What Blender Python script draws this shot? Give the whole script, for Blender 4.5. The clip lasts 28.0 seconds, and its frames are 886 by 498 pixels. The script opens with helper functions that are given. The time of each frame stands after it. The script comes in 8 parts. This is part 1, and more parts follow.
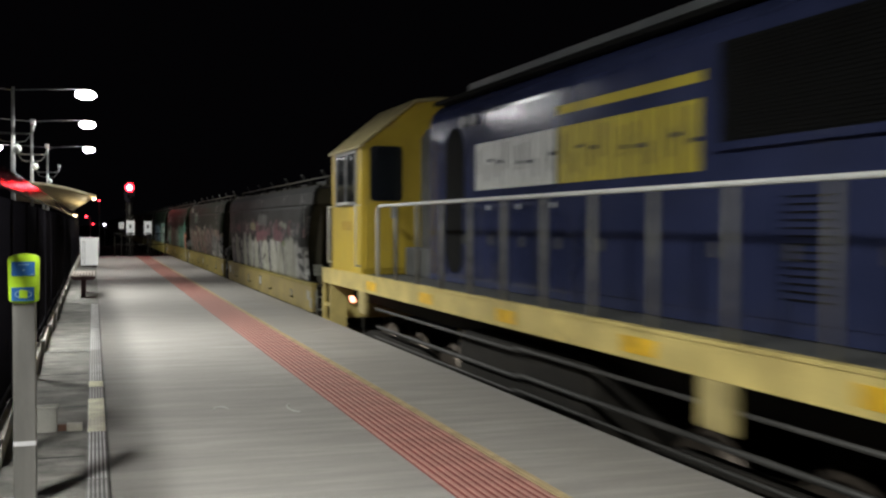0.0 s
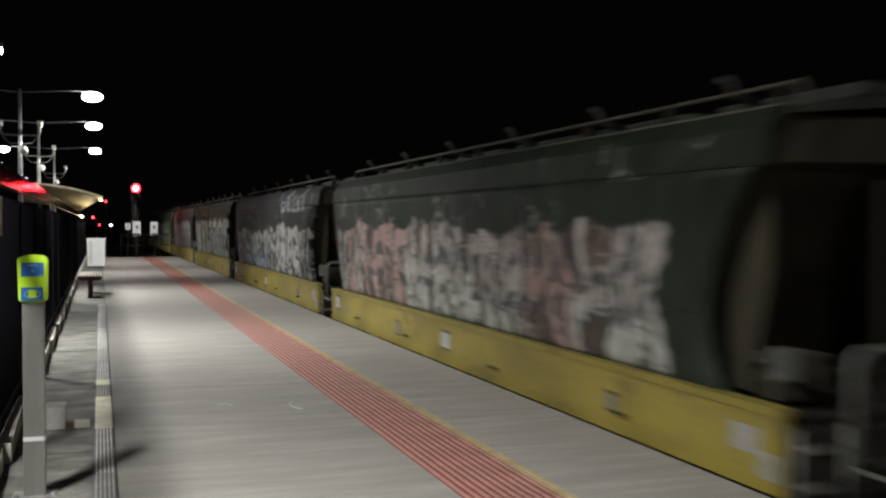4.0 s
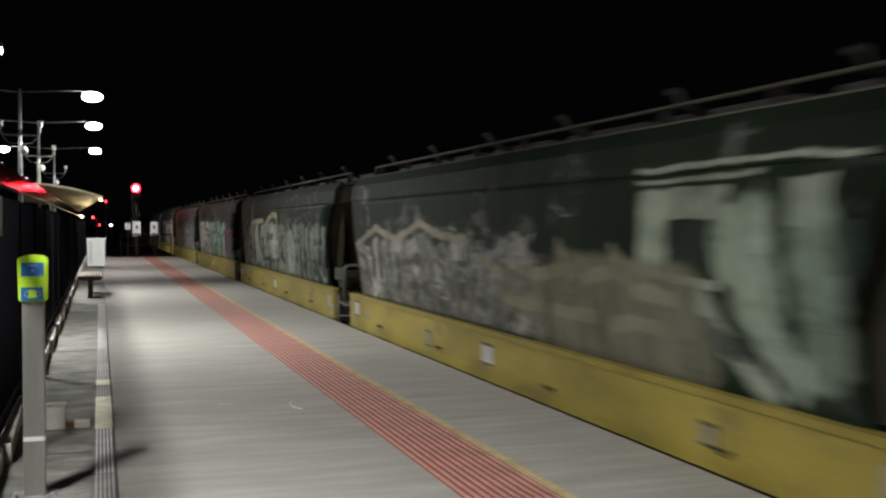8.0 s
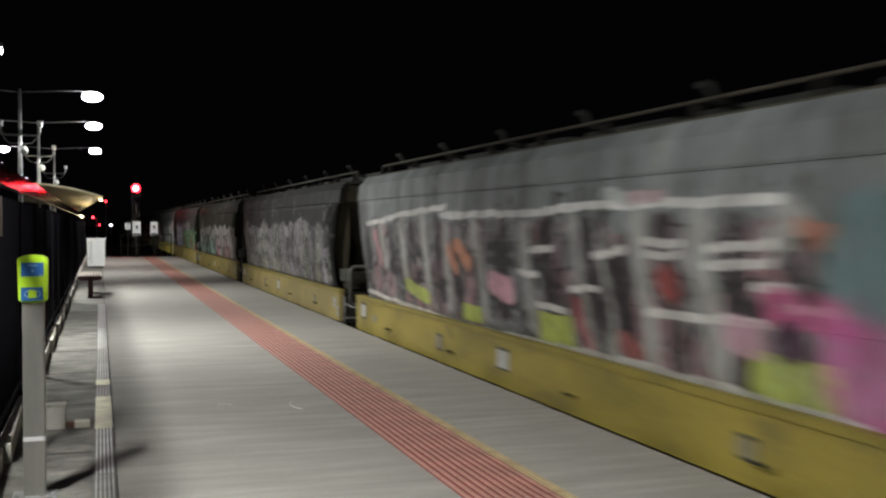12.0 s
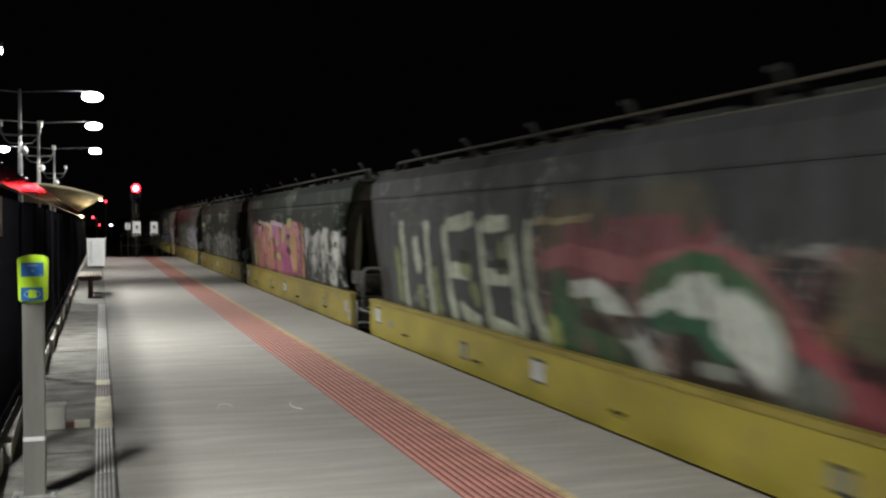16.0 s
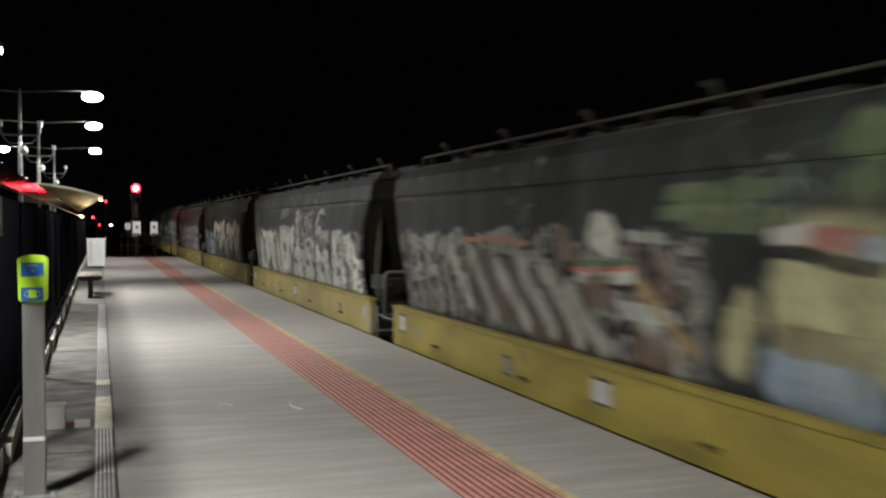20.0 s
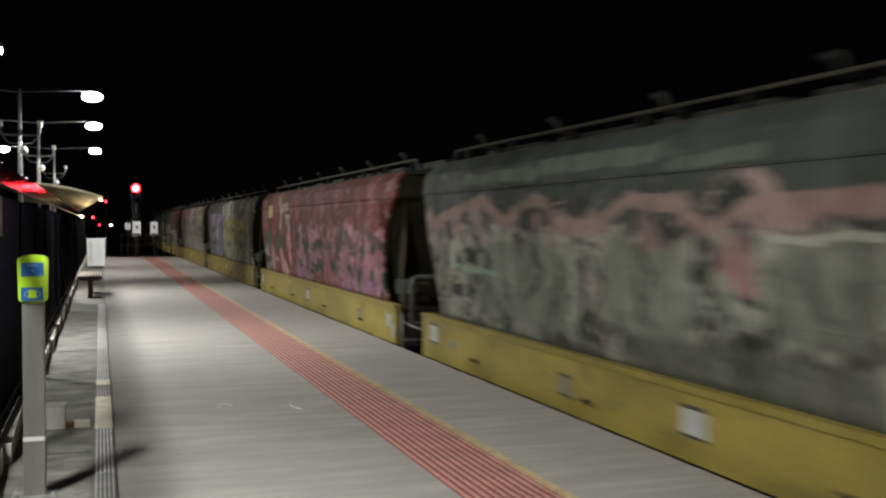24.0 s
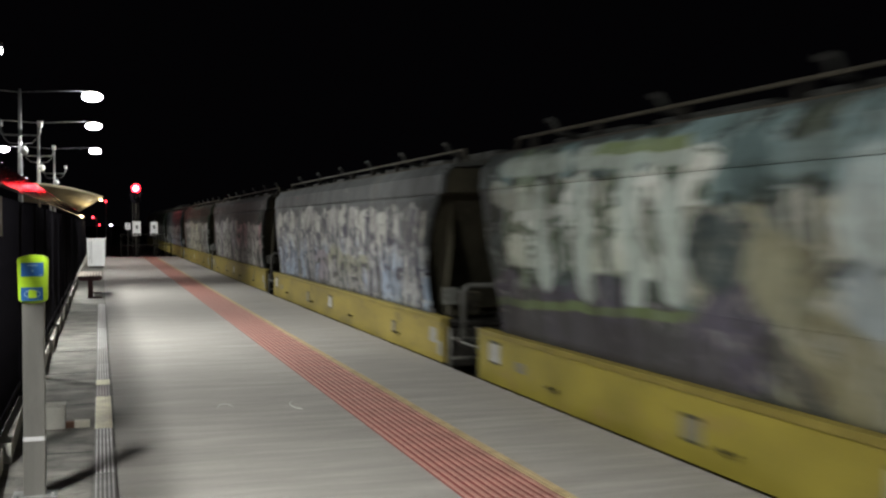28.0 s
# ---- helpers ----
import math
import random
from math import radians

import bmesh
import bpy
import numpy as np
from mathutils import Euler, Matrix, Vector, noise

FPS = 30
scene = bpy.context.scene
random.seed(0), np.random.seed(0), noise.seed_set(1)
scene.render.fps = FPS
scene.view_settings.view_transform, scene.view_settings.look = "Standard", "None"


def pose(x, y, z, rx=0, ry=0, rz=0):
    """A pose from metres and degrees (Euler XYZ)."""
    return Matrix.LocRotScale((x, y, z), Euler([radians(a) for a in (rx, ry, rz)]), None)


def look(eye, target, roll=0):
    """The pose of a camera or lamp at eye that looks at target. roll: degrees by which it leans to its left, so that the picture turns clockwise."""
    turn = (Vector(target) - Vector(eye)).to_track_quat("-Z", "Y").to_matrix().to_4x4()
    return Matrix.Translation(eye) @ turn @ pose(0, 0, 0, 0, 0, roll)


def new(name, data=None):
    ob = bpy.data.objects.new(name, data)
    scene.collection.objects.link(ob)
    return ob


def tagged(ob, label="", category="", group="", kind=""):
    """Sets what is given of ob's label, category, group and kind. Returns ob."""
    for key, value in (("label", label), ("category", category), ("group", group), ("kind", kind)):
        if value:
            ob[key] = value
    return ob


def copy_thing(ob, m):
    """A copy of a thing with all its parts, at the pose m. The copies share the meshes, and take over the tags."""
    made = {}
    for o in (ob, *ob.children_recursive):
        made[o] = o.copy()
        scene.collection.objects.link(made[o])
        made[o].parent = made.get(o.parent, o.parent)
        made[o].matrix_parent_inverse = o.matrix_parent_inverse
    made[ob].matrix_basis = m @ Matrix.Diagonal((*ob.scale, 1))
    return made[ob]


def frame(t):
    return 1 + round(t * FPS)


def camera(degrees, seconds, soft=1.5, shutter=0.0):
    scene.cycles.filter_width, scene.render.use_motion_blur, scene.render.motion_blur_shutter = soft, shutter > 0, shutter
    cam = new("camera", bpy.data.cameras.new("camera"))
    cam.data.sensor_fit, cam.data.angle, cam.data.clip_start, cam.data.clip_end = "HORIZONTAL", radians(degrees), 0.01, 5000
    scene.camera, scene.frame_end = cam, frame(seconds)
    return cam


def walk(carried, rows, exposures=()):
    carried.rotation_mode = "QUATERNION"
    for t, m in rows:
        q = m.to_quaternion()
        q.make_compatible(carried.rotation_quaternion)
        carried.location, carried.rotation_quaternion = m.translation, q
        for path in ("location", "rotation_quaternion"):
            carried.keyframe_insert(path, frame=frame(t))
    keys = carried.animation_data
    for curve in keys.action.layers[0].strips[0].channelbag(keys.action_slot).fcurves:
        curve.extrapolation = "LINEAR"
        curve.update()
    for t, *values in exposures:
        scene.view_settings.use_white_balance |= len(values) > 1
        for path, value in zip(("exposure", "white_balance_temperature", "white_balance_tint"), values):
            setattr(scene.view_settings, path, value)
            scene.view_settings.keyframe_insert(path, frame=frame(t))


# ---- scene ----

# ---- camera and its way ----
cam = camera(45, 28.0, soft=2.3, shutter=0.42)


def aim(x, y, z, down, right, roll=0.0):
    """A camera pose: degrees below the level and to the right of the line of the track."""
    d, r = radians(down), radians(right)
    way = Vector((math.sin(r) * math.cos(d), math.cos(r) * math.cos(d), -math.sin(d)))
    eye = Vector((x, y, z))
    return look(eye, eye + way, roll)


STAND = aim(0, 0, 1.65, 1.3014, 17.7767)
walk(cam, [(0.0, aim(0, 0.194, 1.643, 1.2793, 18.1006, 0.175)),
           (0.5, aim(0, 0.097, 1.6465, 1.29, 17.939, 0.088)),
           (1.0, STAND), (1.2, STAND), (28.0, STAND)])

# ---- night sky and lamps ----
world = bpy.data.worlds.new("night")
world.use_nodes = True
world.node_tree.nodes["Background"].inputs[0].default_value = (0.5, 0.45, 0.6, 1)
world.node_tree.nodes["Background"].inputs[1].default_value = 0.0017
scene.world = world
scene.view_settings.exposure = 0.14

RAIL = -1.0            # top of the rails; the platform top is at 0
TRACK_X = 5.40         # the middle of the track
EDGE_X = 3.86          # the platform's edge
END_Y = 57.4           # the platform's far end
ARM_POLES = (36.9, 47.9, 63.9)          # poles with two lamp arms
FLOOD_POLES = (-21.5, -9.0, 3.3, 15.6, 28.0)   # poles with one flood lamp
POLE_X, ARM_R, ARM_L = -2.42, 2.20, 2.66
LAMP_Z = 5.95


def lamp(name, x, y, z, watts, size, colour, target, spread=130):
    data = bpy.data.lights.new(name, "AREA")
    data.shape, data.size, data.energy, data.color, data.spread = "DISK", size, watts, colour, radians(spread)
    ob = new(name, data)
    ob.matrix_world = look((x, y, z), target)
    return ob


WHITE = (0.938, 0.965, 0.905)
for y in ARM_POLES:
    lamp("arm_light", POLE_X + ARM_R, y, LAMP_Z - 0.25, 730, 0.5, WHITE, (POLE_X + ARM_R, y + 4.2, 0), 165)
    lamp("arm_light", POLE_X - ARM_L, y, LAMP_Z - 0.25, 150, 0.5, WHITE, (POLE_X - ARM_L, y, 0), 150)
for y, lean, watts in zip(FLOOD_POLES, (0.0, 2.5, 3.2, 0.5, -2.2), (460, 440, 440, 480, 500)):
    lamp("flood_light", -2.45, y, LAMP_Z - 0.22, watts, 0.95, WHITE, (-0.80, y + lean, 0), 114)
red = bpy.data.lights.new("signal_light", "SPOT")
red.energy, red.color, red.shadow_soft_size, red.spot_size = 70, (1.0, 0.03, 0.05), 0.12, radians(120)
new("signal_light", red).matrix_world = look((2.03, 65.5, 3.80), (1.5, 20, 0))

# ---- materials ----


def mat(name, colour, rough=0.6, metal=0.0, var=0.25, scale=3.0, bump=0.0, fine=60.0, dirt=None, dirt_at=0.55, spread=(1, 1, 1), spec=0.5, coords="Object"):
    """A painted or raw surface: colour with broad and fine variation, dirt patches and relief."""
    m = bpy.data.materials.new(name)
    m.use_nodes = True
    nt = m.node_tree
    nd, ln = nt.nodes, nt.links
    bsdf = nd["Principled BSDF"]
    tc = nd.new("ShaderNodeTexCoord")
    mp = nd.new("ShaderNodeMapping")
    mp.inputs["Scale"].default_value = spread
    ln.new(tc.outputs[coords], mp.inputs[0])
    broad = nd.new("ShaderNodeTexNoise")
    broad.inputs["Scale"].default_value, broad.inputs["Detail"].default_value = scale, 5
    small = nd.new("ShaderNodeTexNoise")
    small.inputs["Scale"].default_value, small.inputs["Detail"].default_value = fine, 3
    ln.new(mp.outputs[0], broad.inputs["Vector"])
    ln.new(mp.outputs[0], small.inputs["Vector"])
    hue = nd.new("ShaderNodeMix")
    hue.data_type = "RGBA"
    hue.inputs[6].default_value = (*[c * (1 - var) for c in colour], 1)
    hue.inputs[7].default_value = (*[min(1, c * (1 + var)) for c in colour], 1)
    add = nd.new("ShaderNodeMath")
    add.operation = "MULTIPLY_ADD"
    add.inputs[1].default_value, add.inputs[2].default_value = 0.35, -0.17
    ln.new(small.outputs[0], add.inputs[0])
    total = nd.new("ShaderNodeMath")
    ln.new(broad.outputs[0], total.inputs[0])
    ln.new(add.outputs[0], total.inputs[1])
    stretch = nd.new("ShaderNodeMapRange")
    stretch.inputs[1].default_value, stretch.inputs[2].default_value = 0.3, 0.7
    ln.new(total.outputs[0], stretch.inputs[0])
    ln.new(stretch.outputs[0], hue.inputs[0])
    last = hue.outputs[2]
    if dirt:
        spots = nd.new("ShaderNodeTexNoise")
        spots.inputs["Scale"].default_value, spots.inputs["Detail"].default_value = scale * 2.3, 8
        ln.new(mp.outputs[0], spots.inputs["Vector"])
        edge = nd.new("ShaderNodeMapRange")
        edge.inputs[1].default_value, edge.inputs[2].default_value = dirt_at, dirt_at + 0.14
        edge.inputs[4].default_value = 0.85
        ln.new(spots.outputs[0], edge.inputs[0])
        over = nd.new("ShaderNodeMix")
        over.data_type = "RGBA"
        over.inputs[7].default_value = (*dirt, 1)
        ln.new(edge.outputs[0], over.inputs[0])
        ln.new(last, over.inputs[6])
        last = over.outputs[2]
    ln.new(last, bsdf.inputs["Base Color"])
    bsdf.inputs["Metallic"].default_value = metal
    bsdf.inputs["Specular IOR Level"].default_value = spec
    gloss = nd.new("ShaderNodeMapRange")
    gloss.inputs[3].default_value, gloss.inputs[4].default_value = max(0.03, rough - 0.1), min(1, rough + 0.1)
    ln.new(broad.outputs[0], gloss.inputs[0])
    ln.new(gloss.outputs[0], bsdf.inputs["Roughness"])
    if bump:
        b = nd.new("ShaderNodeBump")
        b.inputs["Strength"].default_value, b.inputs["Distance"].default_value = bump, 0.01
        ln.new(small.outputs[0], b.inputs["Height"])
        ln.new(b.outputs[0], bsdf.inputs["Normal"])
    return m


def glow(name, colour, strength):
    m = bpy.data.materials.new(name)
    m.use_nodes = True
    b = m.node_tree.nodes["Principled BSDF"]
    b.inputs["Base Color"].default_value = (*colour, 1)
    b.inputs["Emission Color"].default_value = (*colour, 1)
    b.inputs["Emission Strength"].default_value = strength
    return m


CONCRETE = mat("broomed_concrete", (0.280, 0.261, 0.247), 0.62, var=0.20, scale=2.0, bump=0.7, fine=46, dirt=(0.255, 0.243, 0.222), dirt_at=0.52, spread=(0.4, 2.6, 1), spec=0.3)
ROUGH = mat("rough_concrete", (0.175, 0.165, 0.153), 0.85, var=0.55, scale=2.6, bump=1.0, fine=45, dirt=(0.14, 0.13, 0.12), dirt_at=0.53, spread=(1, 1.6, 1))
PLINTH = mat("plinth_concrete", (0.42, 0.40, 0.36), 0.8, var=0.25, scale=3, bump=0.5)
BALLAST = mat("ballast", (0.075, 0.07, 0.065), 0.95, var=0.6, scale=14, bump=1.0, fine=40)
SOIL = mat("trackside_soil", (0.022, 0.020, 0.018), 0.95, var=0.4, scale=0.6, bump=0.6)
RAILM = mat("rail_steel", (0.10, 0.08, 0.065), 0.5, metal=0.7, var=0.3, scale=4)
SLEEPER = mat("sleeper", (0.14, 0.125, 0.11), 0.9, var=0.4, scale=5)
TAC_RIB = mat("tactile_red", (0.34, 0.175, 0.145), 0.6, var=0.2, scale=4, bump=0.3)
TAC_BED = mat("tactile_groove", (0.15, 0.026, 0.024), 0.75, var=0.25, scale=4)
YELLOW_LINE = mat("safety_yellow", (0.36, 0.275, 0.15), 0.6, var=0.25, scale=3, dirt=(0.30, 0.22, 0.12), dirt_at=0.57)
ALU = mat("ribbed_aluminium", (0.80, 0.79, 0.77), 0.42, metal=0.35, var=0.3, scale=5)
ALU_DULL = mat("worn_aluminium", (0.52, 0.51, 0.50), 0.40, metal=0.45, var=0.2, scale=6)
# darker aluminium: the shade between the cover ribs, put into the colour
COVER_GROOVE_SHADE = mat("cover_groove_shade", (0.20, 0.195, 0.185), 0.5, metal=0.5, var=0.3, scale=6)
ALU_CREAM = mat("cream_cover", (0.88, 0.83, 0.58), 0.38, metal=0.35, var=0.3, scale=6)
STEEL = mat("galvanised_steel", (0.32, 0.32, 0.32), 0.45, metal=0.55, var=0.2, scale=8)
POSTSTEEL = mat("brushed_post_steel", (0.24, 0.228, 0.215), 0.5, metal=0.55, var=0.12, scale=4, spread=(3, 3, 0.4))
BLACK = mat("black_paint", (0.006, 0.0052, 0.0072), 0.8, var=0.3, scale=5, spec=0.04)
GLOSS_BLACK = mat("glossy_black", (0.004, 0.0035, 0.005), 0.14, var=0.2, scale=1.2, spec=0.10)
DARKMETAL = mat("dark_underframe", (0.014, 0.012, 0.010), 0.85, var=0.5, scale=4, dirt=(0.024, 0.019, 0.014), spec=0.25)
ENDMETAL = mat("grimy_end_metal", (0.033, 0.029, 0.019), 0.9, var=0.4, scale=3, dirt=(0.045, 0.037, 0.024), spec=0.2)
BOARD = mat("grimy_board", (0.12, 0.12, 0.11), 0.6, var=0.45, scale=8, dirt=(0.08, 0.08, 0.07), dirt_at=0.5)
SILL = mat("ochre_sill_paint", (0.232, 0.178, 0.034), 0.55, var=0.3, scale=1.6, dirt=(0.150, 0.118, 0.036), dirt_at=0.56, spread=(1, 0.5, 1.2), fine=30)
SILL_CLEAN = mat("bright_sill_paint", (0.248, 0.200, 0.030), 0.5, var=0.22, scale=1.5, dirt=(0.25, 0.18, 0.05), dirt_at=0.56, spread=(1, 0.7, 1.2))
SILL_PALE = mat("faded_sill_paint", (0.25, 0.192, 0.064), 0.6, var=0.25, scale=1.5, dirt=(0.22, 0.16, 0.075), dirt_at=0.54, spread=(1, 0.7, 1.2))
LIP = mat("sill_lip_paint", (0.20, 0.155, 0.030), 0.6, var=0.25, scale=2)
PLATE_DIRTY = mat("dirty_plate", (0.17, 0.155, 0.12), 0.5, var=0.3, scale=9)
PLATE = mat("white_plate", (0.36, 0.355, 0.35), 0.4, var=0.2, scale=9)
PLATE_GREY = mat("grey_plate", (0.25, 0.245, 0.235), 0.45, var=0.3, scale=9)
HOOP = mat("hoop_grey", (0.075, 0.073, 0.066), 0.55, var=0.3, scale=9)
NOTICE = mat("notice_white", (0.86, 0.86, 0.88), 0.4, var=0.06, scale=5)
INK = mat("black_ink", (0.03, 0.03, 0.03), 0.5)
DARK_LATCH = mat("latch_grime", (0.024, 0.023, 0.020), 0.8)
PIPE = mat("pale_pipe", (0.15, 0.145, 0.13), 0.5, var=0.3, scale=9)
ROOF = mat("wagon_roof", (0.034, 0.034, 0.031), 0.7, var=0.4, scale=2)
WALKM = mat("running_board_steel", (0.052, 0.044, 0.032), 0.7, metal=0.1, var=0.3, scale=2)
BLUE = mat("loco_blue", (0.027, 0.033, 0.080), 0.13, var=0.15, scale=1.5, dirt=(0.028, 0.034, 0.075), dirt_at=0.6, spec=0.5)
LYELLOW = mat("loco_yellow", (0.50, 0.36, 0.04), 0.42, var=0.12, scale=1.5, dirt=(0.42, 0.30, 0.07), dirt_at=0.6)
LCREAM = mat("loco_sill_cream", (0.54, 0.43, 0.155), 0.5, var=0.25, scale=2, dirt=(0.36, 0.27, 0.10), dirt_at=0.58)
LORANGE = mat("reflector_orange", (0.66, 0.40, 0.02), 0.45, var=0.3, scale=6)
LPAD = mat("pad_cream", (0.36, 0.29, 0.12), 0.6, var=0.3, scale=4)
LOLIVE = mat("lettering_yellow", (0.40, 0.32, 0.03), 0.45, var=0.2, scale=2)
LPIPE = mat("underframe_pipe", (0.032, 0.030, 0.028), 0.6, var=0.4, scale=3)
LWHITE = mat("loco_white", (0.60, 0.60, 0.58), 0.4, var=0.08)
LGREY = mat("loco_roof_grey", (0.085, 0.09, 0.095), 0.5, var=0.3, scale=2)
DECK = mat("deck_grey", (0.06, 0.06, 0.06), 0.8, var=0.3, scale=4)
GRILLE = mat("grille_black", (0.005, 0.005, 0.005), 0.9, var=0.3, spec=0.12)
GLASS_DARK = mat("dark_glass", (0.01, 0.012, 0.014), 0.06, var=0.1, spec=0.7)
LIME = mat("lime_plastic", (0.47, 0.72, 0.03), 0.4, var=0.06, scale=5)
READER_BLUE = mat("reader_blue", (0.035, 0.14, 0.40), 0.3, var=0.1, scale=8)
PALE_BLUE = mat("reader_pale_blue", (0.30, 0.45, 0.62), 0.4, var=0.1)
BENCHM = mat("bench_maroon", (0.07, 0.02, 0.025), 0.45, var=0.2)
SLAT = mat("bench_slat_timber", (0.42, 0.36, 0.31), 0.5, var=0.25, scale=6, spread=(8, 0.6, 8))
BIN = mat("white_bin_metal", (0.90, 0.89, 0.90), 0.35, var=0.05)
CANOPY = mat("canopy_cream", (0.62, 0.55, 0.36), 0.55, var=0.12, scale=1.5)
BOXM = mat("service_box_grey", (0.40, 0.385, 0.35), 0.6, var=0.15)
CCTV = mat("camera_white", (0.75, 0.75, 0.75), 0.4, var=0.06)
LED = glow("lamp_white", (1.0, 0.97, 1.0), 40)
REDGLOW = glow("signal_red", (1.0, 0.008, 0.016), 40)
# pale glow that imitates the glare in the middle of the red lens
REDGLARE = glow("signal_glare", (1.0, 0.45, 0.5), 14)
REDDIM = glow("crossing_red", (1.0, 0.03, 0.05), 9)
WHITEGLOW = glow("headlamp_white", (0.9, 0.85, 1.0), 14)
WARMGLOW = glow("warm_bulb", (1.0, 0.75, 0.4), 10)
STEPGLOW = glow("step_lamp", (1.0, 0.36, 0.22), 5)

# ---- mesh helpers ----


def part(name, bm, material, parent=None, label="", smooth=False):
    """Link a bmesh as one mesh object under a thing or part; material may be a list of slots."""
    me = bpy.data.meshes.new(name)
    bm.normal_update()
    bm.to_mesh(me)
    bm.free()
    for m in material if isinstance(material, (list, tuple)) else [material]:
        me.materials.append(m)
    if smooth:
        me.shade_smooth()
    ob = new(name, me)
    ob.parent = parent
    return tagged(ob, label) if label else ob


def share(name, mesh, parent, m=None):
    ob = new(name, mesh)
    ob.parent = parent
    if m is not None:
        ob.matrix_basis = m
    return ob


def thing(name, label, category, m=None, group="", kind=""):
    ob = tagged(new(name), label, category, group, kind)
    ob.empty_display_size = 0.2
    if m is not None:
        ob.matrix_basis = m
    return ob


def box(bm, x0, x1, y0, y1, z0, z1, bevel=0.0, slot=0):
    vs = [bm.verts.new((x, y, z)) for x in (x0, x1) for y in (y0, y1) for z in (z0, z1)]
    fs = [bm.faces.new([vs[i] for i in f]) for f in ((0, 1, 3, 2), (4, 6, 7, 5), (0, 4, 5, 1), (2, 3, 7, 6), (0, 2, 6, 4), (1, 5, 7, 3))]
    for f in fs:
        f.material_index = slot
    if bevel:
        es = list({e for f in fs for e in f.edges})
        r = bmesh.ops.bevel(bm, geom=es, offset=bevel, segments=2, profile=0.5, affect="EDGES")
        for f in r["faces"]:
            f.material_index = slot
    return vs


def boxed(name, dims, material, parent=None, bevel=0.0, label=""):
    bm = bmesh.new()
    box(bm, *dims, bevel=bevel)
    return part(name, bm, material, parent, label)


def tube(bm, pts, r, n=8, cap=True):
    """A round bar along points."""
    pts = [Vector(p) for p in pts]
    rings = []
    for i, p in enumerate(pts):
        a = (p - pts[i - 1]).normalized() if i else (pts[1] - p).normalized()
        b = (pts[i + 1] - p).normalized() if i + 1 < len(pts) else a
        d = (a + b).normalized()
        side = d.orthogonal().normalized() if not rings else (last - d * last.dot(d)).normalized()
        last = side
        up = d.cross(side)
        rr = r[i] if isinstance(r, (list, tuple)) else r
        rings.append([bm.verts.new(p + (side * math.cos(t) + up * math.sin(t)) * rr) for t in (2 * math.pi * k / n for k in range(n))])
    for q, s in zip(rings, rings[1:]):
        for k in range(n):
            f = bm.faces.new((q[k], q[(k + 1) % n], s[(k + 1) % n], s[k]))
            f.smooth = True
    if cap:
        bm.faces.new(rings[0][::-1])
        bm.faces.new(rings[-1])


def tubed(name, pts, r, material, parent=None, n=8, label=""):
    bm = bmesh.new()
    tube(bm, pts, r, n)
    return part(name, bm, material, parent, label)


def prism(bm, outline, a0, a1, axis="y", slot=0):
    """An outline in the plane across an axis, drawn out along it. axis y: (x, z); axis x: (y, z); axis z: (x, y)."""
    def at(p, a):
        return {"y": (p[0], a, p[1]), "x": (a, p[0], p[1]), "z": (p[0], p[1], a)}[axis]
    lo, hi = [bm.verts.new(at(p, a0)) for p in outline], [bm.verts.new(at(p, a1)) for p in outline]
    n = len(outline)
    fs = [bm.faces.new((lo[i], lo[(i + 1) % n], hi[(i + 1) % n], hi[i])) for i in range(n)] + [bm.faces.new(lo[::-1]), bm.faces.new(hi)]
    for f in fs:
        f.material_index = slot
    bmesh.ops.recalc_face_normals(bm, faces=fs)


def rounded(x0, x1, y0, y1, r, n=5):
    out = []
    for cx, cy, a in ((x1 - r, y1 - r, 0), (x0 + r, y1 - r, 90), (x0 + r, y0 + r, 180), (x1 - r, y0 + r, 270)):
        out += [(cx + r * math.cos(radians(a + 90 * k / n)), cy + r * math.sin(radians(a + 90 * k / n))) for k in range(n + 1)]
    return out


# ---- ground, track and platform ----
bm = bmesh.new()
box(bm, -2500, 2500, -2500, 2500, RAIL - 0.75, RAIL - 0.42)
tagged(part("ground", bm, SOIL), "dark bare trackside soil at night", "ground", kind="structure")

track = thing("track", "rusty steel rails on sleepers in dark ballast", "railway track", pose(TRACK_X, 0, RAIL), kind="structure")
bm = bmesh.new()
prism(bm, [(-2.5, -0.42), (-1.6, -0.2), (1.6, -0.2), (2.6, -0.42)], -640, 640)
tagged(part("ballast_bed", bm, BALLAST, track), kind="stuff")
for side in (-0.8, 0.8):
    bm = bmesh.new()
    prism(bm, [(side - 0.07, -0.16), (side + 0.07, -0.16), (side + 0.03, -0.13), (side + 0.012, -0.05), (side + 0.035, -0.03), (side + 0.035, 0), (side - 0.035, 0), (side - 0.035, -0.03), (side - 0.012, -0.05), (side - 0.03, -0.13)], -640, 640)
    part("rail", bm, RAILM, track)
bm = bmesh.new()
box(bm, -1.3, 1.3, -0.12, 0.12, -0.28, -0.165, bevel=0.015)
sleeper = part("sleeper", bm, SLEEPER, track)
sleeper.location.y = -4.0
for i in range(1, 70):
    share("sleeper", sleeper.data, track, pose(0, -4.0 + 0.66 * i, 0))

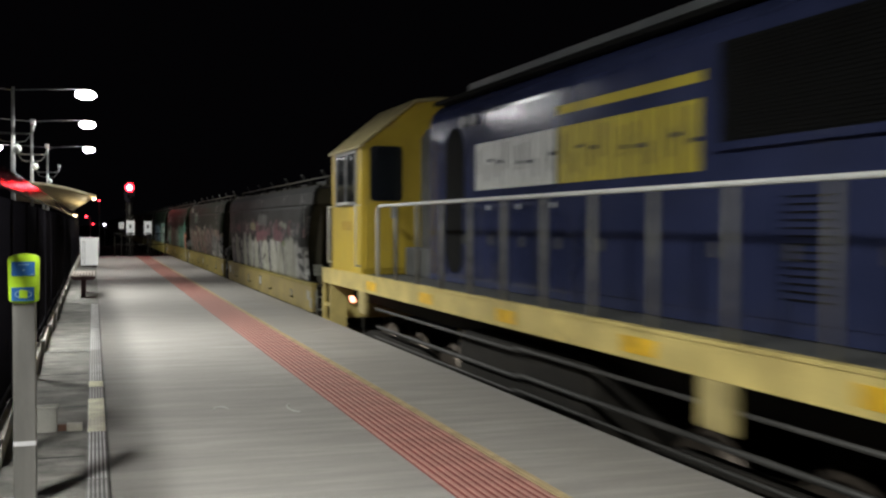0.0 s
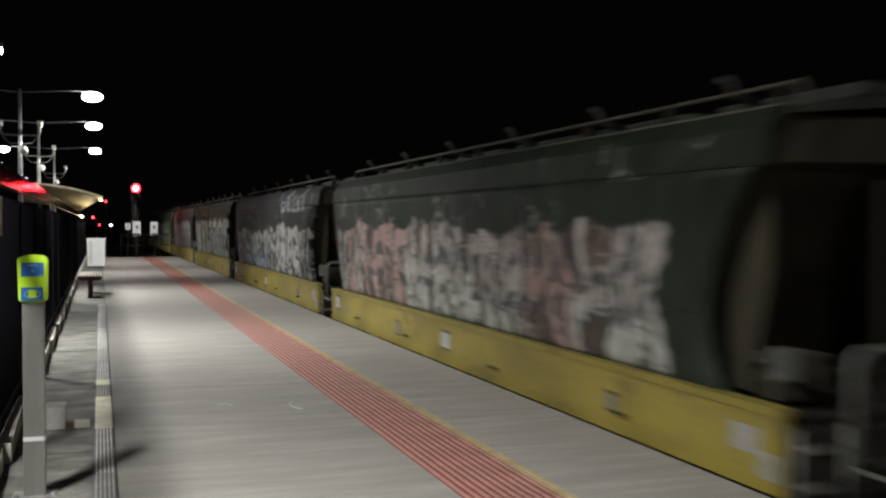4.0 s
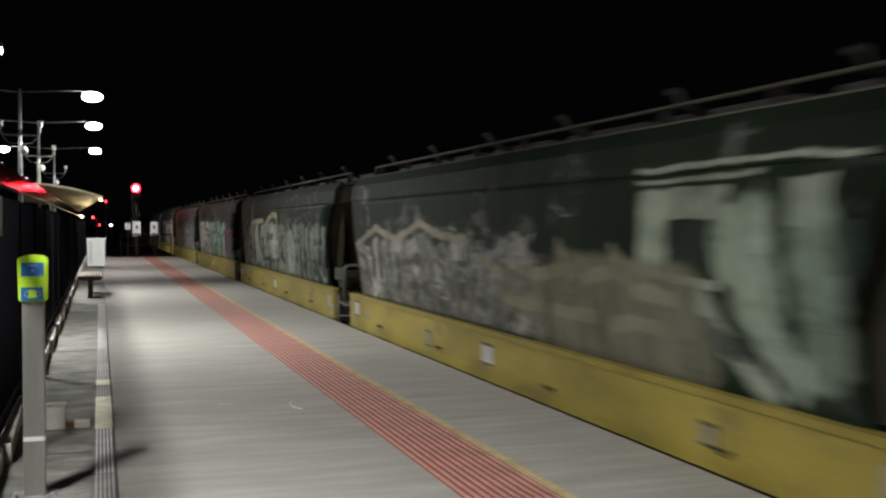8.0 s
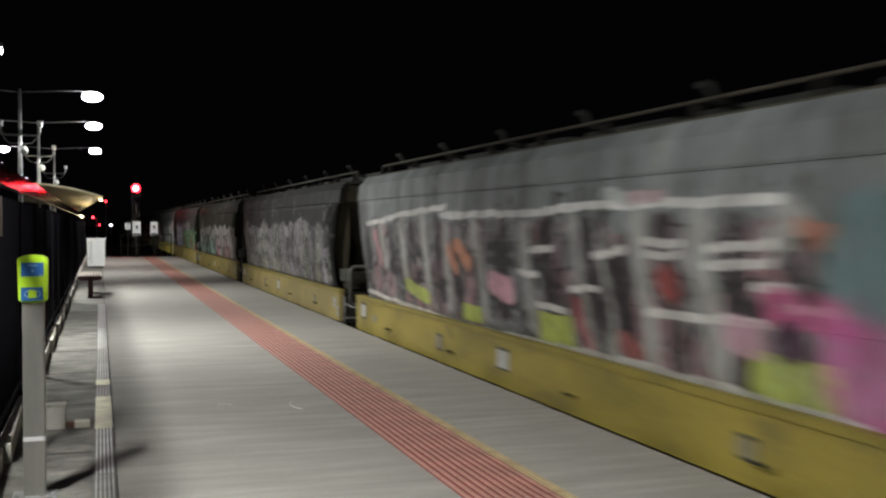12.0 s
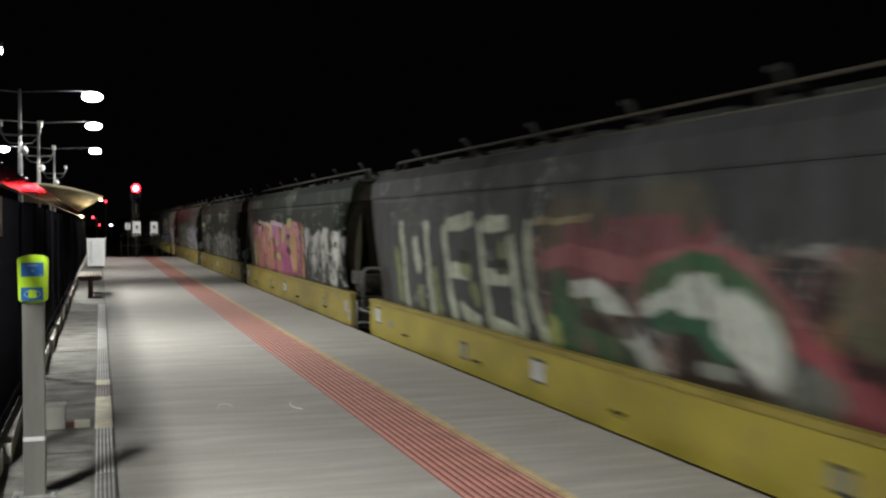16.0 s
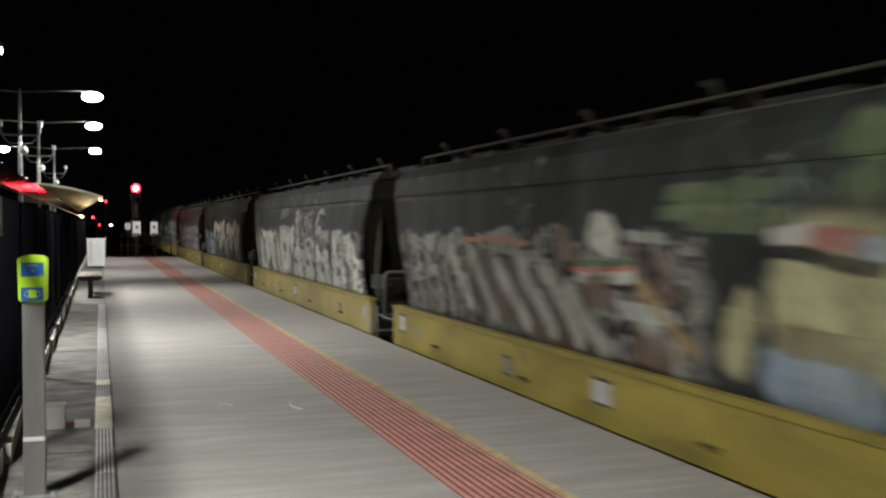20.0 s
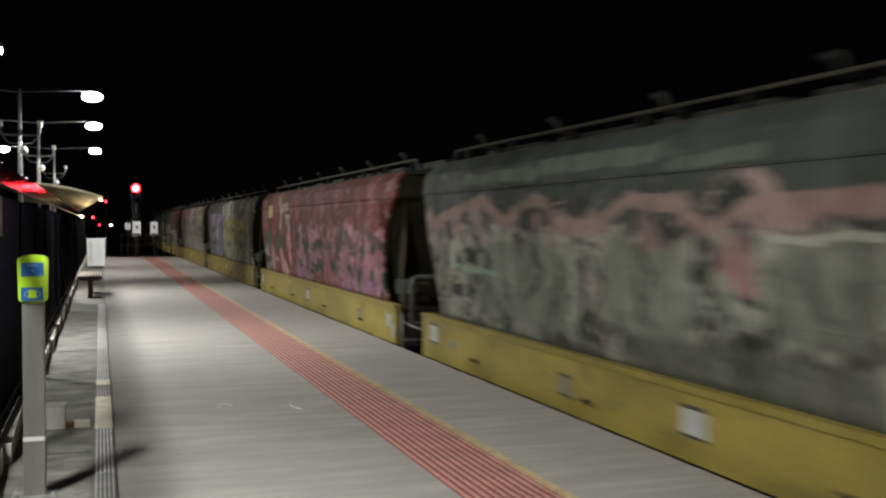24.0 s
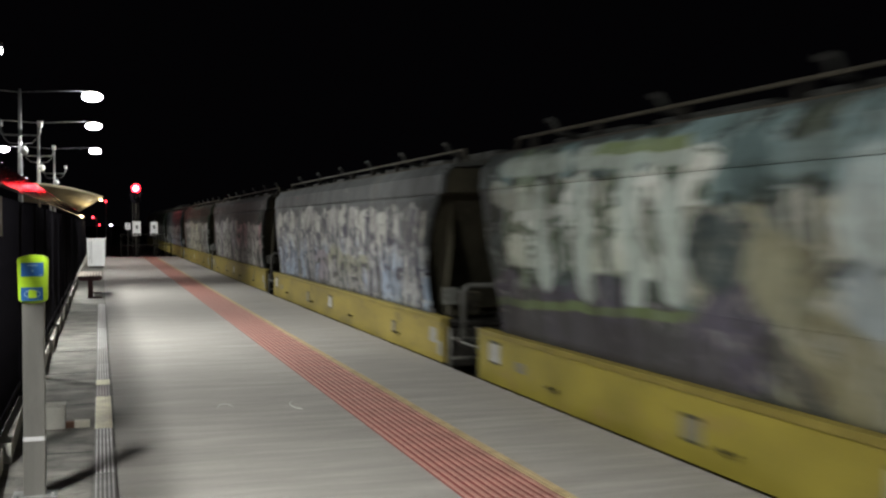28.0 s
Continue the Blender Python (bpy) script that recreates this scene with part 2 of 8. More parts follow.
platform = thing("platform", "pale broomed concrete station platform with a red tactile strip", "platform", kind="structure")
bm = bmesh.new()
box(bm, 0.10, EDGE_X, -45, END_Y, -0.32, 0, bevel=0.012)
part("slab", bm, CONCRETE, platform)
boxed("service_strip", (-0.86, -0.064, -45, END_Y, -0.32, -0.012), ROUGH, platform, label="rough stained concrete service strip")
boxed("bed_channel", (-0.064, 0.10, -45, END_Y, -0.32, -0.02), ROUGH, platform)
boxed("platform_wall", (-0.80, EDGE_X - 0.16, -45, END_Y - 0.1, RAIL - 0.45, -0.32), ROUGH, platform)

# ---- far end of the platform and beyond are below; the train comes next ----

# ---- the train ----
PITCH = 14.673                    # from coupling to coupling

# the roll is not quite steady: metres that the train is ahead of its mean way at some times
DRIFT = ((0, 0), (2, 0), (3, -0.06), (6, -0.2), (7, -0.32), (8, -0.24), (9, -0.12), (10, -0.02),
         (11, -0.26), (12, -0.36), (15, 0.07), (16, 0.32), (17, 0.1), (18, 0), (19, 0.04), (20, 0.06),
         (21, 0.26), (24, -0.28), (25, 0.08), (26, 0.29), (27, 0.28), (28, -0.04))


def gone(t):
    """Metres that the train has rolled by t seconds."""
    u = t / 28.0
    (a, p), (b, q) = next(pair for pair in zip(DRIFT, DRIFT[1:]) if t <= pair[1][0])
    return p + (q - p) * (t - a) / (b - a) + 508.955 * u - 4.395 * u**2 + 701.414 * u**3 - 3308.304 * u**4 + 6185.153 * u**5 - 5186.248 * u**6 + 1625.01 * u**7


HALF = 6.86                       # half the length of a wagon
START = 5.10                      # where the coupling before the first wagon would be, less one pitch


def spray_group():
    """A sprayed piece on a wagon's side: cells of three colours with outlines, in a ragged field."""
    g = bpy.data.node_groups.new("spray_piece", "ShaderNodeTree")
    for n, k in (("Base", "NodeSocketColor"), ("A", "NodeSocketColor"), ("B", "NodeSocketColor"), ("C", "NodeSocketColor"), ("Line", "NodeSocketColor"),
                 ("D0", "NodeSocketFloat"), ("D1", "NodeSocketFloat"), ("Z0", "NodeSocketFloat"), ("Z1", "NodeSocketFloat"), ("Scale", "NodeSocketFloat"), ("Seed", "NodeSocketFloat"), ("Sparse", "NodeSocketFloat"), ("Ragged", "NodeSocketFloat"), ("Letters", "NodeSocketFloat")):
        g.interface.new_socket(n, in_out="INPUT", socket_type=k)
    g.interface.new_socket("Color", in_out="OUTPUT", socket_type="NodeSocketColor")
    nd, ln = g.nodes, g.links
    gi, go = nd.new("NodeGroupInput"), nd.new("NodeGroupOutput")

    def put(socket, v):
        if isinstance(v, bpy.types.NodeSocket):
            ln.new(v, socket)
        else:
            socket.default_value = v

    def calc(op, a, b=0.0, c=0.0):
        n = nd.new("ShaderNodeMath")
        n.operation = op
        for s, v in zip(n.inputs, (a, b, c)):
            put(s, v)
        return n.outputs[0]

    def ramp(v, lo, hi):
        n = nd.new("ShaderNodeMapRange")
        n.interpolation_type = "SMOOTHSTEP"
        put(n.inputs[0], v), put(n.inputs[1], lo), put(n.inputs[2], hi)
        return n.outputs[0]

    def mix(f, a, b):
        n = nd.new("ShaderNodeMix")
        n.data_type = "RGBA"
        put(n.inputs[0], f), put(n.inputs[6], a), put(n.inputs[7], b)
        return n.outputs[2]

    def vec(x, y, z=0.0):
        n = nd.new("ShaderNodeCombineXYZ")
        put(n.inputs[0], x), put(n.inputs[1], y), put(n.inputs[2], z)
        return n.outputs[0]

    def noise_at(v, scale, detail=2):
        n = nd.new("ShaderNodeTexNoise")
        put(n.inputs["Vector"], v)
        n.inputs["Scale"].default_value, n.inputs["Detail"].default_value = scale, detail
        return n

    tc = nd.new("ShaderNodeTexCoord")
    sep = nd.new("ShaderNodeSeparateXYZ")
    ln.new(tc.outputs["Object"], sep.inputs[0])
    d = calc("SUBTRACT", HALF, sep.outputs[1])
    z = sep.outputs[2]
    seed = gi.outputs["Seed"]
    flat = vec(d, z, calc("MULTIPLY", seed, 3.7))
    w = noise_at(flat, 1.5, 3)
    wc = nd.new("ShaderNodeSeparateColor")
    ln.new(w.outputs["Color"], wc.inputs[0])
    w2 = noise_at(flat, 5.5, 3)
    wd = nd.new("ShaderNodeSeparateColor")
    ln.new(w2.outputs["Color"], wd.inputs[0])
    dw = calc("MULTIPLY_ADD", calc("SUBTRACT", wc.outputs[0], 0.5), 0.85, calc("MULTIPLY_ADD", calc("SUBTRACT", wd.outputs[0], 0.5), 0.22, d))
    zw = calc("MULTIPLY_ADD", calc("SUBTRACT", wc.outputs[1], 0.5), 0.50, calc("MULTIPLY_ADD", calc("SUBTRACT", wd.outputs[1], 0.5), 0.13, z))
    # the field
    hump = noise_at(vec(calc("MULTIPLY", d, 1.0), seed, 0.0), 1.35, 1)
    top = calc("ADD", gi.outputs["Z1"], calc("MULTIPLY", calc("SUBTRACT", hump.outputs[0], 0.5), gi.outputs["Ragged"]))
    m = calc("MULTIPLY", ramp(dw, gi.outputs["D0"], calc("ADD", gi.outputs["D0"], 0.12)), ramp(dw, gi.outputs["D1"], calc("SUBTRACT", gi.outputs["D1"], 0.12)))
    m = calc("MULTIPLY", m, ramp(zw, top, calc("SUBTRACT", top, 0.05)))
    m = calc("MULTIPLY", m, ramp(z, gi.outputs["Z0"], calc("ADD", gi.outputs["Z0"], 0.06)))
    # the cells
    sx = calc("MULTIPLY", dw, gi.outputs["Scale"])
    sz = calc("MULTIPLY", zw, calc("MULTIPLY", gi.outputs["Scale"], 0.62))
    cv = vec(sx, calc("ADD", sz, calc("MULTIPLY", seed, 7.3)))
    f1, fe = nd.new("ShaderNodeTexVoronoi"), nd.new("ShaderNodeTexVoronoi")
    for v in (f1, fe):
        v.voronoi_dimensions = "2D"
        v.inputs["Scale"].default_value = 1.0
        v.inputs["Randomness"].default_value = 0.8
        ln.new(cv, v.inputs["Vector"])
    fe.feature = "DISTANCE_TO_EDGE"
    cc = nd.new("ShaderNodeSeparateColor")
    ln.new(f1.outputs["Color"], cc.inputs[0])
    fill = mix(ramp(cc.outputs[0], 0.45, 0.6), gi.outputs["A"], gi.outputs["B"])
    fill = mix(ramp(cc.outputs[1], 0.70, 0.74), fill, gi.outputs["C"])
    # a stroke of the first colour through each cell, and its outline
    st = nd.new("ShaderNodeTexWave")
    st.inputs["Scale"].default_value, st.inputs["Distortion"].default_value, st.inputs["Detail"].default_value = 0.42, 7.0, 2.0
    ln.new(vec(sx, calc("MULTIPLY", sz, 0.5), seed), st.inputs["Vector"])
    fill = mix(calc("MULTIPLY", ramp(st.outputs["Fac"], 0.72, 0.8), 0.75), fill, gi.outputs["A"])
    fill = mix(ramp(st.outputs["Fac"], 0.16, 0.1), fill, gi.outputs["Line"])
    fill = mix(ramp(fe.outputs["Distance"], 0.085, 0.05), fill, gi.outputs["Line"])
    mist = noise_at(flat, 2.3, 4)
    fill = mix(calc("MULTIPLY", ramp(mist.outputs[0], 0.5, 0.7), 0.3), fill, gi.outputs["B"])
    # block letters: one slot after another, each with some of five bars
    v = calc("DIVIDE", calc("SUBTRACT", zw, gi.outputs["Z0"]), calc("SUBTRACT", top, gi.outputs["Z0"]))
    slot = calc("FLOOR", sx)
    bits = nd.new("ShaderNodeTexWhiteNoise")
    ln.new(vec(slot, seed, 1.0), bits.inputs["Vector"])
    bits2 = nd.new("ShaderNodeTexWhiteNoise")
    ln.new(vec(slot, seed, 2.0), bits2.inputs["Vector"])
    b1, b2 = nd.new("ShaderNodeSeparateColor"), nd.new("ShaderNodeSeparateColor")
    ln.new(bits.outputs["Color"], b1.inputs[0])
    ln.new(bits2.outputs["Color"], b2.inputs[0])
    u = calc("ADD", calc("FRACT", sx), calc("MULTIPLY", calc("SUBTRACT", v, 0.5), calc("SUBTRACT", b2.outputs[2], 0.5)))

    def bar(w, at, half, bit, odds):
        return calc("ADD", calc("SUBTRACT", calc("ABSOLUTE", calc("SUBTRACT", w, at)), half), calc("LESS_THAN", bit, odds))

    sd = bar(u, 0.24, 0.15, b1.outputs[0], 0.0)
    for w, at, half, bit, odds in ((u, 0.76, 0.14, b1.outputs[0], 0.35), (v, 0.86, 0.13, b1.outputs[1], 0.35), (v, 0.50, 0.11, b1.outputs[2], 0.4), (v, 0.13, 0.14, b2.outputs[0], 0.4)):
        sd = calc("SMOOTH_MIN", sd, bar(w, at, half, bit, odds), 0.13)
    sd = calc("MAXIMUM", sd, calc("SUBTRACT", calc("ABSOLUTE", calc("SUBTRACT", u, 0.5)), 0.47))
    tone = mix(ramp(calc("ADD", v, calc("MULTIPLY", calc("SUBTRACT", mist.outputs[0], 0.5), 1.2)), 0.75, 0.25), gi.outputs["A"], gi.outputs["B"])
    tone = mix(calc("MULTIPLY", ramp(b2.outputs[1], 0.62, 0.66), 0.85), tone, gi.outputs["C"])
    shine = noise_at(vec(calc("MULTIPLY", d, 2.2), calc("MULTIPLY", z, 1.6), seed), 2.2, 3)
    tone = mix(calc("MULTIPLY", ramp(shine.outputs[0], 0.60, 0.75), 0.22), tone, (0.5, 0.5, 0.48, 1))
    tone = mix(calc("MULTIPLY", ramp(fe.outputs["Distance"], 0.06, 0.03), 0.7), tone, gi.outputs["Line"])
    word = mix(ramp(sd, -0.03, 0.0), tone, gi.outputs["Line"])
    back = mix(calc("MULTIPLY_ADD", mist.outputs[0], 0.5, 0.55), gi.outputs["C"], gi.outputs["Base"])
    word = mix(ramp(sd, 0.075, 0.12), word, back)
    fill = mix(gi.outputs["Letters"], fill, word)
    # thin flowing strokes, dark and pale
    s1 = noise_at(vec(calc("MULTIPLY", dw, 1.9), calc("MULTIPLY", zw, 1.5), calc("MULTIPLY", seed, 2.3)), 1.5, 1)
    s2 = noise_at(vec(calc("MULTIPLY", dw, 2.6), calc("MULTIPLY", zw, 1.4), calc("MULTIPLY", seed, 9.1)), 1.5, 1)
    fill = mix(calc("MULTIPLY", ramp(calc("ABSOLUTE", calc("SUBTRACT", s1.outputs[0], 0.52)), 0.024, 0.012), 0.8), fill, gi.outputs["Line"])
    fill = mix(calc("MULTIPLY", ramp(calc("ABSOLUTE", calc("SUBTRACT", s2.outputs[0], 0.47)), 0.022, 0.010), 0.6), fill, mix(0.35, gi.outputs["A"], (0.62, 0.62, 0.6, 1)))
    # thin scribbles where the piece is sparse
    sc = noise_at(vec(calc("MULTIPLY", d, 1.3), z, calc("MULTIPLY", seed, 5.1)), 2.1, 1)
    line = ramp(calc("ABSOLUTE", calc("SUBTRACT", sc.outputs[0], 0.5)), 0.028, 0.016)
    where = noise_at(flat, 0.55, 1)
    line = calc("MULTIPLY", line, ramp(where.outputs[0], 0.5, 0.58))
    keep = calc("ADD", calc("MULTIPLY", line, gi.outputs["Sparse"]), calc("SUBTRACT", 1.0, gi.outputs["Sparse"]))
    worn = noise_at(flat, 9.0, 5)
    keep = calc("MULTIPLY", keep, calc("MULTIPLY_ADD", ramp(worn.outputs[0], 0.34, 0.5), 0.3, 0.7))
    ln.new(mix(calc("MULTIPLY", m, keep), gi.outputs["Base"], fill), go.inputs[0])
    return g


SPRAY = spray_group()


def shape_group():
    """A single sprayed shape on a wagon's side: a disc, ring, arc or box with soft uneven edges."""
    g = bpy.data.node_groups.new("spray_shape", "ShaderNodeTree")
    for n in ("Base", "Colour"):
        g.interface.new_socket(n, in_out="INPUT", socket_type="NodeSocketColor")
    for n in ("D", "Z", "RD", "RZ", "Inner", "Floor", "Box"):
        g.interface.new_socket(n, in_out="INPUT", socket_type="NodeSocketFloat")
    g.interface.new_socket("Color", in_out="OUTPUT", socket_type="NodeSocketColor")
    nd, ln = g.nodes, g.links
    gi, go = nd.new("NodeGroupInput"), nd.new("NodeGroupOutput")

    def calc(op, a, b=0.0, c=0.0):
        n = nd.new("ShaderNodeMath")
        n.operation = op
        for s, v in zip(n.inputs, (a, b, c)):
            if isinstance(v, bpy.types.NodeSocket):
                ln.new(v, s)
            else:
                s.default_value = v
        return n.outputs[0]

    def ramp(v, lo, hi):
        n = nd.new("ShaderNodeMapRange")
        n.interpolation_type = "SMOOTHSTEP"
        for s, x in zip(n.inputs[:3], (v, lo, hi)):
            if isinstance(x, bpy.types.NodeSocket):
                ln.new(x, s)
            else:
                s.default_value = x
        return n.outputs[0]

    tc = nd.new("ShaderNodeTexCoord")
    sep = nd.new("ShaderNodeSeparateXYZ")
    ln.new(tc.outputs["Object"], sep.inputs[0])
    n1, n2 = nd.new("ShaderNodeTexNoise"), nd.new("ShaderNodeTexNoise")
    n1.inputs["Scale"].default_value, n1.inputs["Detail"].default_value = 2.6, 3
    n2.inputs["Scale"].default_value, n2.inputs["Detail"].default_value, n2.inputs["Roughness"].default_value = 3.4, 6, 0.65
    for n in (n1, n2):
        ln.new(tc.outputs["Object"], n.inputs["Vector"])
    nc = nd.new("ShaderNodeSeparateColor")
    ln.new(n1.outputs["Color"], nc.inputs[0])
    wobble = calc("MULTIPLY_ADD", gi.outputs["Box"], -0.55, 0.8)
    d = calc("MULTIPLY_ADD", calc("SUBTRACT", nc.outputs[0], 0.5), wobble, calc("SUBTRACT", HALF, sep.outputs[1]))
    z = calc("MULTIPLY_ADD", calc("SUBTRACT", nc.outputs[1], 0.5), calc("MULTIPLY", wobble, 0.45), sep.outputs[2])
    a = calc("ABSOLUTE", calc("DIVIDE", calc("SUBTRACT", d, gi.outputs["D"]), gi.outputs["RD"]))
    b = calc("ABSOLUTE", calc("DIVIDE", calc("SUBTRACT", z, gi.outputs["Z"]), gi.outputs["RZ"]))
    rnd = calc("SQRT", calc("ADD", calc("MULTIPLY", a, a), calc("MULTIPLY", b, b)))
    sq = calc("MAXIMUM", a, b)
    r = calc("ADD", calc("MULTIPLY", rnd, calc("SUBTRACT", 1.0, gi.outputs["Box"])), calc("MULTIPLY", sq, gi.outputs["Box"]))
    m = calc("MULTIPLY", ramp(r, 1.04, 0.93), ramp(r, calc("SUBTRACT", gi.outputs["Inner"], 0.08), gi.outputs["Inner"]))
    m = calc("MULTIPLY", m, ramp(z, calc("SUBTRACT", gi.outputs["Floor"], 0.05), gi.outputs["Floor"]))
    m = calc("MULTIPLY", m, calc("MULTIPLY_ADD", ramp(n2.outputs[0], 0.34, 0.56), 0.45, calc("MULTIPLY_ADD", gi.outputs["Box"], 0.1, 0.45)))
    mx = nd.new("ShaderNodeMix")
    mx.data_type = "RGBA"
    ln.new(m, mx.inputs[0])
    ln.new(gi.outputs["Base"], mx.inputs[6])
    ln.new(gi.outputs["Colour"], mx.inputs[7])
    ln.new(mx.outputs[2], go.inputs[0])
    return g


SHAPE = shape_group()


def node_tools(nt):
    """Two short helpers that add a math or a vector math node to a tree."""
    nd, ln = nt.nodes, nt.links

    def fill(n, values):
        for s, v in zip(n.inputs, values):
            if isinstance(v, bpy.types.NodeSocket):
                ln.new(v, s)
            elif v is not None:
                s.default_value = v

    def calc(op, a, b=0.0, c=0.0, clamp=False):
        n = nd.new("ShaderNodeMath")
        n.operation, n.use_clamp = op, clamp
        fill(n, (a, b, c))
        return n.outputs[0]

    def vmath(op, a, b=None, scale=None, out=0):
        n = nd.new("ShaderNodeVectorMath")
        n.operation = op
        fill(n, (a, b))
        if scale is not None:
            ln.new(scale, n.inputs["Scale"])
        return n.outputs[out]

    return calc, vmath


def sockets(g, **kinds):
    for name, kind in kinds.items():
        g.interface.new_socket(name, in_out="INPUT", socket_type="NodeSocket" + kind)


def place_group():
    """The wagon's side laid flat, with the wobble of a spraying arm, and how thin the paint has become."""
    g = bpy.data.node_groups.new("spray_place", "ShaderNodeTree")
    sockets(g, Seed="Float")
    g.interface.new_socket("Place", in_out="OUTPUT", socket_type="NodeSocketVector")
    g.interface.new_socket("Cover", in_out="OUTPUT", socket_type="NodeSocketFloat")
    nd, ln = g.nodes, g.links
    calc, vmath = node_tools(g)
    gi, go = nd.new("NodeGroupInput"), nd.new("NodeGroupOutput")
    tc, sep, flat = nd.new("ShaderNodeTexCoord"), nd.new("ShaderNodeSeparateXYZ"), nd.new("ShaderNodeCombineXYZ")
    ln.new(tc.outputs["Object"], sep.inputs[0])
    ln.new(calc("SUBTRACT", HALF, sep.outputs[1]), flat.inputs[0])
    ln.new(sep.outputs[2], flat.inputs[1])
    ln.new(gi.outputs["Seed"], flat.inputs[2])

    def noise_at(scale, detail, rough=0.5):
        n = nd.new("ShaderNodeTexNoise")
        n.inputs["Scale"].default_value, n.inputs["Detail"].default_value, n.inputs["Roughness"].default_value = scale, detail, rough
        ln.new(flat.outputs[0], n.inputs["Vector"])
        return n

    def ramp(v, lo, hi, a, b):
        n = nd.new("ShaderNodeMapRange")
        for s, x in zip(n.inputs, (None, lo, hi, a, b)):
            if x is not None:
                s.default_value = x
        ln.new(v, n.inputs[0])
        return n.outputs[0]

    slow, quick = noise_at(2.2, 2), noise_at(8.5, 3)
    shake = vmath("MULTIPLY", vmath("SUBTRACT", slow.outputs["Color"], (0.5, 0.5, 0.5)), (0.22, 0.10, 0.0))
    jitter = vmath("MULTIPLY", vmath("SUBTRACT", quick.outputs["Color"], (0.5, 0.5, 0.5)), (0.11, 0.05, 0.0))
    ln.new(vmath("MULTIPLY", vmath("ADD", vmath("ADD", flat.outputs[0], shake), jitter), (1, 1, 0)), go.inputs["Place"])
    coarse, fine = noise_at(1.3, 3), noise_at(6.0, 7, 0.72)
    ln.new(calc("MULTIPLY", ramp(coarse.outputs[0], 0.36, 0.56, 0.74, 1.0), ramp(fine.outputs[0], 0.34, 0.52, 0.50, 1.0)), go.inputs["Cover"])
    return g


def segment_group():
    """How far a place is from one straight stretch of a line, or from what came before it."""
    g = bpy.data.node_groups.new("spray_segment", "ShaderNodeTree")
    sockets(g, Place="Vector", A="Vector", Way="Vector", Share="Vector", Near="Float")
    g.interface.new_socket("Near", in_out="OUTPUT", socket_type="NodeSocketFloat")
    calc, vmath = node_tools(g)
    gi, go = g.nodes.new("NodeGroupInput"), g.nodes.new("NodeGroupOutput")
    pa = vmath("SUBTRACT", gi.outputs["Place"], gi.outputs["A"])
    h = calc("ADD", vmath("DOT_PRODUCT", pa, gi.outputs["Share"], out=1), 0.0, clamp=True)
    d = vmath("DISTANCE", pa, vmath("SCALE", gi.outputs["Way"], scale=h), out=1)
    g.links.new(calc("MINIMUM", d, gi.outputs["Near"]), go.inputs[0])
    return g


def lay_group():
    """Lay a colour over another within half a width of a line, thinning towards its edge."""
    g = bpy.data.node_groups.new("spray_lay", "ShaderNodeTree")
    sockets(g, Under="Color", Colour="Color", Near="Float", Half="Float", Cover="Float", Place="Vector")
    g.interface.new_socket("Color", in_out="OUTPUT", socket_type="NodeSocketColor")
    g.interface.new_socket("Place", in_out="OUTPUT", socket_type="NodeSocketVector")
    nd, ln = g.nodes, g.links
    calc, vmath = node_tools(g)
    gi, go = nd.new("NodeGroupInput"), nd.new("NodeGroupOutput")
    edge, mx = nd.new("ShaderNodeMapRange"), nd.new("ShaderNodeMix")
    edge.interpolation_type, mx.data_type = "SMOOTHSTEP", "RGBA"
    ln.new(gi.outputs["Near"], edge.inputs[0])
    ln.new(calc("MULTIPLY_ADD", gi.outputs["Half"], 1.1, 0.01), edge.inputs[1])
    ln.new(calc("MULTIPLY", gi.outputs["Half"], 0.80), edge.inputs[2])
    ln.new(calc("MULTIPLY", edge.outputs[0], gi.outputs["Cover"]), mx.inputs[0])
    ln.new(gi.outputs["Under"], mx.inputs[6])
    ln.new(gi.outputs["Colour"], mx.inputs[7])
    ln.new(mx.outputs[2], go.inputs[0])
    # the place is handed on from line to line, so that they are worked out one after another
    ln.new(vmath("ADD", gi.outputs["Place"], vmath("MULTIPLY", mx.outputs[2], (1e-8, 1e-8, 0))), go.inputs[1])
    return g


PLACE, SEGMENT, LAY = place_group(), segment_group(), lay_group()


def sprayed_lines(nt, number):
    """A function that lays one sprayed line over a colour; all the lines of a wagon share their wobble and wear."""
    nd, ln = nt.nodes, nt.links
    where = nd.new("ShaderNodeGroup")
    where.node_tree = PLACE
    where.inputs["Seed"].default_value = number * 2.9
    at = [where.outputs["Place"]]

    def lay(under, half, colour, runs):
        near = None
        lines = [[Vector((run[k], run[k + 1], 0)) for k in range(0, len(run), 2)] for run in runs]
        for a, b in (pair for pts in lines for pair in zip(pts, pts[1:])):
            n = nd.new("ShaderNodeGroup")
            n.node_tree = SEGMENT
            n.inputs["A"].default_value, n.inputs["Way"].default_value = a, b - a
            n.inputs["Share"].default_value = (b - a) / max((b - a).length_squared, 1e-4)
            n.inputs["Near"].default_value = 99.0
            ln.new(at[-1], n.inputs["Place"])
            if near is not None:
                ln.new(near, n.inputs["Near"])
            near = n.outputs[0]
        top = nd.new("ShaderNodeGroup")
        top.node_tree = LAY
        top.inputs["Half"].default_value, top.inputs["Colour"].default_value = half, (*colour, 1)
        for key, v in (("Under", under), ("Near", near), ("Cover", where.outputs["Cover"]), ("Place", at[-1])):
            ln.new(v, top.inputs[key])
        at.append(top.outputs["Place"])
        return top.outputs[0]

    return lay


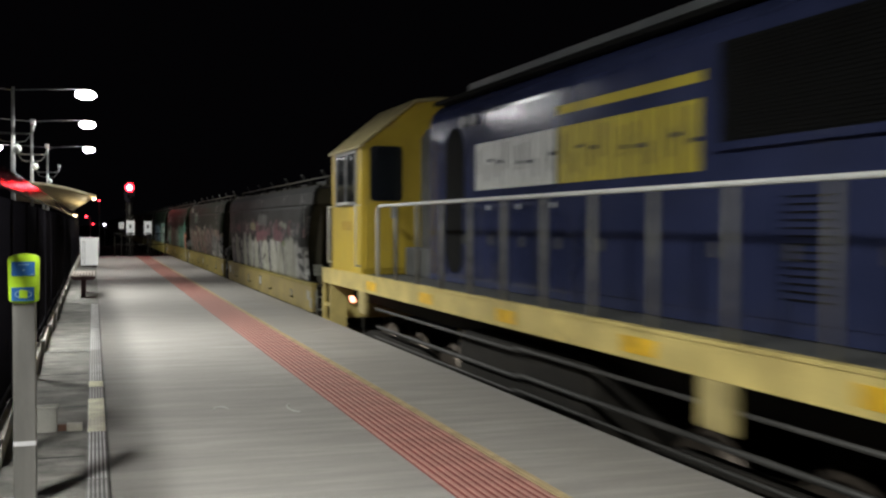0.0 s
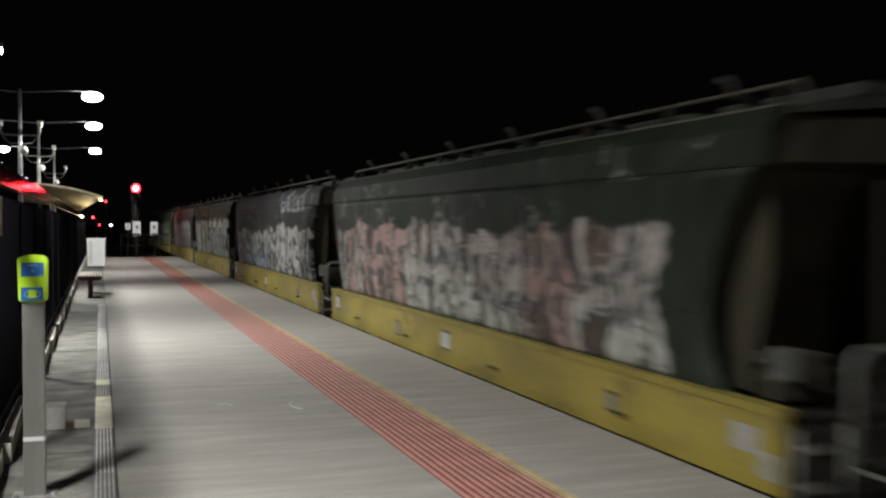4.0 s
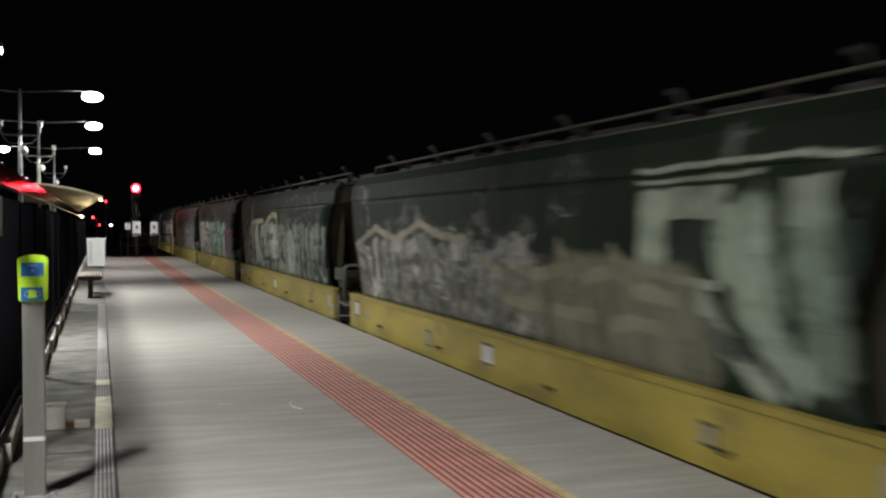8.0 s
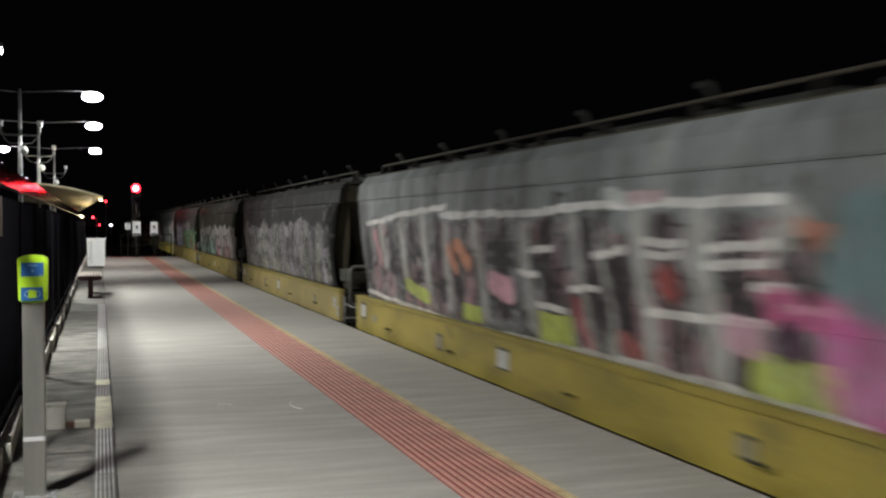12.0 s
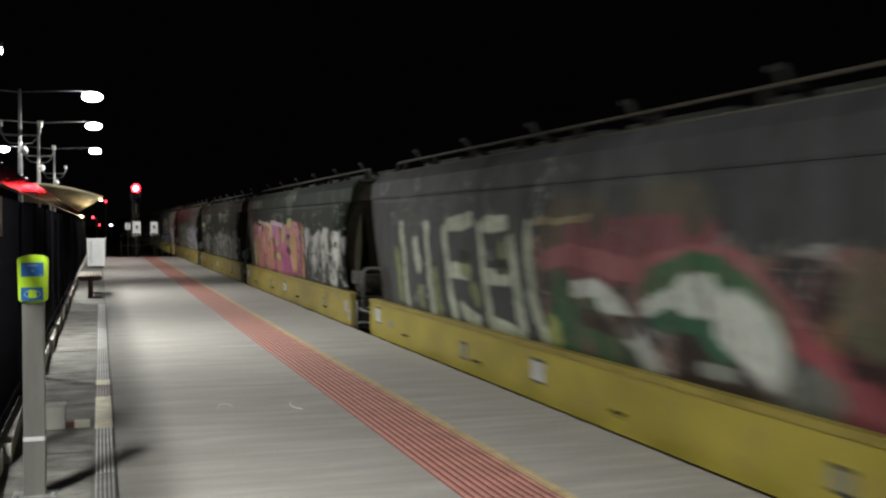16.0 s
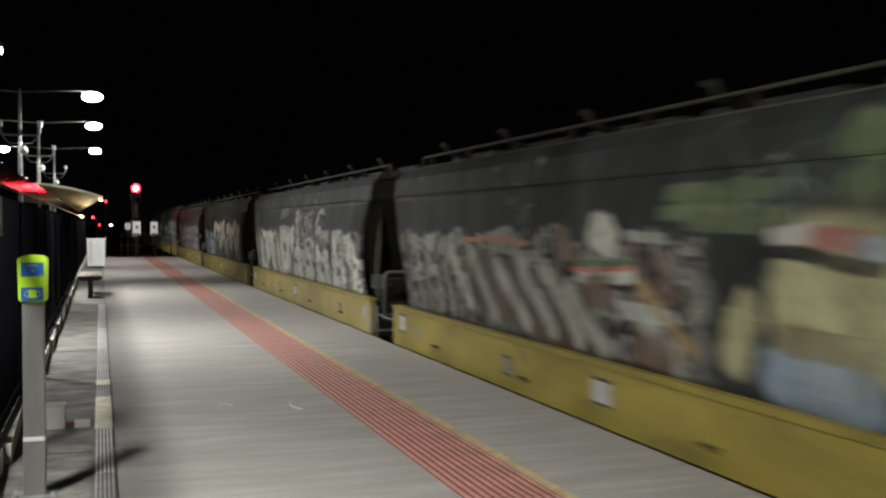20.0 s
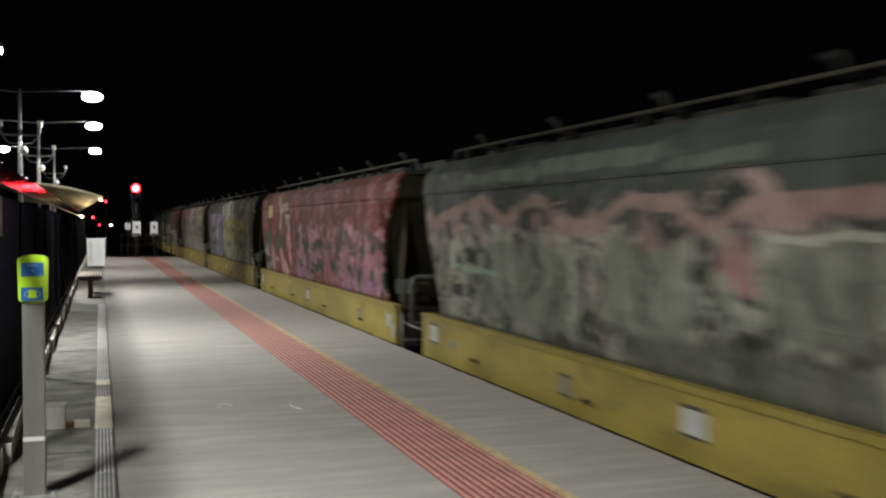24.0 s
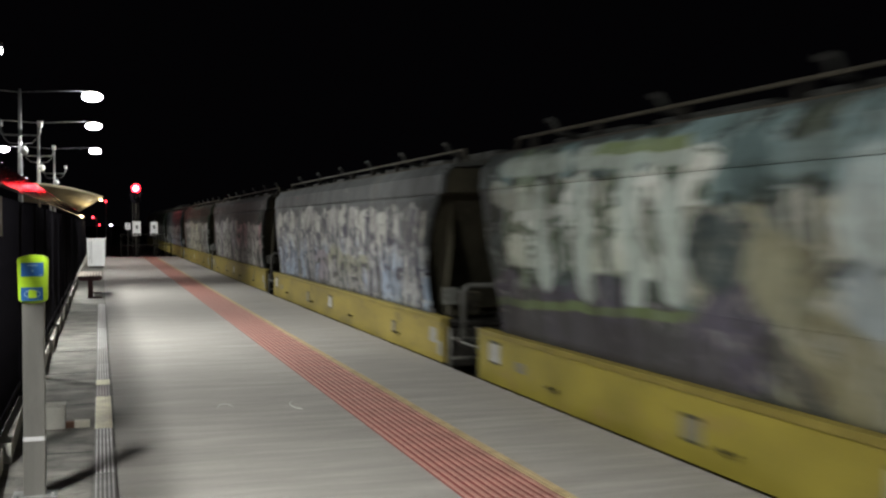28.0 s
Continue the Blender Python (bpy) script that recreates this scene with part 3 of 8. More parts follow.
def wagon_paint(number, base, pieces):
    """The side of one wagon: old paint with rust and streaks, then its sprayed pieces."""
    m = bpy.data.materials.new("wagon_side_paint")
    m.use_nodes = True
    nt = m.node_tree
    nd, ln = nt.nodes, nt.links
    bsdf = nd["Principled BSDF"]
    tc = nd.new("ShaderNodeTexCoord")
    mp = nd.new("ShaderNodeMapping")
    mp.inputs["Location"].default_value = (0, number * 31.7, 0)
    mp.inputs["Scale"].default_value = (1, 1.6, 0.35)
    ln.new(tc.outputs["Object"], mp.inputs[0])
    n1 = nd.new("ShaderNodeTexNoise")
    n1.inputs["Scale"].default_value, n1.inputs["Detail"].default_value = 1.1, 6
    ln.new(mp.outputs[0], n1.inputs["Vector"])
    cr = nd.new("ShaderNodeValToRGB")
    cr.color_ramp.elements[0].position, cr.color_ramp.elements[0].color = 0.3, (*[c * 0.27 for c in base], 1)
    cr.color_ramp.elements[1].position, cr.color_ramp.elements[1].color = 0.66, (*[c * 0.48 for c in base], 1)
    e = cr.color_ramp.elements.new(0.8)
    e.color = (base[0] * 0.60 + 0.008, base[1] * 0.54 + 0.004, base[2] * 0.45, 1)
    ln.new(n1.outputs[0], cr.inputs[0])
    last = cr.outputs[0]
    spots = sprayed_lines(nt, number)
    for i, p in enumerate(pieces):
        if p[0] == "line":
            last = spots(last, *p[1:])
            continue
        g = nd.new("ShaderNodeGroup")
        if isinstance(p[0], str):
            g.node_tree = SHAPE
            ln.new(last, g.inputs["Base"])
            inner, low = (list(p[6:]) + [-1.0, 0.0][len(p) - 6:])[:2]
            for key, v in (("D", p[1]), ("Z", p[2]), ("RD", p[3]), ("RZ", p[4]), ("Inner", inner), ("Floor", low), ("Box", float(p[0] == "box"))):
                g.inputs[key].default_value = v
            g.inputs["Colour"].default_value = (*[x * 1.15 for x in p[5]], 1)
            last = g.outputs[0]
            continue
        g.node_tree = SPRAY
        ln.new(last, g.inputs["Base"])
        d0, d1, z1, a, b, c, line = p[:7]
        scale, z0, sparse, ragged, letters = (list(p[7:]) + [1.1, 1.5, 0.0, 0.5, 1.0][len(p) - 7:])[:5]
        letters = letters if len(p) > 11 else float(scale >= 0.65 and not sparse)
        for key, v in (("A", a), ("B", b), ("C", c), ("Line", line)):
            g.inputs[key].default_value = (*[x * (0.45 if key == "Line" and sum(line) < 1.1 else 1.2) for x in v], 1)
        for key, v in (("D0", d0), ("D1", d1), ("Z0", z0), ("Z1", z1), ("Scale", scale * (1.25 if letters else 1.0)), ("Seed", number * 1.37 + i * 4.1), ("Sparse", sparse), ("Ragged", ragged), ("Letters", letters)):
            g.inputs[key].default_value = v
        last = g.outputs[0]
    gm = nd.new("ShaderNodeMapping")
    gm.inputs["Location"].default_value = (0, number * 17.3, 0)
    gm.inputs["Scale"].default_value = (1, 2.2, 0.8)
    ln.new(tc.outputs["Object"], gm.inputs[0])
    n2 = nd.new("ShaderNodeTexNoise")
    n2.inputs["Scale"].default_value, n2.inputs["Detail"].default_value, n2.inputs["Roughness"].default_value = 2.4, 8, 0.7
    ln.new(gm.outputs[0], n2.inputs["Vector"])
    grime = nd.new("ShaderNodeValToRGB")
    grime.color_ramp.elements[0].position, grime.color_ramp.elements[0].color = 0.34, (0.42, 0.39, 0.35, 1)
    grime.color_ramp.elements[1].position, grime.color_ramp.elements[1].color = 0.60, (1, 1, 1, 1)
    ln.new(n2.outputs[0], grime.inputs[0])
    over = nd.new("ShaderNodeMix")
    over.data_type, over.blend_type = "RGBA", "MULTIPLY"
    over.inputs[0].default_value = 0.8
    ln.new(last, over.inputs[6])
    ln.new(grime.outputs[0], over.inputs[7])
    ln.new(over.outputs[2], bsdf.inputs["Base Color"])
    bsdf.inputs["Roughness"].default_value = 0.66
    bsdf.inputs["Specular IOR Level"].default_value = 0.16
    bp = nd.new("ShaderNodeBump")
    bp.inputs["Strength"].default_value, bp.inputs["Distance"].default_value = 0.3, 0.02
    ln.new(n1.outputs[0], bp.inputs["Height"])
    ln.new(bp.outputs[0], bsdf.inputs["Normal"])
    return m


SETBACK_NEAR = ((1.45, 0.88), (1.6, 1.0), (1.8, 1.08), (2.1, 1.08), (2.4, 1.0), (2.7, 0.85), (2.9, 0.67), (3.03, 0.55))
SETBACK_FAR = ((1.45, 0.70), (1.6, 0.72), (1.8, 0.68), (2.1, 0.54), (2.4, 0.38), (2.7, 0.25), (2.9, 0.14), (3.03, 0.08))
UPPER_NEAR, UPPER_FAR = 0.42, 0.05
SILL_HALF = HALF - 0.19
BULGE = ((1.45, 1.335), (1.75, 1.355), (2.1, 1.375), (2.45, 1.385), (2.75, 1.38), (3.03, 1.36))


def along(table, z):
    """A value from a table of heights and values."""
    for (za, a), (zb, b) in zip(table, table[1:]):
        if za <= z <= zb:
            return a + (b - a) * (z - za) / (zb - za)
    return table[-1][1]


def hopper_side(s):
    """One curved side of the hopper, a shell with a weld seam and its end edges."""
    bm = bmesh.new()
    zs = [1.45, 1.6, 1.75, 1.9, 2.02, 2.1, 2.25, 2.4, 2.55, 2.7, 2.8, 2.9, 2.96, 3.03]
    shells = []
    for inset in (0.0, 0.05):
        rows = []
        for z in zs:
            x = along(BULGE, z) - inset
            near, far = -HALF + along(SETBACK_NEAR, z), HALF - along(SETBACK_FAR, z)
            rows.append([bm.verts.new((s * x, near + (far - near) * k / 12, z)) for k in range(13)])
        shells.append(rows)
        for r, q in zip(rows, rows[1:]):
            for k in range(12):
                f = bm.faces.new((r[k], r[k + 1], q[k + 1], q[k]))
                f.smooth = True
    out, inn = shells
    for k in (0, 12):
        for i in range(len(zs) - 1):
            bm.faces.new((out[i][k], out[i + 1][k], inn[i + 1][k], inn[i][k]))
    for k in range(12):
        for i in (0, -1):
            bm.faces.new((out[i][k], out[i][k + 1], inn[i][k + 1], inn[i][k]))
    bmesh.ops.recalc_face_normals(bm, faces=bm.faces)
    return bm


def upper_panel(s):
    """The straight band above the seam, leaning in to the roof's edge."""
    bm = bmesh.new()
    prism(bm, [(s * 1.365, 3.035), (s * 1.37, 3.06), (s * 1.34, 3.28), (s * 1.22, 3.42), (s * 1.18, 3.40), (s * 1.29, 3.26), (s * 1.31, 3.035)], -HALF + UPPER_NEAR, HALF - UPPER_FAR)
    return bm


def bogie(parent, y):
    b = new("bogie")
    b.parent, b.location = parent, (0, y, 0)
    b.empty_display_size = 0.2
    for s in (-1, 1):
        bm = bmesh.new()
        prism(bm, [(-1.2, 0.42), (-0.95, 0.30), (-0.5, 0.28), (-0.3, 0.18), (0.3, 0.18), (0.5, 0.28), (0.95, 0.30), (1.2, 0.42), (1.15, 0.62), (0.5, 0.66), (0.3, 0.78), (-0.3, 0.78), (-0.5, 0.66), (-1.15, 0.62)], s * 1.0 - 0.06, s * 1.0 + 0.06, "x")
        part("side_frame", bm, DARKMETAL, b)
    for dy in (-0.88, 0.88):
        bm = bmesh.new()
        for s in (-1, 1):
            tube(bm, [(s * 0.74, dy, 0.45), (s * 0.79, dy, 0.45), (s * 0.80, dy, 0.45), (s * 0.87, dy, 0.45)], [0.48, 0.48, 0.45, 0.45], 20)
        tube(bm, [(-0.9, dy, 0.45), (0.9, dy, 0.45)], 0.08, 8)
        part("wheelset", bm, RAILM, b)
    boxed("bolster", (-1.05, 1.05, -0.18, 0.18, 0.55, 0.80), DARKMETAL, b, 0.02)
    return b


def grain_wagon():
    """A bogie hopper wagon with yellow side sills, in its own space: rail level at 0, the platform on its -x side."""
    w = thing("grain_wagon", "bogie grain hopper wagon with a yellow side sill", "freight wagon", group="wagons of the freight train")
    for s in (-1, 1):
        part("hopper_side", hopper_side(s), ENDMETAL, w)
        part("upper_panel", upper_panel(s), ENDMETAL, w)
        bm = bmesh.new()
        x = s * along(BULGE, 2.02)
        prism(bm, [(x + s * 0.004, 2.017), (x + s * 0.004, 2.024), (x - s * 0.004, 2.026), (x - s * 0.004, 2.015)], -HALF + 1.11, HALF - 0.62)
        part("weld_seam", bm, ENDMETAL, w)
        bm = bmesh.new()
        prism(bm, [(s * 1.42, 0.962), (s * 1.42, 1.495), (s * 1.34, 1.495), (s * 1.34, 1.02), (s * 1.30, 1.0), (s * 1.30, 0.962)], -SILL_HALF, SILL_HALF)
        part("side_sill", bm, SILL, w)
        bm = bmesh.new()
        prism(bm, [(s * 1.432, 1.455), (s * 1.432, 1.51), (s * 1.30, 1.51), (s * 1.30, 1.50), (s * 1.424, 1.499), (s * 1.424, 1.455)], -SILL_HALF + 0.01, SILL_HALF - 0.01)
        part("sill_lip", bm, LIP, w)
    # plates on the sill that faces the platform
    for y, z, a, b, lines in ((0.0, 1.25, 0.32, 0.18, True), (HALF - 0.70, 1.29, 0.30, 0.19, True), (HALF - 1.42, 1.22, 0.26, 0.10, False), (-HALF + 0.55, 1.27, 0.28, 0.18, False), (-HALF + 0.29, 1.13, 0.16, 0.17, False), (2.2, 1.20, 0.24, 0.15, True), (-4.4, 1.20, 0.20, 0.12, True)):
        p = boxed("data_plate", (-1.428, -1.42, y - a / 2, y + a / 2, z - b / 2, z + b / 2), PLATE if y in (0.0, HALF - 0.70) else PLATE_GREY if y in (-HALF + 0.55, -HALF + 0.29) else PLATE_DIRTY, w, 0.0, "painted data plate")
        if lines:
            boxed("plate_backing", (-1.424, -1.42, y - a / 2, y + a / 2, z - b / 2 - 0.025, z + b / 2 + 0.03), INK, p)
    for y in (1.7, -1.7, 4.6, -4.6):
        bm = bmesh.new()
        tube(bm, [(-1.42, y - 0.07, 1.14), (-1.47, y - 0.07, 1.14), (-1.47, y + 0.07, 1.14), (-1.42, y + 0.07, 1.14)], 0.011, 6)
        part("tie_ring", bm, DARKMETAL, w)
    for s in (-1, 1):
        # sloped end sheet, bulkhead and the end platform
        bm = bmesh.new()
        top = UPPER_FAR if s > 0 else UPPER_NEAR
        prism(bm, [(s * (HALF - top - 0.09), 3.36), (s * (HALF - top - 0.04), 3.36), (s * (HALF - top - 0.04), 3.06), (s * (HALF - top - 0.26), 3.02), (s * (HALF - 1.75), 1.5), (s * (HALF - 1.85), 1.5), (s * (HALF - top - 0.36), 3.02), (s * (HALF - top - 0.09), 3.08)], -1.30, 1.30, "x")
        part("end_sheet", bm, ENDMETAL, w)
        boxed("headstock", (-1.36, 1.36, s * SILL_HALF - 0.06, s * SILL_HALF + 0.06, 0.92, 1.38), DARKMETAL, w, 0.01)
        boxed("end_platform", (-1.30, 1.30, *sorted((s * (HALF - 1.7), s * (SILL_HALF - 0.06))), 1.40, 1.44), DARKMETAL, w)
        for x in (-1.12, 1.12):
            bm = bmesh.new()
            prism(bm, [(s * (HALF - 1.25), 1.50), (s * (HALF - 0.95), 1.50), (s * (HALF - 0.70), 2.3), (s * (HALF - top - 0.28), 3.0), (s * (HALF - top - 0.60), 3.0), (s * (HALF - 1.25), 2.2)], x - 0.012, x + 0.012, "x")
            bmesh.ops.recalc_face_normals(bm, faces=bm.faces)
            part("end_web", bm, ENDMETAL, w)
        for x in (-0.4, 0.4):
            boxed("end_post", (x - 0.03, x + 0.03, *sorted((s * (HALF - 0.52), s * (HALF - 0.44))), 1.44, 2.95), DARKMETAL, w)
        bm = bmesh.new()
        tube(bm, [(0, s * (SILL_HALF + 0.02), 0.9), (0, s * (HALF + 0.36), 0.9)], 0.09, 8)
        box(bm, -0.14, 0.14, *sorted((s * (HALF + 0.30), s * (HALF + 0.46))), 0.76, 1.04, 0.03)
        part("coupler", bm, DARKMETAL, w)
        bm = bmesh.new()
        tube(bm, [(0.35, s * (HALF + 0.05), 0.95), (0.4, s * (HALF + 0.25), 0.75), (0.35, s * (HALF + 0.45), 0.62)], 0.025, 6)
        part("brake_hose", bm, BLACK, w)
        bogie(w, s * 4.6)
    # handrail hoop and step at the far end
    y = HALF + 0.52
    tubed("handrail", [(-1.36, y, 1.22), (-1.36, y, 1.84), (-1.34, y, 1.90), (-1.29, y, 1.935), (-0.75, y, 1.94), (-0.70, y, 1.90), (-0.68, y, 1.84), (-0.68, y, 1.22)], 0.032, HOOP, w)
    bm = bmesh.new()
    tube(bm, [(-1.40, SILL_HALF - 0.05, 1.28), (-1.40, y, 1.28), (-0.68, y, 1.28)], 0.02, 6)
    part("step_bar", bm, HOOP, w)
    # brake wheel and box at the near end
    bm = bmesh.new()
    ring = [(-1.05 + 0.10 * math.cos(a), -HALF + 0.30, 1.70 + 0.10 * math.sin(a)) for a in (2 * math.pi * k / 14 for k in range(15))]
    tube(bm, ring, 0.016, 6, cap=False)
    for a in (0, math.pi / 2):
        tube(bm, [(-1.05 + 0.10 * math.cos(a + q), -HALF + 0.30, 1.70 + 0.10 * math.sin(a + q)) for q in (0, math.pi)], 0.01, 5)
    tube(bm, [(-1.05, -HALF + 0.30, 1.70), (-1.05, -HALF + 0.5, 1.70)], 0.02, 6)
    part("brake_wheel", bm, DARKMETAL, w)
    boxed("end_board", (-1.36, -1.17, -HALF + 0.34, -HALF + 0.36, 1.66, 1.87), BOARD, w, 0.004, "pale grimy end board")
    boxed("board_bracket", (-1.28, -1.22, -HALF + 0.36, -HALF + 0.75, 1.74, 1.78), ENDMETAL, w)
    boxed("brake_box", (-1.2, -0.8, -HALF + 0.5, -HALF + 0.75, 1.5, 1.8), ENDMETAL, w, 0.01)
    bm = bmesh.new()
    for x in (-1.34, -0.98):
        tube(bm, [(x, -HALF + 0.12, 0.75), (x, -HALF + 0.12, 1.40)], 0.016, 6)
    for z in (0.78, 1.02, 1.26):
        tube(bm, [(-1.34, -HALF + 0.12, z), (-0.98, -HALF + 0.12, z)], 0.014, 6)
    part("step_ladder", bm, PIPE, w)
    # roof, hatches and the running board on its brackets
    bm = bmesh.new()
    prism(bm, [(-1.21, 3.40), (-0.7, 3.49), (0.0, 3.52), (0.7, 3.49), (1.21, 3.40), (1.21, 3.37), (0, 3.46), (-1.21, 3.37)], -HALF + UPPER_NEAR, HALF - UPPER_FAR)
    part("roof", bm, ROOF, w)
    for s in (-1, 1):
        bm = bmesh.new()
        tube(bm, [(s * 1.205, -HALF + UPPER_NEAR, 3.425), (s * 1.205, HALF - UPPER_FAR, 3.425)], 0.014, 6)
        part("roof_bead", bm, WALKM, w)
        bm = bmesh.new()
        tube(bm, [(s * 1.0, -HALF + 0.46, 3.43), (s * 1.0, -HALF + 0.58, 3.60), (s * 1.0, HALF - 0.35, 3.60), (s * 1.0, HALF - 0.22, 3.43)], 0.022, 6)
        part("roof_rail", bm, WALKM, w)
    for k in range(9):
        y = -HALF + 0.75 + k * (2 * HALF - 1.5) / 8
        boxed("rail_bracket", (-1.03, -0.97, y - 0.035, y + 0.035, 3.44, 3.585), DARKMETAL, w)
    for k in range(6):
        y = -HALF + 1.3 + k * (2 * HALF - 2.6) / 5
        h = boxed("hatch", (-0.62, 0.62, y - 0.85, y + 0.85, 3.50, 3.60), ROOF, w, 0.02)
        bm = bmesh.new()
        tube(bm, [(-0.62, y + 0.25, 3.56), (-0.86, y + 0.25, 3.62), (-0.92, y + 0.25, 3.73), (-0.92, y + 0.36, 3.75)], 0.03, 6)
        part("hatch_latch", bm, DARK_LATCH, h)
    return w


# colours of the sprayed pieces
K = (0.02, 0.02, 0.022)
SILVER, PALE, WHITISH, GREY = (0.36, 0.355, 0.35), (0.47, 0.47, 0.44), (0.62, 0.62, 0.60), (0.2, 0.2, 0.2)
MAROON, PINK, ROSE, MINT, TEAL = (0.17, 0.04, 0.06), (0.42, 0.22, 0.21), (0.50, 0.25, 0.29), (0.26, 0.50, 0.42), (0.10, 0.36, 0.30)
BLUEGREY, OLIVE, CREAM, MAUVE, PURPLE = (0.20, 0.29, 0.36), (0.30, 0.30, 0.22), (0.55, 0.52, 0.34), (0.33, 0.28, 0.36), (0.20, 0.10, 0.36)
MAGENTA, ORANGE, LEMON, LEAF, RED, SKY = (0.42, 0.07, 0.26), (0.55, 0.26, 0.09), (0.52, 0.52, 0.12), (0.08, 0.24, 0.12), (0.40, 0.09, 0.09), (0.30, 0.38, 0.52)
G_DARK, G_GREY, N_GREY, B_GREY, BROWN = (0.019, 0.036, 0.018), (0.038, 0.050, 0.034), (0.070, 0.071, 0.072), (0.052, 0.060, 0.067), (0.066, 0.060, 0.051)

# each wagon: old paint, and pieces or shapes as (from, to, top, three colours, outline, size, bottom, sparse, raggedness); metres from the far end and above the rail
COATS = []
COATS.append(((0.055, 0.056, 0.056), ((0.3, 13.2, 2.72, (0.084, 0.045, 0.049), (0.056, 0.056, 0.06), (0.091, 0.038, 0.043), (0.056, 0.056, 0.06), 0.8, 2.35, 0, 0.6, 0), (0.6, 12.9, 2.3, (0.28, 0.276, 0.266), (0.21, 0.206, 0.199), (0.252, 0.248, 0.245), (0.098, 0.098, 0.098), 0.5, 1.5, 0, 0.5, 0.75))))
COATS.append((G_GREY, ((0.4, 13, 2.5, (0.204, 0.12, 0.108), (0.042, 0.036, 0.03), (0.18, 0.168, 0.132), (0.03, 0.024, 0.021), 1, 1.5, 0, 0.6, 0.7), (9.5, 12.9, 2.3, (0.12, 0.12, 0.12), (0.282, 0.282, 0.264), (0.12, 0.12, 0.12), (0.012, 0.012, 0.013), 1.6), (2.7, 4.2, 3.16, (0.216, 0.252, 0.216), (0.017, 0.03, 0.017), (0.18, 0.216, 0.18), (0.017, 0.03, 0.017), 1.4, 2.78, 0, 0.1))))
COATS.append((G_DARK, ((0.5, 9.2, 2.42, (0.24, 0.2, 0.15), (0.1, 0.1, 0.075), (0.13, 0.26, 0.19), (0.06, 0.04, 0.04), 1.2), (8.2, 12.6, 2.62, (0.09, 0.26, 0.19), (0.26, 0.36, 0.28), (0.1, 0.22, 0.16), (0.04, 0.12, 0.09), 0.7), (11.6, 13.2, 2.3, (0.33, 0.13, 0.08), (0.25, 0.09, 0.06), ORANGE, K, 0.5))))
COATS.append((G_DARK, ((1, 8.3, 2.6, BLUEGREY, (0.13, 0.2, 0.25), SILVER, (0.09, 0.12, 0.16), 1.9), (7.7, 8.8, 2.3, OLIVE, BROWN, OLIVE, K, 1.5), (8.6, 12.4, 2.72, MINT, SILVER, PALE, (0.2, 0.24, 0.22), 0.8, 1.5, 0, 0.15))))
COATS.append((G_GREY, ((0.5, 12, 2.65, (0.288, 0.254, 0.242), (0.328, 0.328, 0.311), (0.277, 0.162, 0.156), (0.14, 0.14, 0.14), 1.3),)))
COATS.append((B_GREY, ((0.6, 7.2, 2.5, (0.328, 0.328, 0.311), (0.223, 0.269, 0.349), (0.251, 0.248, 0.246), (0.014, 0.014, 0.015), 1.2), (6.7, 13, 2.6, (0.251, 0.248, 0.246), (0.14, 0.14, 0.14), (0.433, 0.433, 0.422), (0.014, 0.014, 0.015), 1), (8.6, 12, 3.35, (0.223, 0.269, 0.349), (0.433, 0.433, 0.422), (0.251, 0.248, 0.246), (0.014, 0.014, 0.015), 1.1, 2.9))))
COATS.append((G_DARK, ((0.3, 13.3, 2.82, (0.35, 0.301, 0.294), (0.308, 0.266, 0.259), (0.294, 0.154, 0.147), (0.252, 0.248, 0.245), 0.5, 2.52, 0, 0.75), (0.3, 13.3, 2.6, (0.252, 0.252, 0.241), (0.175, 0.178, 0.171), (0.14, 0.147, 0.14), (0.049, 0.063, 0.059), 0.62, 1.5, 0, 0.8, 0.6))))
COATS.append(((0.1, 0.095, 0.105), ((1.5, 7, 2.75, (0.38, 0.3, 0.31), SILVER, PINK, GREY, 1.5), (6.1, 11.8, 2.85, PALE, GREY, SILVER, K, 1.5), (0.1, 1.7, 2.95, (0.36, 0.36, 0.35), (0.1, 0.1, 0.1), SILVER, (0.05, 0.05, 0.05), 2, 1.5, 0, 0.3))))
COATS.append(((0.08, 0.1, 0.06), ((0.5, 6.1, 2.75, (0.27, 0.266, 0.262), (0.247, 0.21, 0.27), (0.352, 0.352, 0.33), (0.15, 0.15, 0.15), 1.4), (5.6, 11.5, 2.85, (0.338, 0.36, 0.247), (0.352, 0.352, 0.33), (0.15, 0.105, 0.135), (0.12, 0.135, 0.075), 1))))
COATS.append((G_DARK, ((0.5, 8.3, 2.45, (0.216, 0.213, 0.21), (0.102, 0.102, 0.09), (0.282, 0.282, 0.264), (0.12, 0.12, 0.12), 1.2), (1.2, 8.1, 2.72, (0.216, 0.213, 0.21), (0.282, 0.282, 0.264), (0.12, 0.12, 0.12), (0.017, 0.03, 0.017), 1.3, 2.2, 0.75))))
COATS.append((G_DARK, ((0.6, 2.2, 2.3, (0.096, 0.096, 0.078), (0.18, 0.18, 0.132), (0.282, 0.282, 0.264), (0.15, 0.102, 0.054), 1.1), (1.8, 12.6, 2.7, (0.192, 0.222, 0.198), (0.12, 0.138, 0.12), (0.15, 0.162, 0.126), (0.03, 0.033, 0.03), 0.8, 1.5, 0, 0.5))))
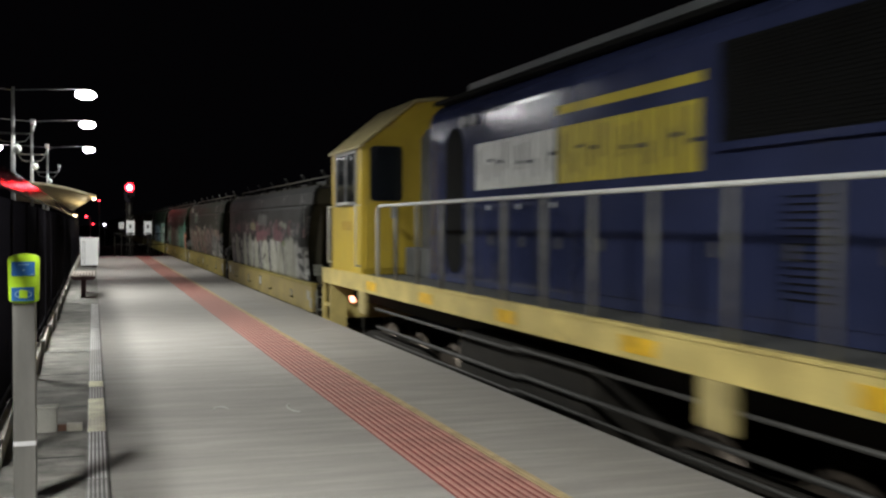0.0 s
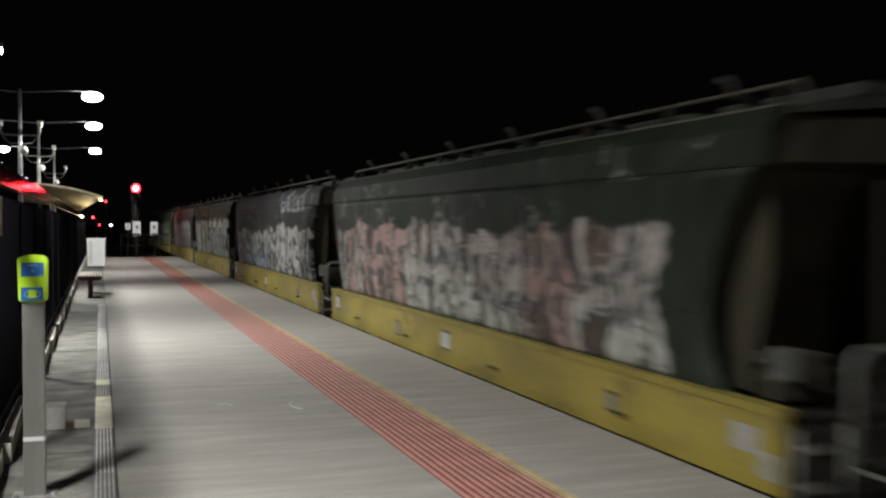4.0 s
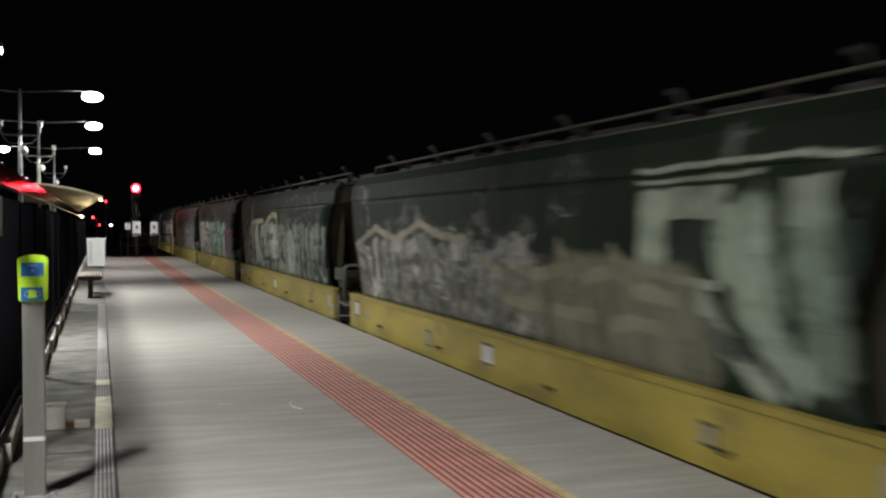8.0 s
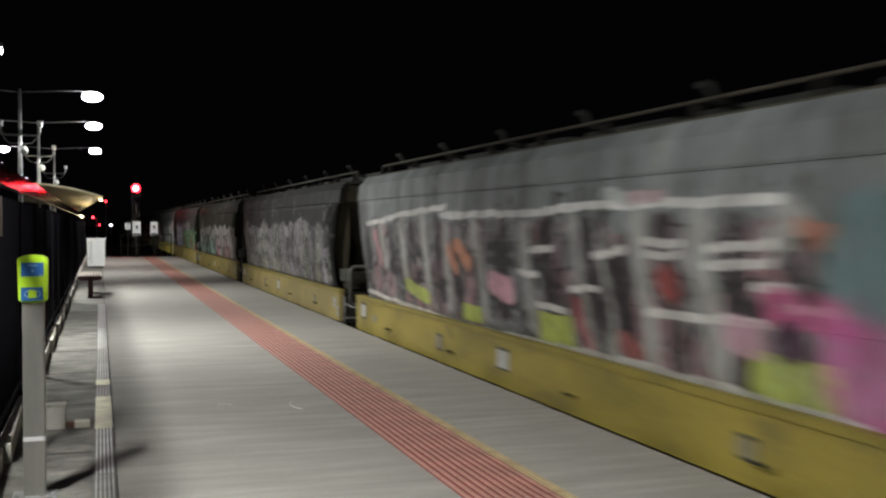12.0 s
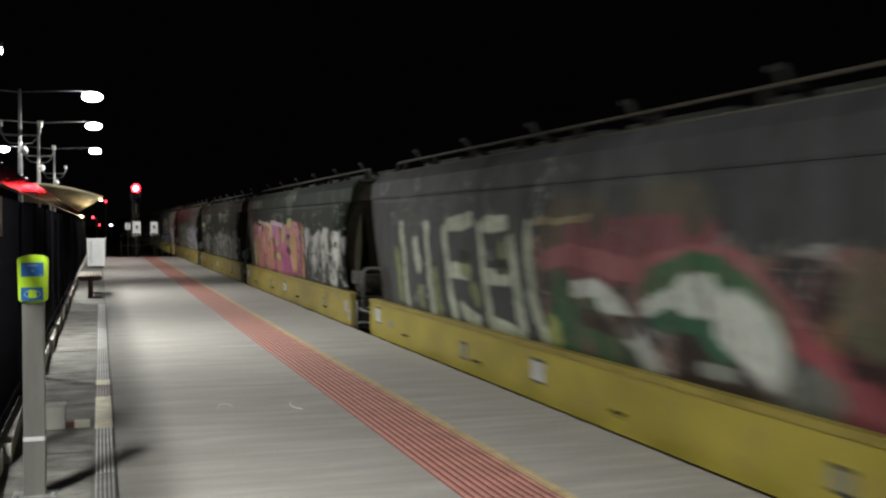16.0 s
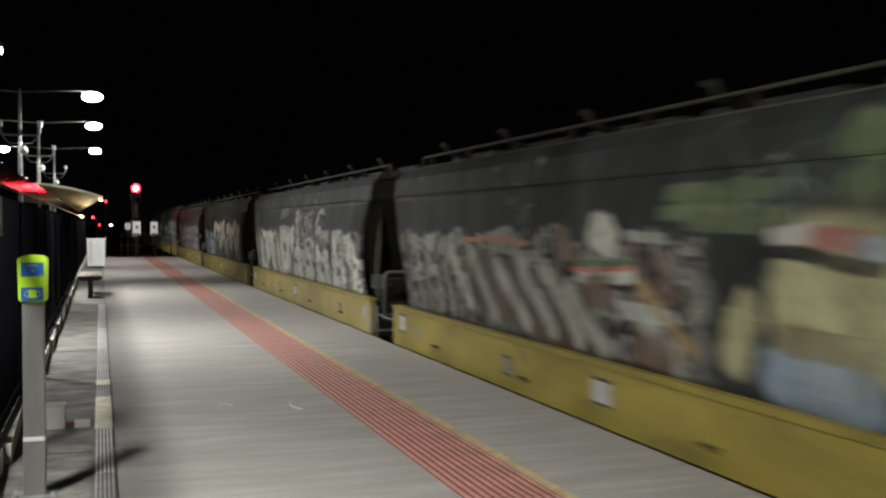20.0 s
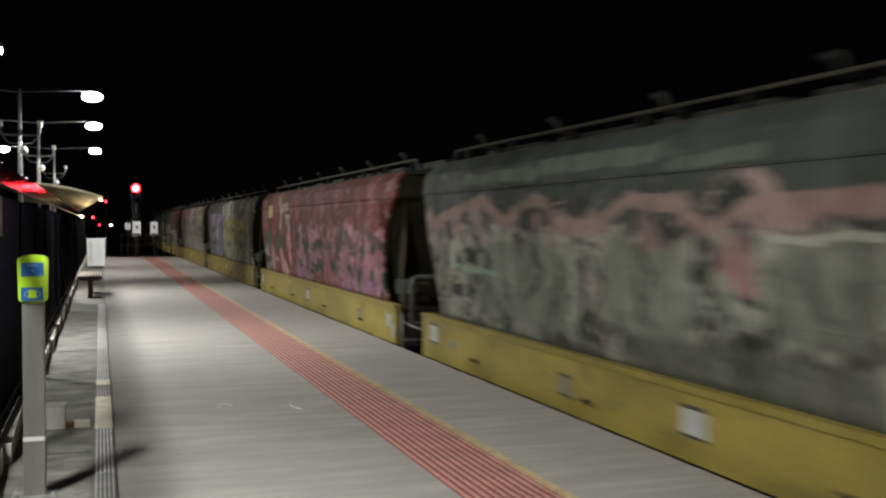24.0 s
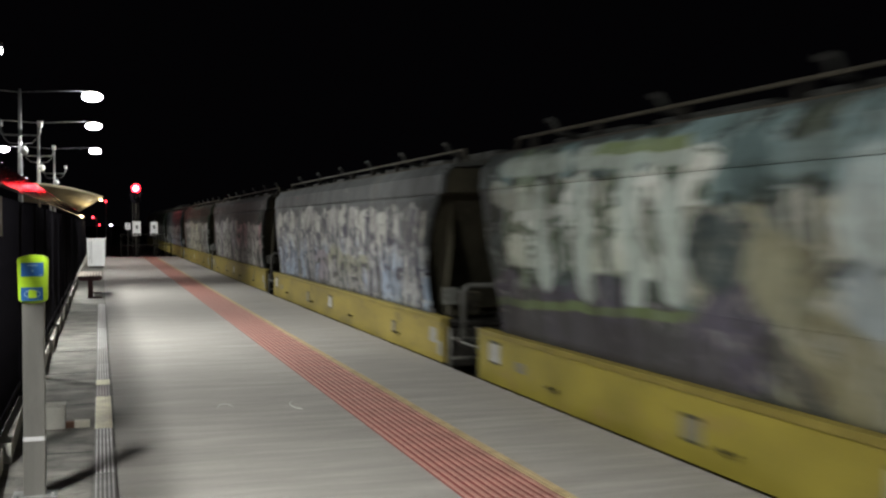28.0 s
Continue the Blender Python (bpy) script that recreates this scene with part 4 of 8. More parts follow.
COATS.append((G_GREY, ((1.2, 5.8, 2.78, (0.444, 0.444, 0.438), (0.33, 0.33, 0.324), (0.372, 0.372, 0.36), (0.012, 0.012, 0.013), 0.8, 1.5, 0, 0.2), (5.2, 10.6, 2.75, (0.156, 0.3, 0.252), (0.096, 0.204, 0.132), (0.282, 0.282, 0.264), (0.048, 0.144, 0.072), 1.1), (10.2, 13, 2.55, (0.15, 0.048, 0.102), (0.048, 0.144, 0.072), (0.252, 0.042, 0.156), (0.012, 0.012, 0.013), 1.2))))
COATS.append(((0.085, 0.09, 0.085), ((1, 5.8, 2.45, (0.252, 0.132, 0.126), (0.18, 0.18, 0.132), (0.072, 0.132, 0.06), (0.048, 0.144, 0.072), 1.5), (5.4, 12.8, 2.68, (0.09, 0.06, 0.156), (0.132, 0.114, 0.15), (0.048, 0.12, 0.054), (0.012, 0.012, 0.013), 0.8), (5.8, 12, 2.48, (0.216, 0.213, 0.21), (0.282, 0.282, 0.264), (0.216, 0.213, 0.21), (0.012, 0.012, 0.013), 0.9), ('disc', 1.2, 2.3, 0.9, 0.5, (0.096, 0.108, 0.084)), ('disc', 0.9, 2.9, 0.7, 0.5, (0.042, 0.09, 0.027)), ('disc', 1.3, 3, 0.5, 0.3, (0.054, 0.102, 0.03)), ('box', 1.1, 1.75, 0.8, 0.07, (0.18, 0.186, 0.168)), ('box', 1.2, 2.05, 0.6, 0.06, (0.144, 0.15, 0.132)), ('disc', 8, 2.6, 0.7, 0.14, (0.048, 0.144, 0.072)), ('disc', 12.4, 2.55, 0.4, 0.2, (0.048, 0.144, 0.072)))))
COATS.append((BROWN, ((0.2, 13, 2.95, (0.18, 0.158, 0.158), (0.056, 0.05, 0.044), (0.315, 0.165, 0.158), (0.056, 0.05, 0.044), 1.6), (5.6, 12.2, 2.7, (0.465, 0.465, 0.45), (0.27, 0.266, 0.262), (0.352, 0.352, 0.33), (0.27, 0.03, 0.068), 0.9, 1.5, 0, 0.2))))
COATS.append(((0.5, 0.53, 0.55), ((0.5, 12.2, 2.72, (0.195, 0.188, 0.195), (0.12, 0.12, 0.128), (0.3, 0.15, 0.173), (0.045, 0.045, 0.045), 1.3, 1.5, 0, 0.2, 0.3),)))
COATS.append((N_GREY, ((0.4, 12.5, 2.7, (0.251, 0.248, 0.246), (0.193, 0.193, 0.159), (0.23, 0.201, 0.247), (0.14, 0.14, 0.14), 1.3),)))
COATS.append((G_GREY, ((0.6, 7.2, 2.6, (0.251, 0.248, 0.246), (0.199, 0.337, 0.291), (0.14, 0.14, 0.14), (0.014, 0.014, 0.015), 1.2), (6.7, 12.8, 2.6, (0.328, 0.328, 0.311), (0.331, 0.187, 0.21), (0.251, 0.248, 0.246), (0.109, 0.034, 0.046), 1))))
COATS.append((N_GREY, ((0.7, 4.9, 2.62, (0.46, 0.5, 0.6), SKY, WHITISH, (0.2, 0.24, 0.4), 1.6), (4.9, 12.6, 2.42, LEAF, (0.28, 0.09, 0.06), LEAF, (0.14, 0.06, 0.05), 0.8), (5, 9.6, 2.7, PALE, PURPLE, GREY, K, 1, 2.35))))
COATS.append(((0.1, 0.105, 0.105), ((1, 6.7, 2.55, (0.3, 0.3, 0.285), (0.27, 0.266, 0.262), (0.18, 0.075, 0.128), (0.068, 0.03, 0.038), 1.2), (6.2, 8.1, 2.5, (0.06, 0.18, 0.09), (0.15, 0.15, 0.15), (0.195, 0.375, 0.315), (0.015, 0.015, 0.017), 1), (8.4, 12.8, 2.66, (0.345, 0.36, 0.345), (0.27, 0.266, 0.262), (0.12, 0.165, 0.255), (0.188, 0.225, 0.262), 0.7))))
COATS.append(((0.13, 0.135, 0.14), ((6.6, 13, 2.55, (0.13, 0.08, 0.07), (0.09, 0.06, 0.055), (0.16, 0.07, 0.07), N_GREY, 0.7, 1.5, 0, 0.6, 0),)))
COATS.append((G_DARK, ((1.3, 9.4, 2.7, (0.4, 0.15, 0.22), (0.3, 0.045, 0.18), (0.42, 0.21, 0.09), (0.24, 0.16, 0.07), 0.75, 1.5, 0, 0.3), (8.8, 13, 2.55, SILVER, K, PALE, K, 0.9), (6.6, 7.9, 3.36, (0.2, 0.27, 0.22), G_DARK, (0.2, 0.26, 0.2), G_DARK, 1.5, 3.1, 0, 0.1))))
COATS.append((G_DARK, ((5, 13.2, 2.35, (0.13, 0.13, 0.125), (0.08, 0.085, 0.08), GREY, G_GREY, 1.1), (0.3, 5.2, 2.2, (0.13, 0.13, 0.12), G_DARK, (0.15, 0.16, 0.14), G_DARK, 0.9), ('box', 1.25, 2.55, 0.5, 0.18, (0.5, 0.46, 0.33)), (2.3, 3.9, 3.05, (0.2, 0.28, 0.24), G_DARK, (0.22, 0.26, 0.22), G_DARK, 2, 2.62, 0, 0.2), (7, 10, 3.1, (0.14, 0.18, 0.15), G_DARK, G_GREY, G_DARK, 1.5, 2.7, 0, 0.2))))
COATS.append(((0.075, 0.08, 0.06), ((0.7, 6.9, 2.62, (0.095, 0.209, 0.123), (0.251, 0.248, 0.246), (0.254, 0.076, 0.076), (0.064, 0.156, 0.087), 1.1), (6.4, 12.8, 2.6, (0.09, 0.096, 0.171), (0.037, 0.042, 0.046), (0.15, 0.202, 0.242), (0.014, 0.014, 0.015), 0.8), (6.7, 12.4, 2.45, (0.237, 0.226, 0.237), (0.251, 0.248, 0.246), (0.23, 0.201, 0.247), (0.14, 0.14, 0.14), 1))))
COATS.append(((0.08, 0.085, 0.075), ((0.5, 6.4, 2.86, (0.3, 0.285, 0.18), (0.12, 0.12, 0.09), (0.413, 0.39, 0.255), (0.036, 0.045, 0.033), 1.5, 2.3, 0, 0.4), (0.7, 6.2, 2.42, (0.195, 0.165, 0.27), (0.247, 0.24, 0.195), (0.247, 0.21, 0.27), (0.105, 0.075, 0.15), 1.3), (8, 11.6, 2.5, (0.33, 0.33, 0.315), (0.24, 0.232, 0.232), (0.352, 0.352, 0.33), (0.15, 0.06, 0.075), 0.5, 1.5, 0, 0.5, 0.8), (7, 12, 3.3, (0.105, 0.12, 0.098), (0.021, 0.038, 0.022), (0.15, 0.15, 0.128), (0.036, 0.045, 0.033), 1.6, 2.8, 0, 0.2))))
COATS.append(((0.085, 0.09, 0.09), ((0.4, 8.4, 2.6, (0.204, 0.198, 0.18), (0.12, 0.114, 0.102), (0.12, 0.078, 0.06), (0.03, 0.03, 0.03), 1),)))
COATS.append(((0.12, 0.125, 0.135), ((0.3, 13, 2.55, (0.448, 0.448, 0.416), (0.32, 0.32, 0.296), (0.376, 0.376, 0.352), (0.064, 0.064, 0.064), 0.55, 1.5, 0, 0.3, 0.8), (6.5, 9.8, 2.95, (0.376, 0.376, 0.352), (0.288, 0.284, 0.28), (0.16, 0.16, 0.16), (0.048, 0.054, 0.064), 0.9, 2.4))))
COATS.append((G_DARK, ((0.4, 4.6, 2.4, MAUVE, GREY, BLUEGREY, G_DARK, 1), (3.9, 11.6, 2.75, (0.38, 0.36, 0.29), G_DARK, PINK, G_DARK, 0.8))))
COATS.append((G_GREY, ((0.6, 12, 2.6, (0.251, 0.248, 0.246), (0.23, 0.201, 0.247), (0.328, 0.328, 0.311), (0.014, 0.014, 0.015), 1),)))
COATS.append((G_GREY, ((0.6, 6.1, 2.6, (0.328, 0.328, 0.311), (0.14, 0.14, 0.14), (0.251, 0.248, 0.246), (0.014, 0.014, 0.015), 1.2), (5.8, 12.8, 2.85, (0.283, 0.295, 0.318), (0.251, 0.248, 0.246), (0.15, 0.202, 0.242), (0.114, 0.12, 0.137), 0.7))))
COATS.append(((0.17, 0.19, 0.175), ((0.2, 13.2, 2.86, (0.288, 0.194, 0.18), (0.238, 0.18, 0.166), (0.18, 0.18, 0.151), (0.086, 0.094, 0.086), 0.55, 2.35, 0, 0.9), (0.2, 13, 2.6, (0.274, 0.274, 0.223), (0.173, 0.173, 0.144), (0.216, 0.194, 0.166), (0.058, 0.058, 0.05), 0.8, 1.5, 0, 0.8))))
COATS.append(((0.25, 0.07, 0.063), ((0.2, 13.6, 3.45, (0.158, 0.043, 0.04), (0.144, 0.038, 0.036), (0.158, 0.043, 0.04), (0.216, 0.065, 0.058), 0.45, 1.5, 0, 0), (5.2, 12.9, 2.62, (0.259, 0.115, 0.137), (0.194, 0.086, 0.144), (0.158, 0.043, 0.04), (0.036, 0.072, 0.043), 0.5, 1.5, 0, 0.5, 1), (0.4, 1.3, 2.3, (0.144, 0.144, 0.144), (0.054, 0.048, 0.042), (0.259, 0.256, 0.252), (0.014, 0.014, 0.016), 1.6, 1.5, 0, 0.2))))
COATS.append(((0.11, 0.115, 0.115), ((0.2, 5.4, 3.05, (0.191, 0.185, 0.218), (0.132, 0.132, 0.132), (0.218, 0.185, 0.238), (0.079, 0.073, 0.112), 1.2, 1.5, 0, 0.1), (5.2, 13.4, 3.45, (0.304, 0.323, 0.264), (0.277, 0.297, 0.244), (0.304, 0.323, 0.264), (0.277, 0.29, 0.238), 0.5, 1.5, 0, 0), (5.8, 11.8, 2.85, (0.343, 0.343, 0.079), (0.29, 0.304, 0.238), (0.264, 0.264, 0.086), (0.165, 0.165, 0.132), 1.2, 1.6, 0, 0.1), (4.8, 5.8, 3.05, (0.086, 0.073, 0.145), (0.218, 0.185, 0.238), (0.132, 0.066, 0.238), (0.013, 0.013, 0.015), 0.8))))
COATS.append(((0.075, 0.08, 0.065), ((0.4, 12.8, 3.4, (0.224, 0.211, 0.198), (0.066, 0.132, 0.086), (0.133, 0.059, 0.059), (0.013, 0.013, 0.015), 1.6), (0.4, 12.6, 2.2, (0.198, 0.198, 0.145), (0.238, 0.234, 0.231), (0.199, 0.145, 0.139), (0.132, 0.132, 0.132), 1.3))))
COATS.append(((0.105, 0.1, 0.095), ((0.6, 5.8, 2.66, (0.25, 0.25, 0.23), (0.18, 0.177, 0.175), (0.275, 0.26, 0.17), (0.01, 0.01, 0.011), 1.4), (5.6, 13, 2.2, (0.09, 0.09, 0.085), (0.01, 0.01, 0.011), (0.12, 0.12, 0.11), (0.01, 0.01, 0.011), 1.3, 1.5, 0, 0.12))))
COATS.append(((0.14, 0.16, 0.16), ((0.3, 13.2, 3.4, (0.136, 0.192, 0.2), (0.038, 0.048, 0.035), (0.16, 0.192, 0.128), (0.038, 0.048, 0.035), 0.8), (0.9, 4.9, 3.14, (0.528, 0.544, 0.512), (0.416, 0.448, 0.416), (0.384, 0.4, 0.336), (0.112, 0.16, 0.08), 1.1, 2.2, 0, 0.3), (4.5, 13, 2.85, (0.32, 0.304, 0.208), (0.208, 0.224, 0.208), (0.368, 0.384, 0.384), (0.096, 0.112, 0.128), 1.3, 1.5, 0, 0.4, 0.3), (0.4, 5.6, 2.15, (0.072, 0.064, 0.088), (0.088, 0.08, 0.104), (0.08, 0.072, 0.088), (0.16, 0.16, 0.16), 0.5, 1.5, 0, 0.3))))
COATS.append(((0.2, 0.21, 0.22), ((0.4, 12.8, 2.95, (0.328, 0.328, 0.311), (0.223, 0.269, 0.349), (0.251, 0.248, 0.246), (0.115, 0.109, 0.161), 1.1), (5.1, 9.6, 2.2, (0.207, 0.207, 0.161), (0.251, 0.248, 0.246), (0.23, 0.201, 0.247), (0.14, 0.14, 0.14), 1))))
COATS.append((N_GREY, ((0.5, 7.5, 2.8, (0.251, 0.248, 0.246), (0.328, 0.328, 0.311), (0.23, 0.201, 0.247), (0.14, 0.14, 0.14), 1.2), (7.1, 12.6, 2.7, (0.331, 0.187, 0.21), (0.251, 0.248, 0.246), (0.328, 0.328, 0.311), (0.14, 0.14, 0.14), 1))))
COATS.append((G_GREY, ((0.5, 12.6, 2.75, (0.328, 0.328, 0.311), (0.251, 0.248, 0.246), (0.375, 0.358, 0.254), (0.14, 0.14, 0.14), 1.1),)))
COATS.append((B_GREY, ((0.5, 12.6, 2.6, (0.251, 0.248, 0.246), (0.223, 0.269, 0.349), (0.328, 0.328, 0.311), (0.014, 0.014, 0.015), 1.2),)))
COATS.append((G_DARK, ((0.5, 12.6, 2.6, (0.251, 0.248, 0.246), (0.14, 0.14, 0.14), (0.207, 0.207, 0.161), (0.014, 0.014, 0.015), 1.2),)))
COATS.append((N_GREY, ((0.5, 12.6, 2.7, (0.328, 0.328, 0.311), (0.14, 0.14, 0.14), (0.277, 0.162, 0.156), (0.014, 0.014, 0.015), 1.1),)))

# strokes and patches sprayed over them, wagon by wagon
STROKES = {}


def stroke(number, half, colour, *runs):
    """Sprayed lines through places (metres from the far end, metres above the rail), and half their width."""
    STROKES.setdefault(number, []).append(("line", half, colour, runs))


def patch(number, d, z, rd, rz, colour):
    """A sprayed box, round its middle."""
    STROKES.setdefault(number, []).append(("box", d, z, rd, rz, colour))


stroke(0, 0.36, (0.337, 0.337, 0.283), (1.91, 2.02, 2.06, 1.75), (3.55, 1.91, 3.61, 1.7), (4.71, 2.08, 4.79, 1.78), (5.71, 1.97, 5.74, 1.73))
stroke(0, 0.5, (0.379, 0.379, 0.321), (7.29, 1.85, 7.3, 1.78))
stroke(0, 0.4, (0.378, 0.373, 0.321), (8.59, 1.95, 8.69, 1.76))
stroke(0, 0.45, (0.294, 0.294, 0.252), (9.47, 1.84, 9.59, 1.68))
stroke(0, 0.5, (0.284, 0.284, 0.246), (10.49, 1.85, 10.55, 1.69))
stroke(0, 0.5, (0.253, 0.253, 0.218), (10.98, 1.92, 11.01, 1.75))
stroke(0, 0.05, K, (6.26, 2.34, 6.18, 1.51), (8.01, 2.25, 7.94, 1.5), (9.91, 2.22, 10.06, 1.55))
stroke(0, 0.04, K, (6.91, 1.8, 7.28, 1.91), (3.97, 2.02, 4.16, 1.53))
stroke(0, 0.12, (0.164, 0.072, 0.084), (5.96, 2.33, 7.51, 2.38))
stroke(0, 0.12, (0.146, 0.065, 0.078), (8.74, 2.43, 9.86, 2.35))
stroke(0, 0.1, (0.146, 0.065, 0.078), (2.06, 2.57, 2.8, 2.54))
stroke(0, 0.1, (0.212, 0.189, 0.115), (4.88, 2.61, 5.59, 2.58))
stroke(0, 0.14, (0.098, 0.102, 0.098), (6.3, 2.78, 7.5, 2.73))
stroke(0, 0.06, (0.201, 0.218, 0.177), (9.62, 2.65, 10.39, 2.61))
stroke(0, 0.07, (0.142, 0.186, 0.079), (9.96, 2.22, 10.14, 2.21))

stroke(1, 0.09, (0.107, 0.141, 0.116), (2.77, 2.8, 3.63, 2.9, 4.13, 3.13))
stroke(1, 0.09, (0.091, 0.122, 0.099), (3.26, 2.78, 4.13, 2.82))
patch(1, 1.5, 3.21, 0.29, 0.08, (0.226, 0.253, 0.219))
patch(1, 7, 2.51, 0.21, 0.05, (0.313, 0.305, 0.268))
stroke(1, 0.2, (0.203, 0.111, 0.099), (2.35, 2.08, 2.5, 1.78), (3.47, 2.05, 3.87, 1.58))
stroke(1, 0.08, (0.297, 0.272, 0.203), (2.77, 2.3, 3.63, 2.24, 3.9, 1.48))
stroke(1, 0.1, (0.297, 0.272, 0.203), (4.21, 2.48, 4.86, 2.38, 5.19, 2.22, 5.14, 1.94))
stroke(1, 0.2, (0.203, 0.111, 0.099), (5.6, 2.03, 5.67, 1.77))
stroke(1, 0.09, (0.297, 0.272, 0.203), (6.13, 2.3, 6.67, 2.34))
stroke(1, 0.3, (0.203, 0.111, 0.099), (6.81, 2.07, 6.87, 1.78))
stroke(1, 0.07, (0.169, 0.194, 0.137), (6.23, 2.02, 7.07, 1.8))
stroke(1, 0.2, (0.114, 0.124, 0.101), (0.75, 2.28, 0.89, 1.81))
stroke(1, 0.09, (0.155, 0.139, 0.106), (1.74, 2.36, 1.99, 1.79))
stroke(1, 0.1, (0.152, 0.163, 0.112), (6.34, 2.23, 6.4, 2.06))

stroke(2, 0.035, (0.255, 0.255, 0.233), (1.44, 2.8, 1.8, 2.8, 1.97, 2.95))
stroke(2, 0.03, (0.255, 0.255, 0.233), (1.97, 2.95, 1.95, 2.79), (2.14, 2.99, 2.08, 2.83), (2.14, 2.98, 2.48, 3), (2.1, 2.9, 2.4, 2.9))
stroke(2, 0.035, (0.255, 0.255, 0.233), (2.68, 3.1, 2.62, 2.82, 3.05, 2.79, 3.23, 3.03))
stroke(2, 0.03, (0.18, 0.18, 0.165), (2.92, 3.06, 2.88, 2.82))
stroke(2, 0.06, (0.059, 0.062, 0.055), (0.84, 3.25, 1.62, 3.23))
stroke(2, 0.05, (0.055, 0.061, 0.055), (0.54, 2.92, 1.12, 3.1))
stroke(2, 0.42, (0.08, 0.242, 0.162), (2.99, 2.02, 3.01, 1.82))
stroke(2, 0.22, (0.112, 0.273, 0.194), (1.22, 2.02, 1.71, 1.79))
stroke(2, 0.2, (0.398, 0.53, 0.398), (2.3, 2.17, 2.43, 2.17))
stroke(2, 0.38, (0.201, 0.082, 0.058), (3.49, 1.93, 3.54, 1.76))
stroke(2, 0.14, (0.278, 0.255, 0.206), (1.74, 2.09, 1.97, 2.04))
stroke(2, 0.11, (0.31, 0.557, 0.419), (2.86, 2.45, 3.2, 2.43))
stroke(2, 0.06, (0.283, 0.251, 0.166), (3.21, 2.29, 3.64, 2.29))
stroke(2, 0.12, (0.166, 0.102, 0.083), (2.28, 2.03, 2.4, 2))

stroke(3, 0.2, (0.403, 0.719, 0.546), (8.73, 2.13, 8.88, 1.45, 9.51, 1.5))
stroke(3, 0.25, (0.469, 0.491, 0.438), (10.34, 2.08, 11.1, 1.62))
stroke(3, 0.12, (0.537, 0.537, 0.482), (10.2, 2.38, 11.82, 2.36))
patch(3, 11.68, 1.98, 0.35, 0.1, K)
stroke(3, 0.15, (0.344, 0.634, 0.485), (10.83, 1.9, 10.95, 1.67))
stroke(3, 0.03, (0.293, 0.301, 0.237), (9.06, 2.39, 11.57, 2.47))

stroke(6, 0.5, (0.339, 0.339, 0.305), (2.02, 1.96, 2.13, 1.87))
stroke(6, 0.55, (0.317, 0.317, 0.288), (3.91, 2.1, 4.14, 2.02))
stroke(6, 0.5, (0.328, 0.328, 0.295), (5.6, 2.11, 5.76, 2.03))
stroke(6, 0.3, (0.236, 0.236, 0.215), (3.5, 1.69, 5.49, 1.58))
stroke(6, 0.3, (0.255, 0.255, 0.23), (6.26, 1.88, 6.31, 1.73))
stroke(6, 0.075, (0.316, 0.252, 0.231), (1, 2.46, 1.73, 2.63, 2.42, 2.54, 3.25, 2.79, 4.09, 2.67, 4.78, 2.71, 5.37, 2.58, 5.88, 2.43, 6.34, 2.19))
stroke(6, 0.05, (0.148, 0.195, 0.17), (1.19, 2.33, 2.23, 2.46, 3.25, 2.66, 4.15, 2.51, 4.78, 2.55, 5.28, 2.45))
stroke(6, 0.05, (0.126, 0.212, 0.179), (5.72, 2.28, 6.34, 2.24))
stroke(6, 0.05, K, (2.85, 2.38, 3.13, 2.1, 2.6, 1.8), (4.84, 2.37, 5.02, 2.04))
stroke(6, 0.09, (0.028, 0.04, 0.034), (5.64, 2.19, 6.35, 2.1))
stroke(6, 0.07, (0.041, 0.041, 0.038), (2.24, 1.59, 3.1, 1.59))
stroke(6, 0.06, (0.071, 0.071, 0.068), (3.83, 2.07, 4.16, 1.96))
stroke(6, 0.07, (0.08, 0.096, 0.048), (2.7, 3.22, 2.87, 3.02))
stroke(6, 0.05, (0.097, 0.093, 0.102), (3.54, 3.17, 4.08, 3.15))
stroke(6, 0.04, (0.086, 0.083, 0.091), (3.62, 3.1, 4.15, 3.07))
stroke(6, 0.07, (0.1, 0.114, 0.057), (4.67, 3.05, 5.18, 3.06))
stroke(6, 0.05, (0.084, 0.097, 0.052), (4.78, 3.13, 5.14, 3.15))
stroke(6, 0.05, (0.154, 0.165, 0.133), (0.04, 3.21, 0.57, 3.02))
stroke(6, 0.03, (0.181, 0.169, 0.153), (3.54, 3.39, 4.08, 3.33))

stroke(7, 0.2, (0.402, 0.373, 0.296), (1.97, 2.79, 2, 2.73))
stroke(7, 0.25, (0.246, 0.192, 0.198), (1.87, 2.34, 1.92, 1.8))
stroke(7, 0.1, (0.175, 0.116, 0.131), (2.11, 2.46, 2.15, 1.74))
stroke(7, 0.12, (0.175, 0.116, 0.131), (2.28, 2.4, 2.32, 1.74))
stroke(7, 0.05, (0.22, 0.227, 0.213), (0.36, 3.08, 1.21, 3.08))
stroke(7, 0.04, (0.202, 0.209, 0.196), (0.81, 3.19, 1.66, 3.2))
stroke(7, 0.03, (0.256, 0.264, 0.242), (1.66, 3.06, 2.34, 3.11))
stroke(7, 0.1, (0.081, 0.081, 0.077), (0.42, 2.9, 0.65, 2.69))
stroke(7, 0.03, (0.591, 0.573, 0.55), (1.67, 2.39, 2.1, 2.38))
stroke(7, 0.2, (0.042, 0.04, 0.043), (0.98, 2.16, 1.29, 2.12))
stroke(7, 0.1, (0.296, 0.296, 0.281), (0.56, 2.2, 0.96, 1.99))
stroke(7, 0.12, (0.256, 0.256, 0.241), (1.03, 1.86, 1.49, 1.82))
stroke(7, 0.3, (0.181, 0.172, 0.184), (1.05, 2.71, 1.24, 2.67))
stroke(7, 0.06, (0.352, 0.343, 0.334), (0.36, 2.7, 0.71, 2.28))

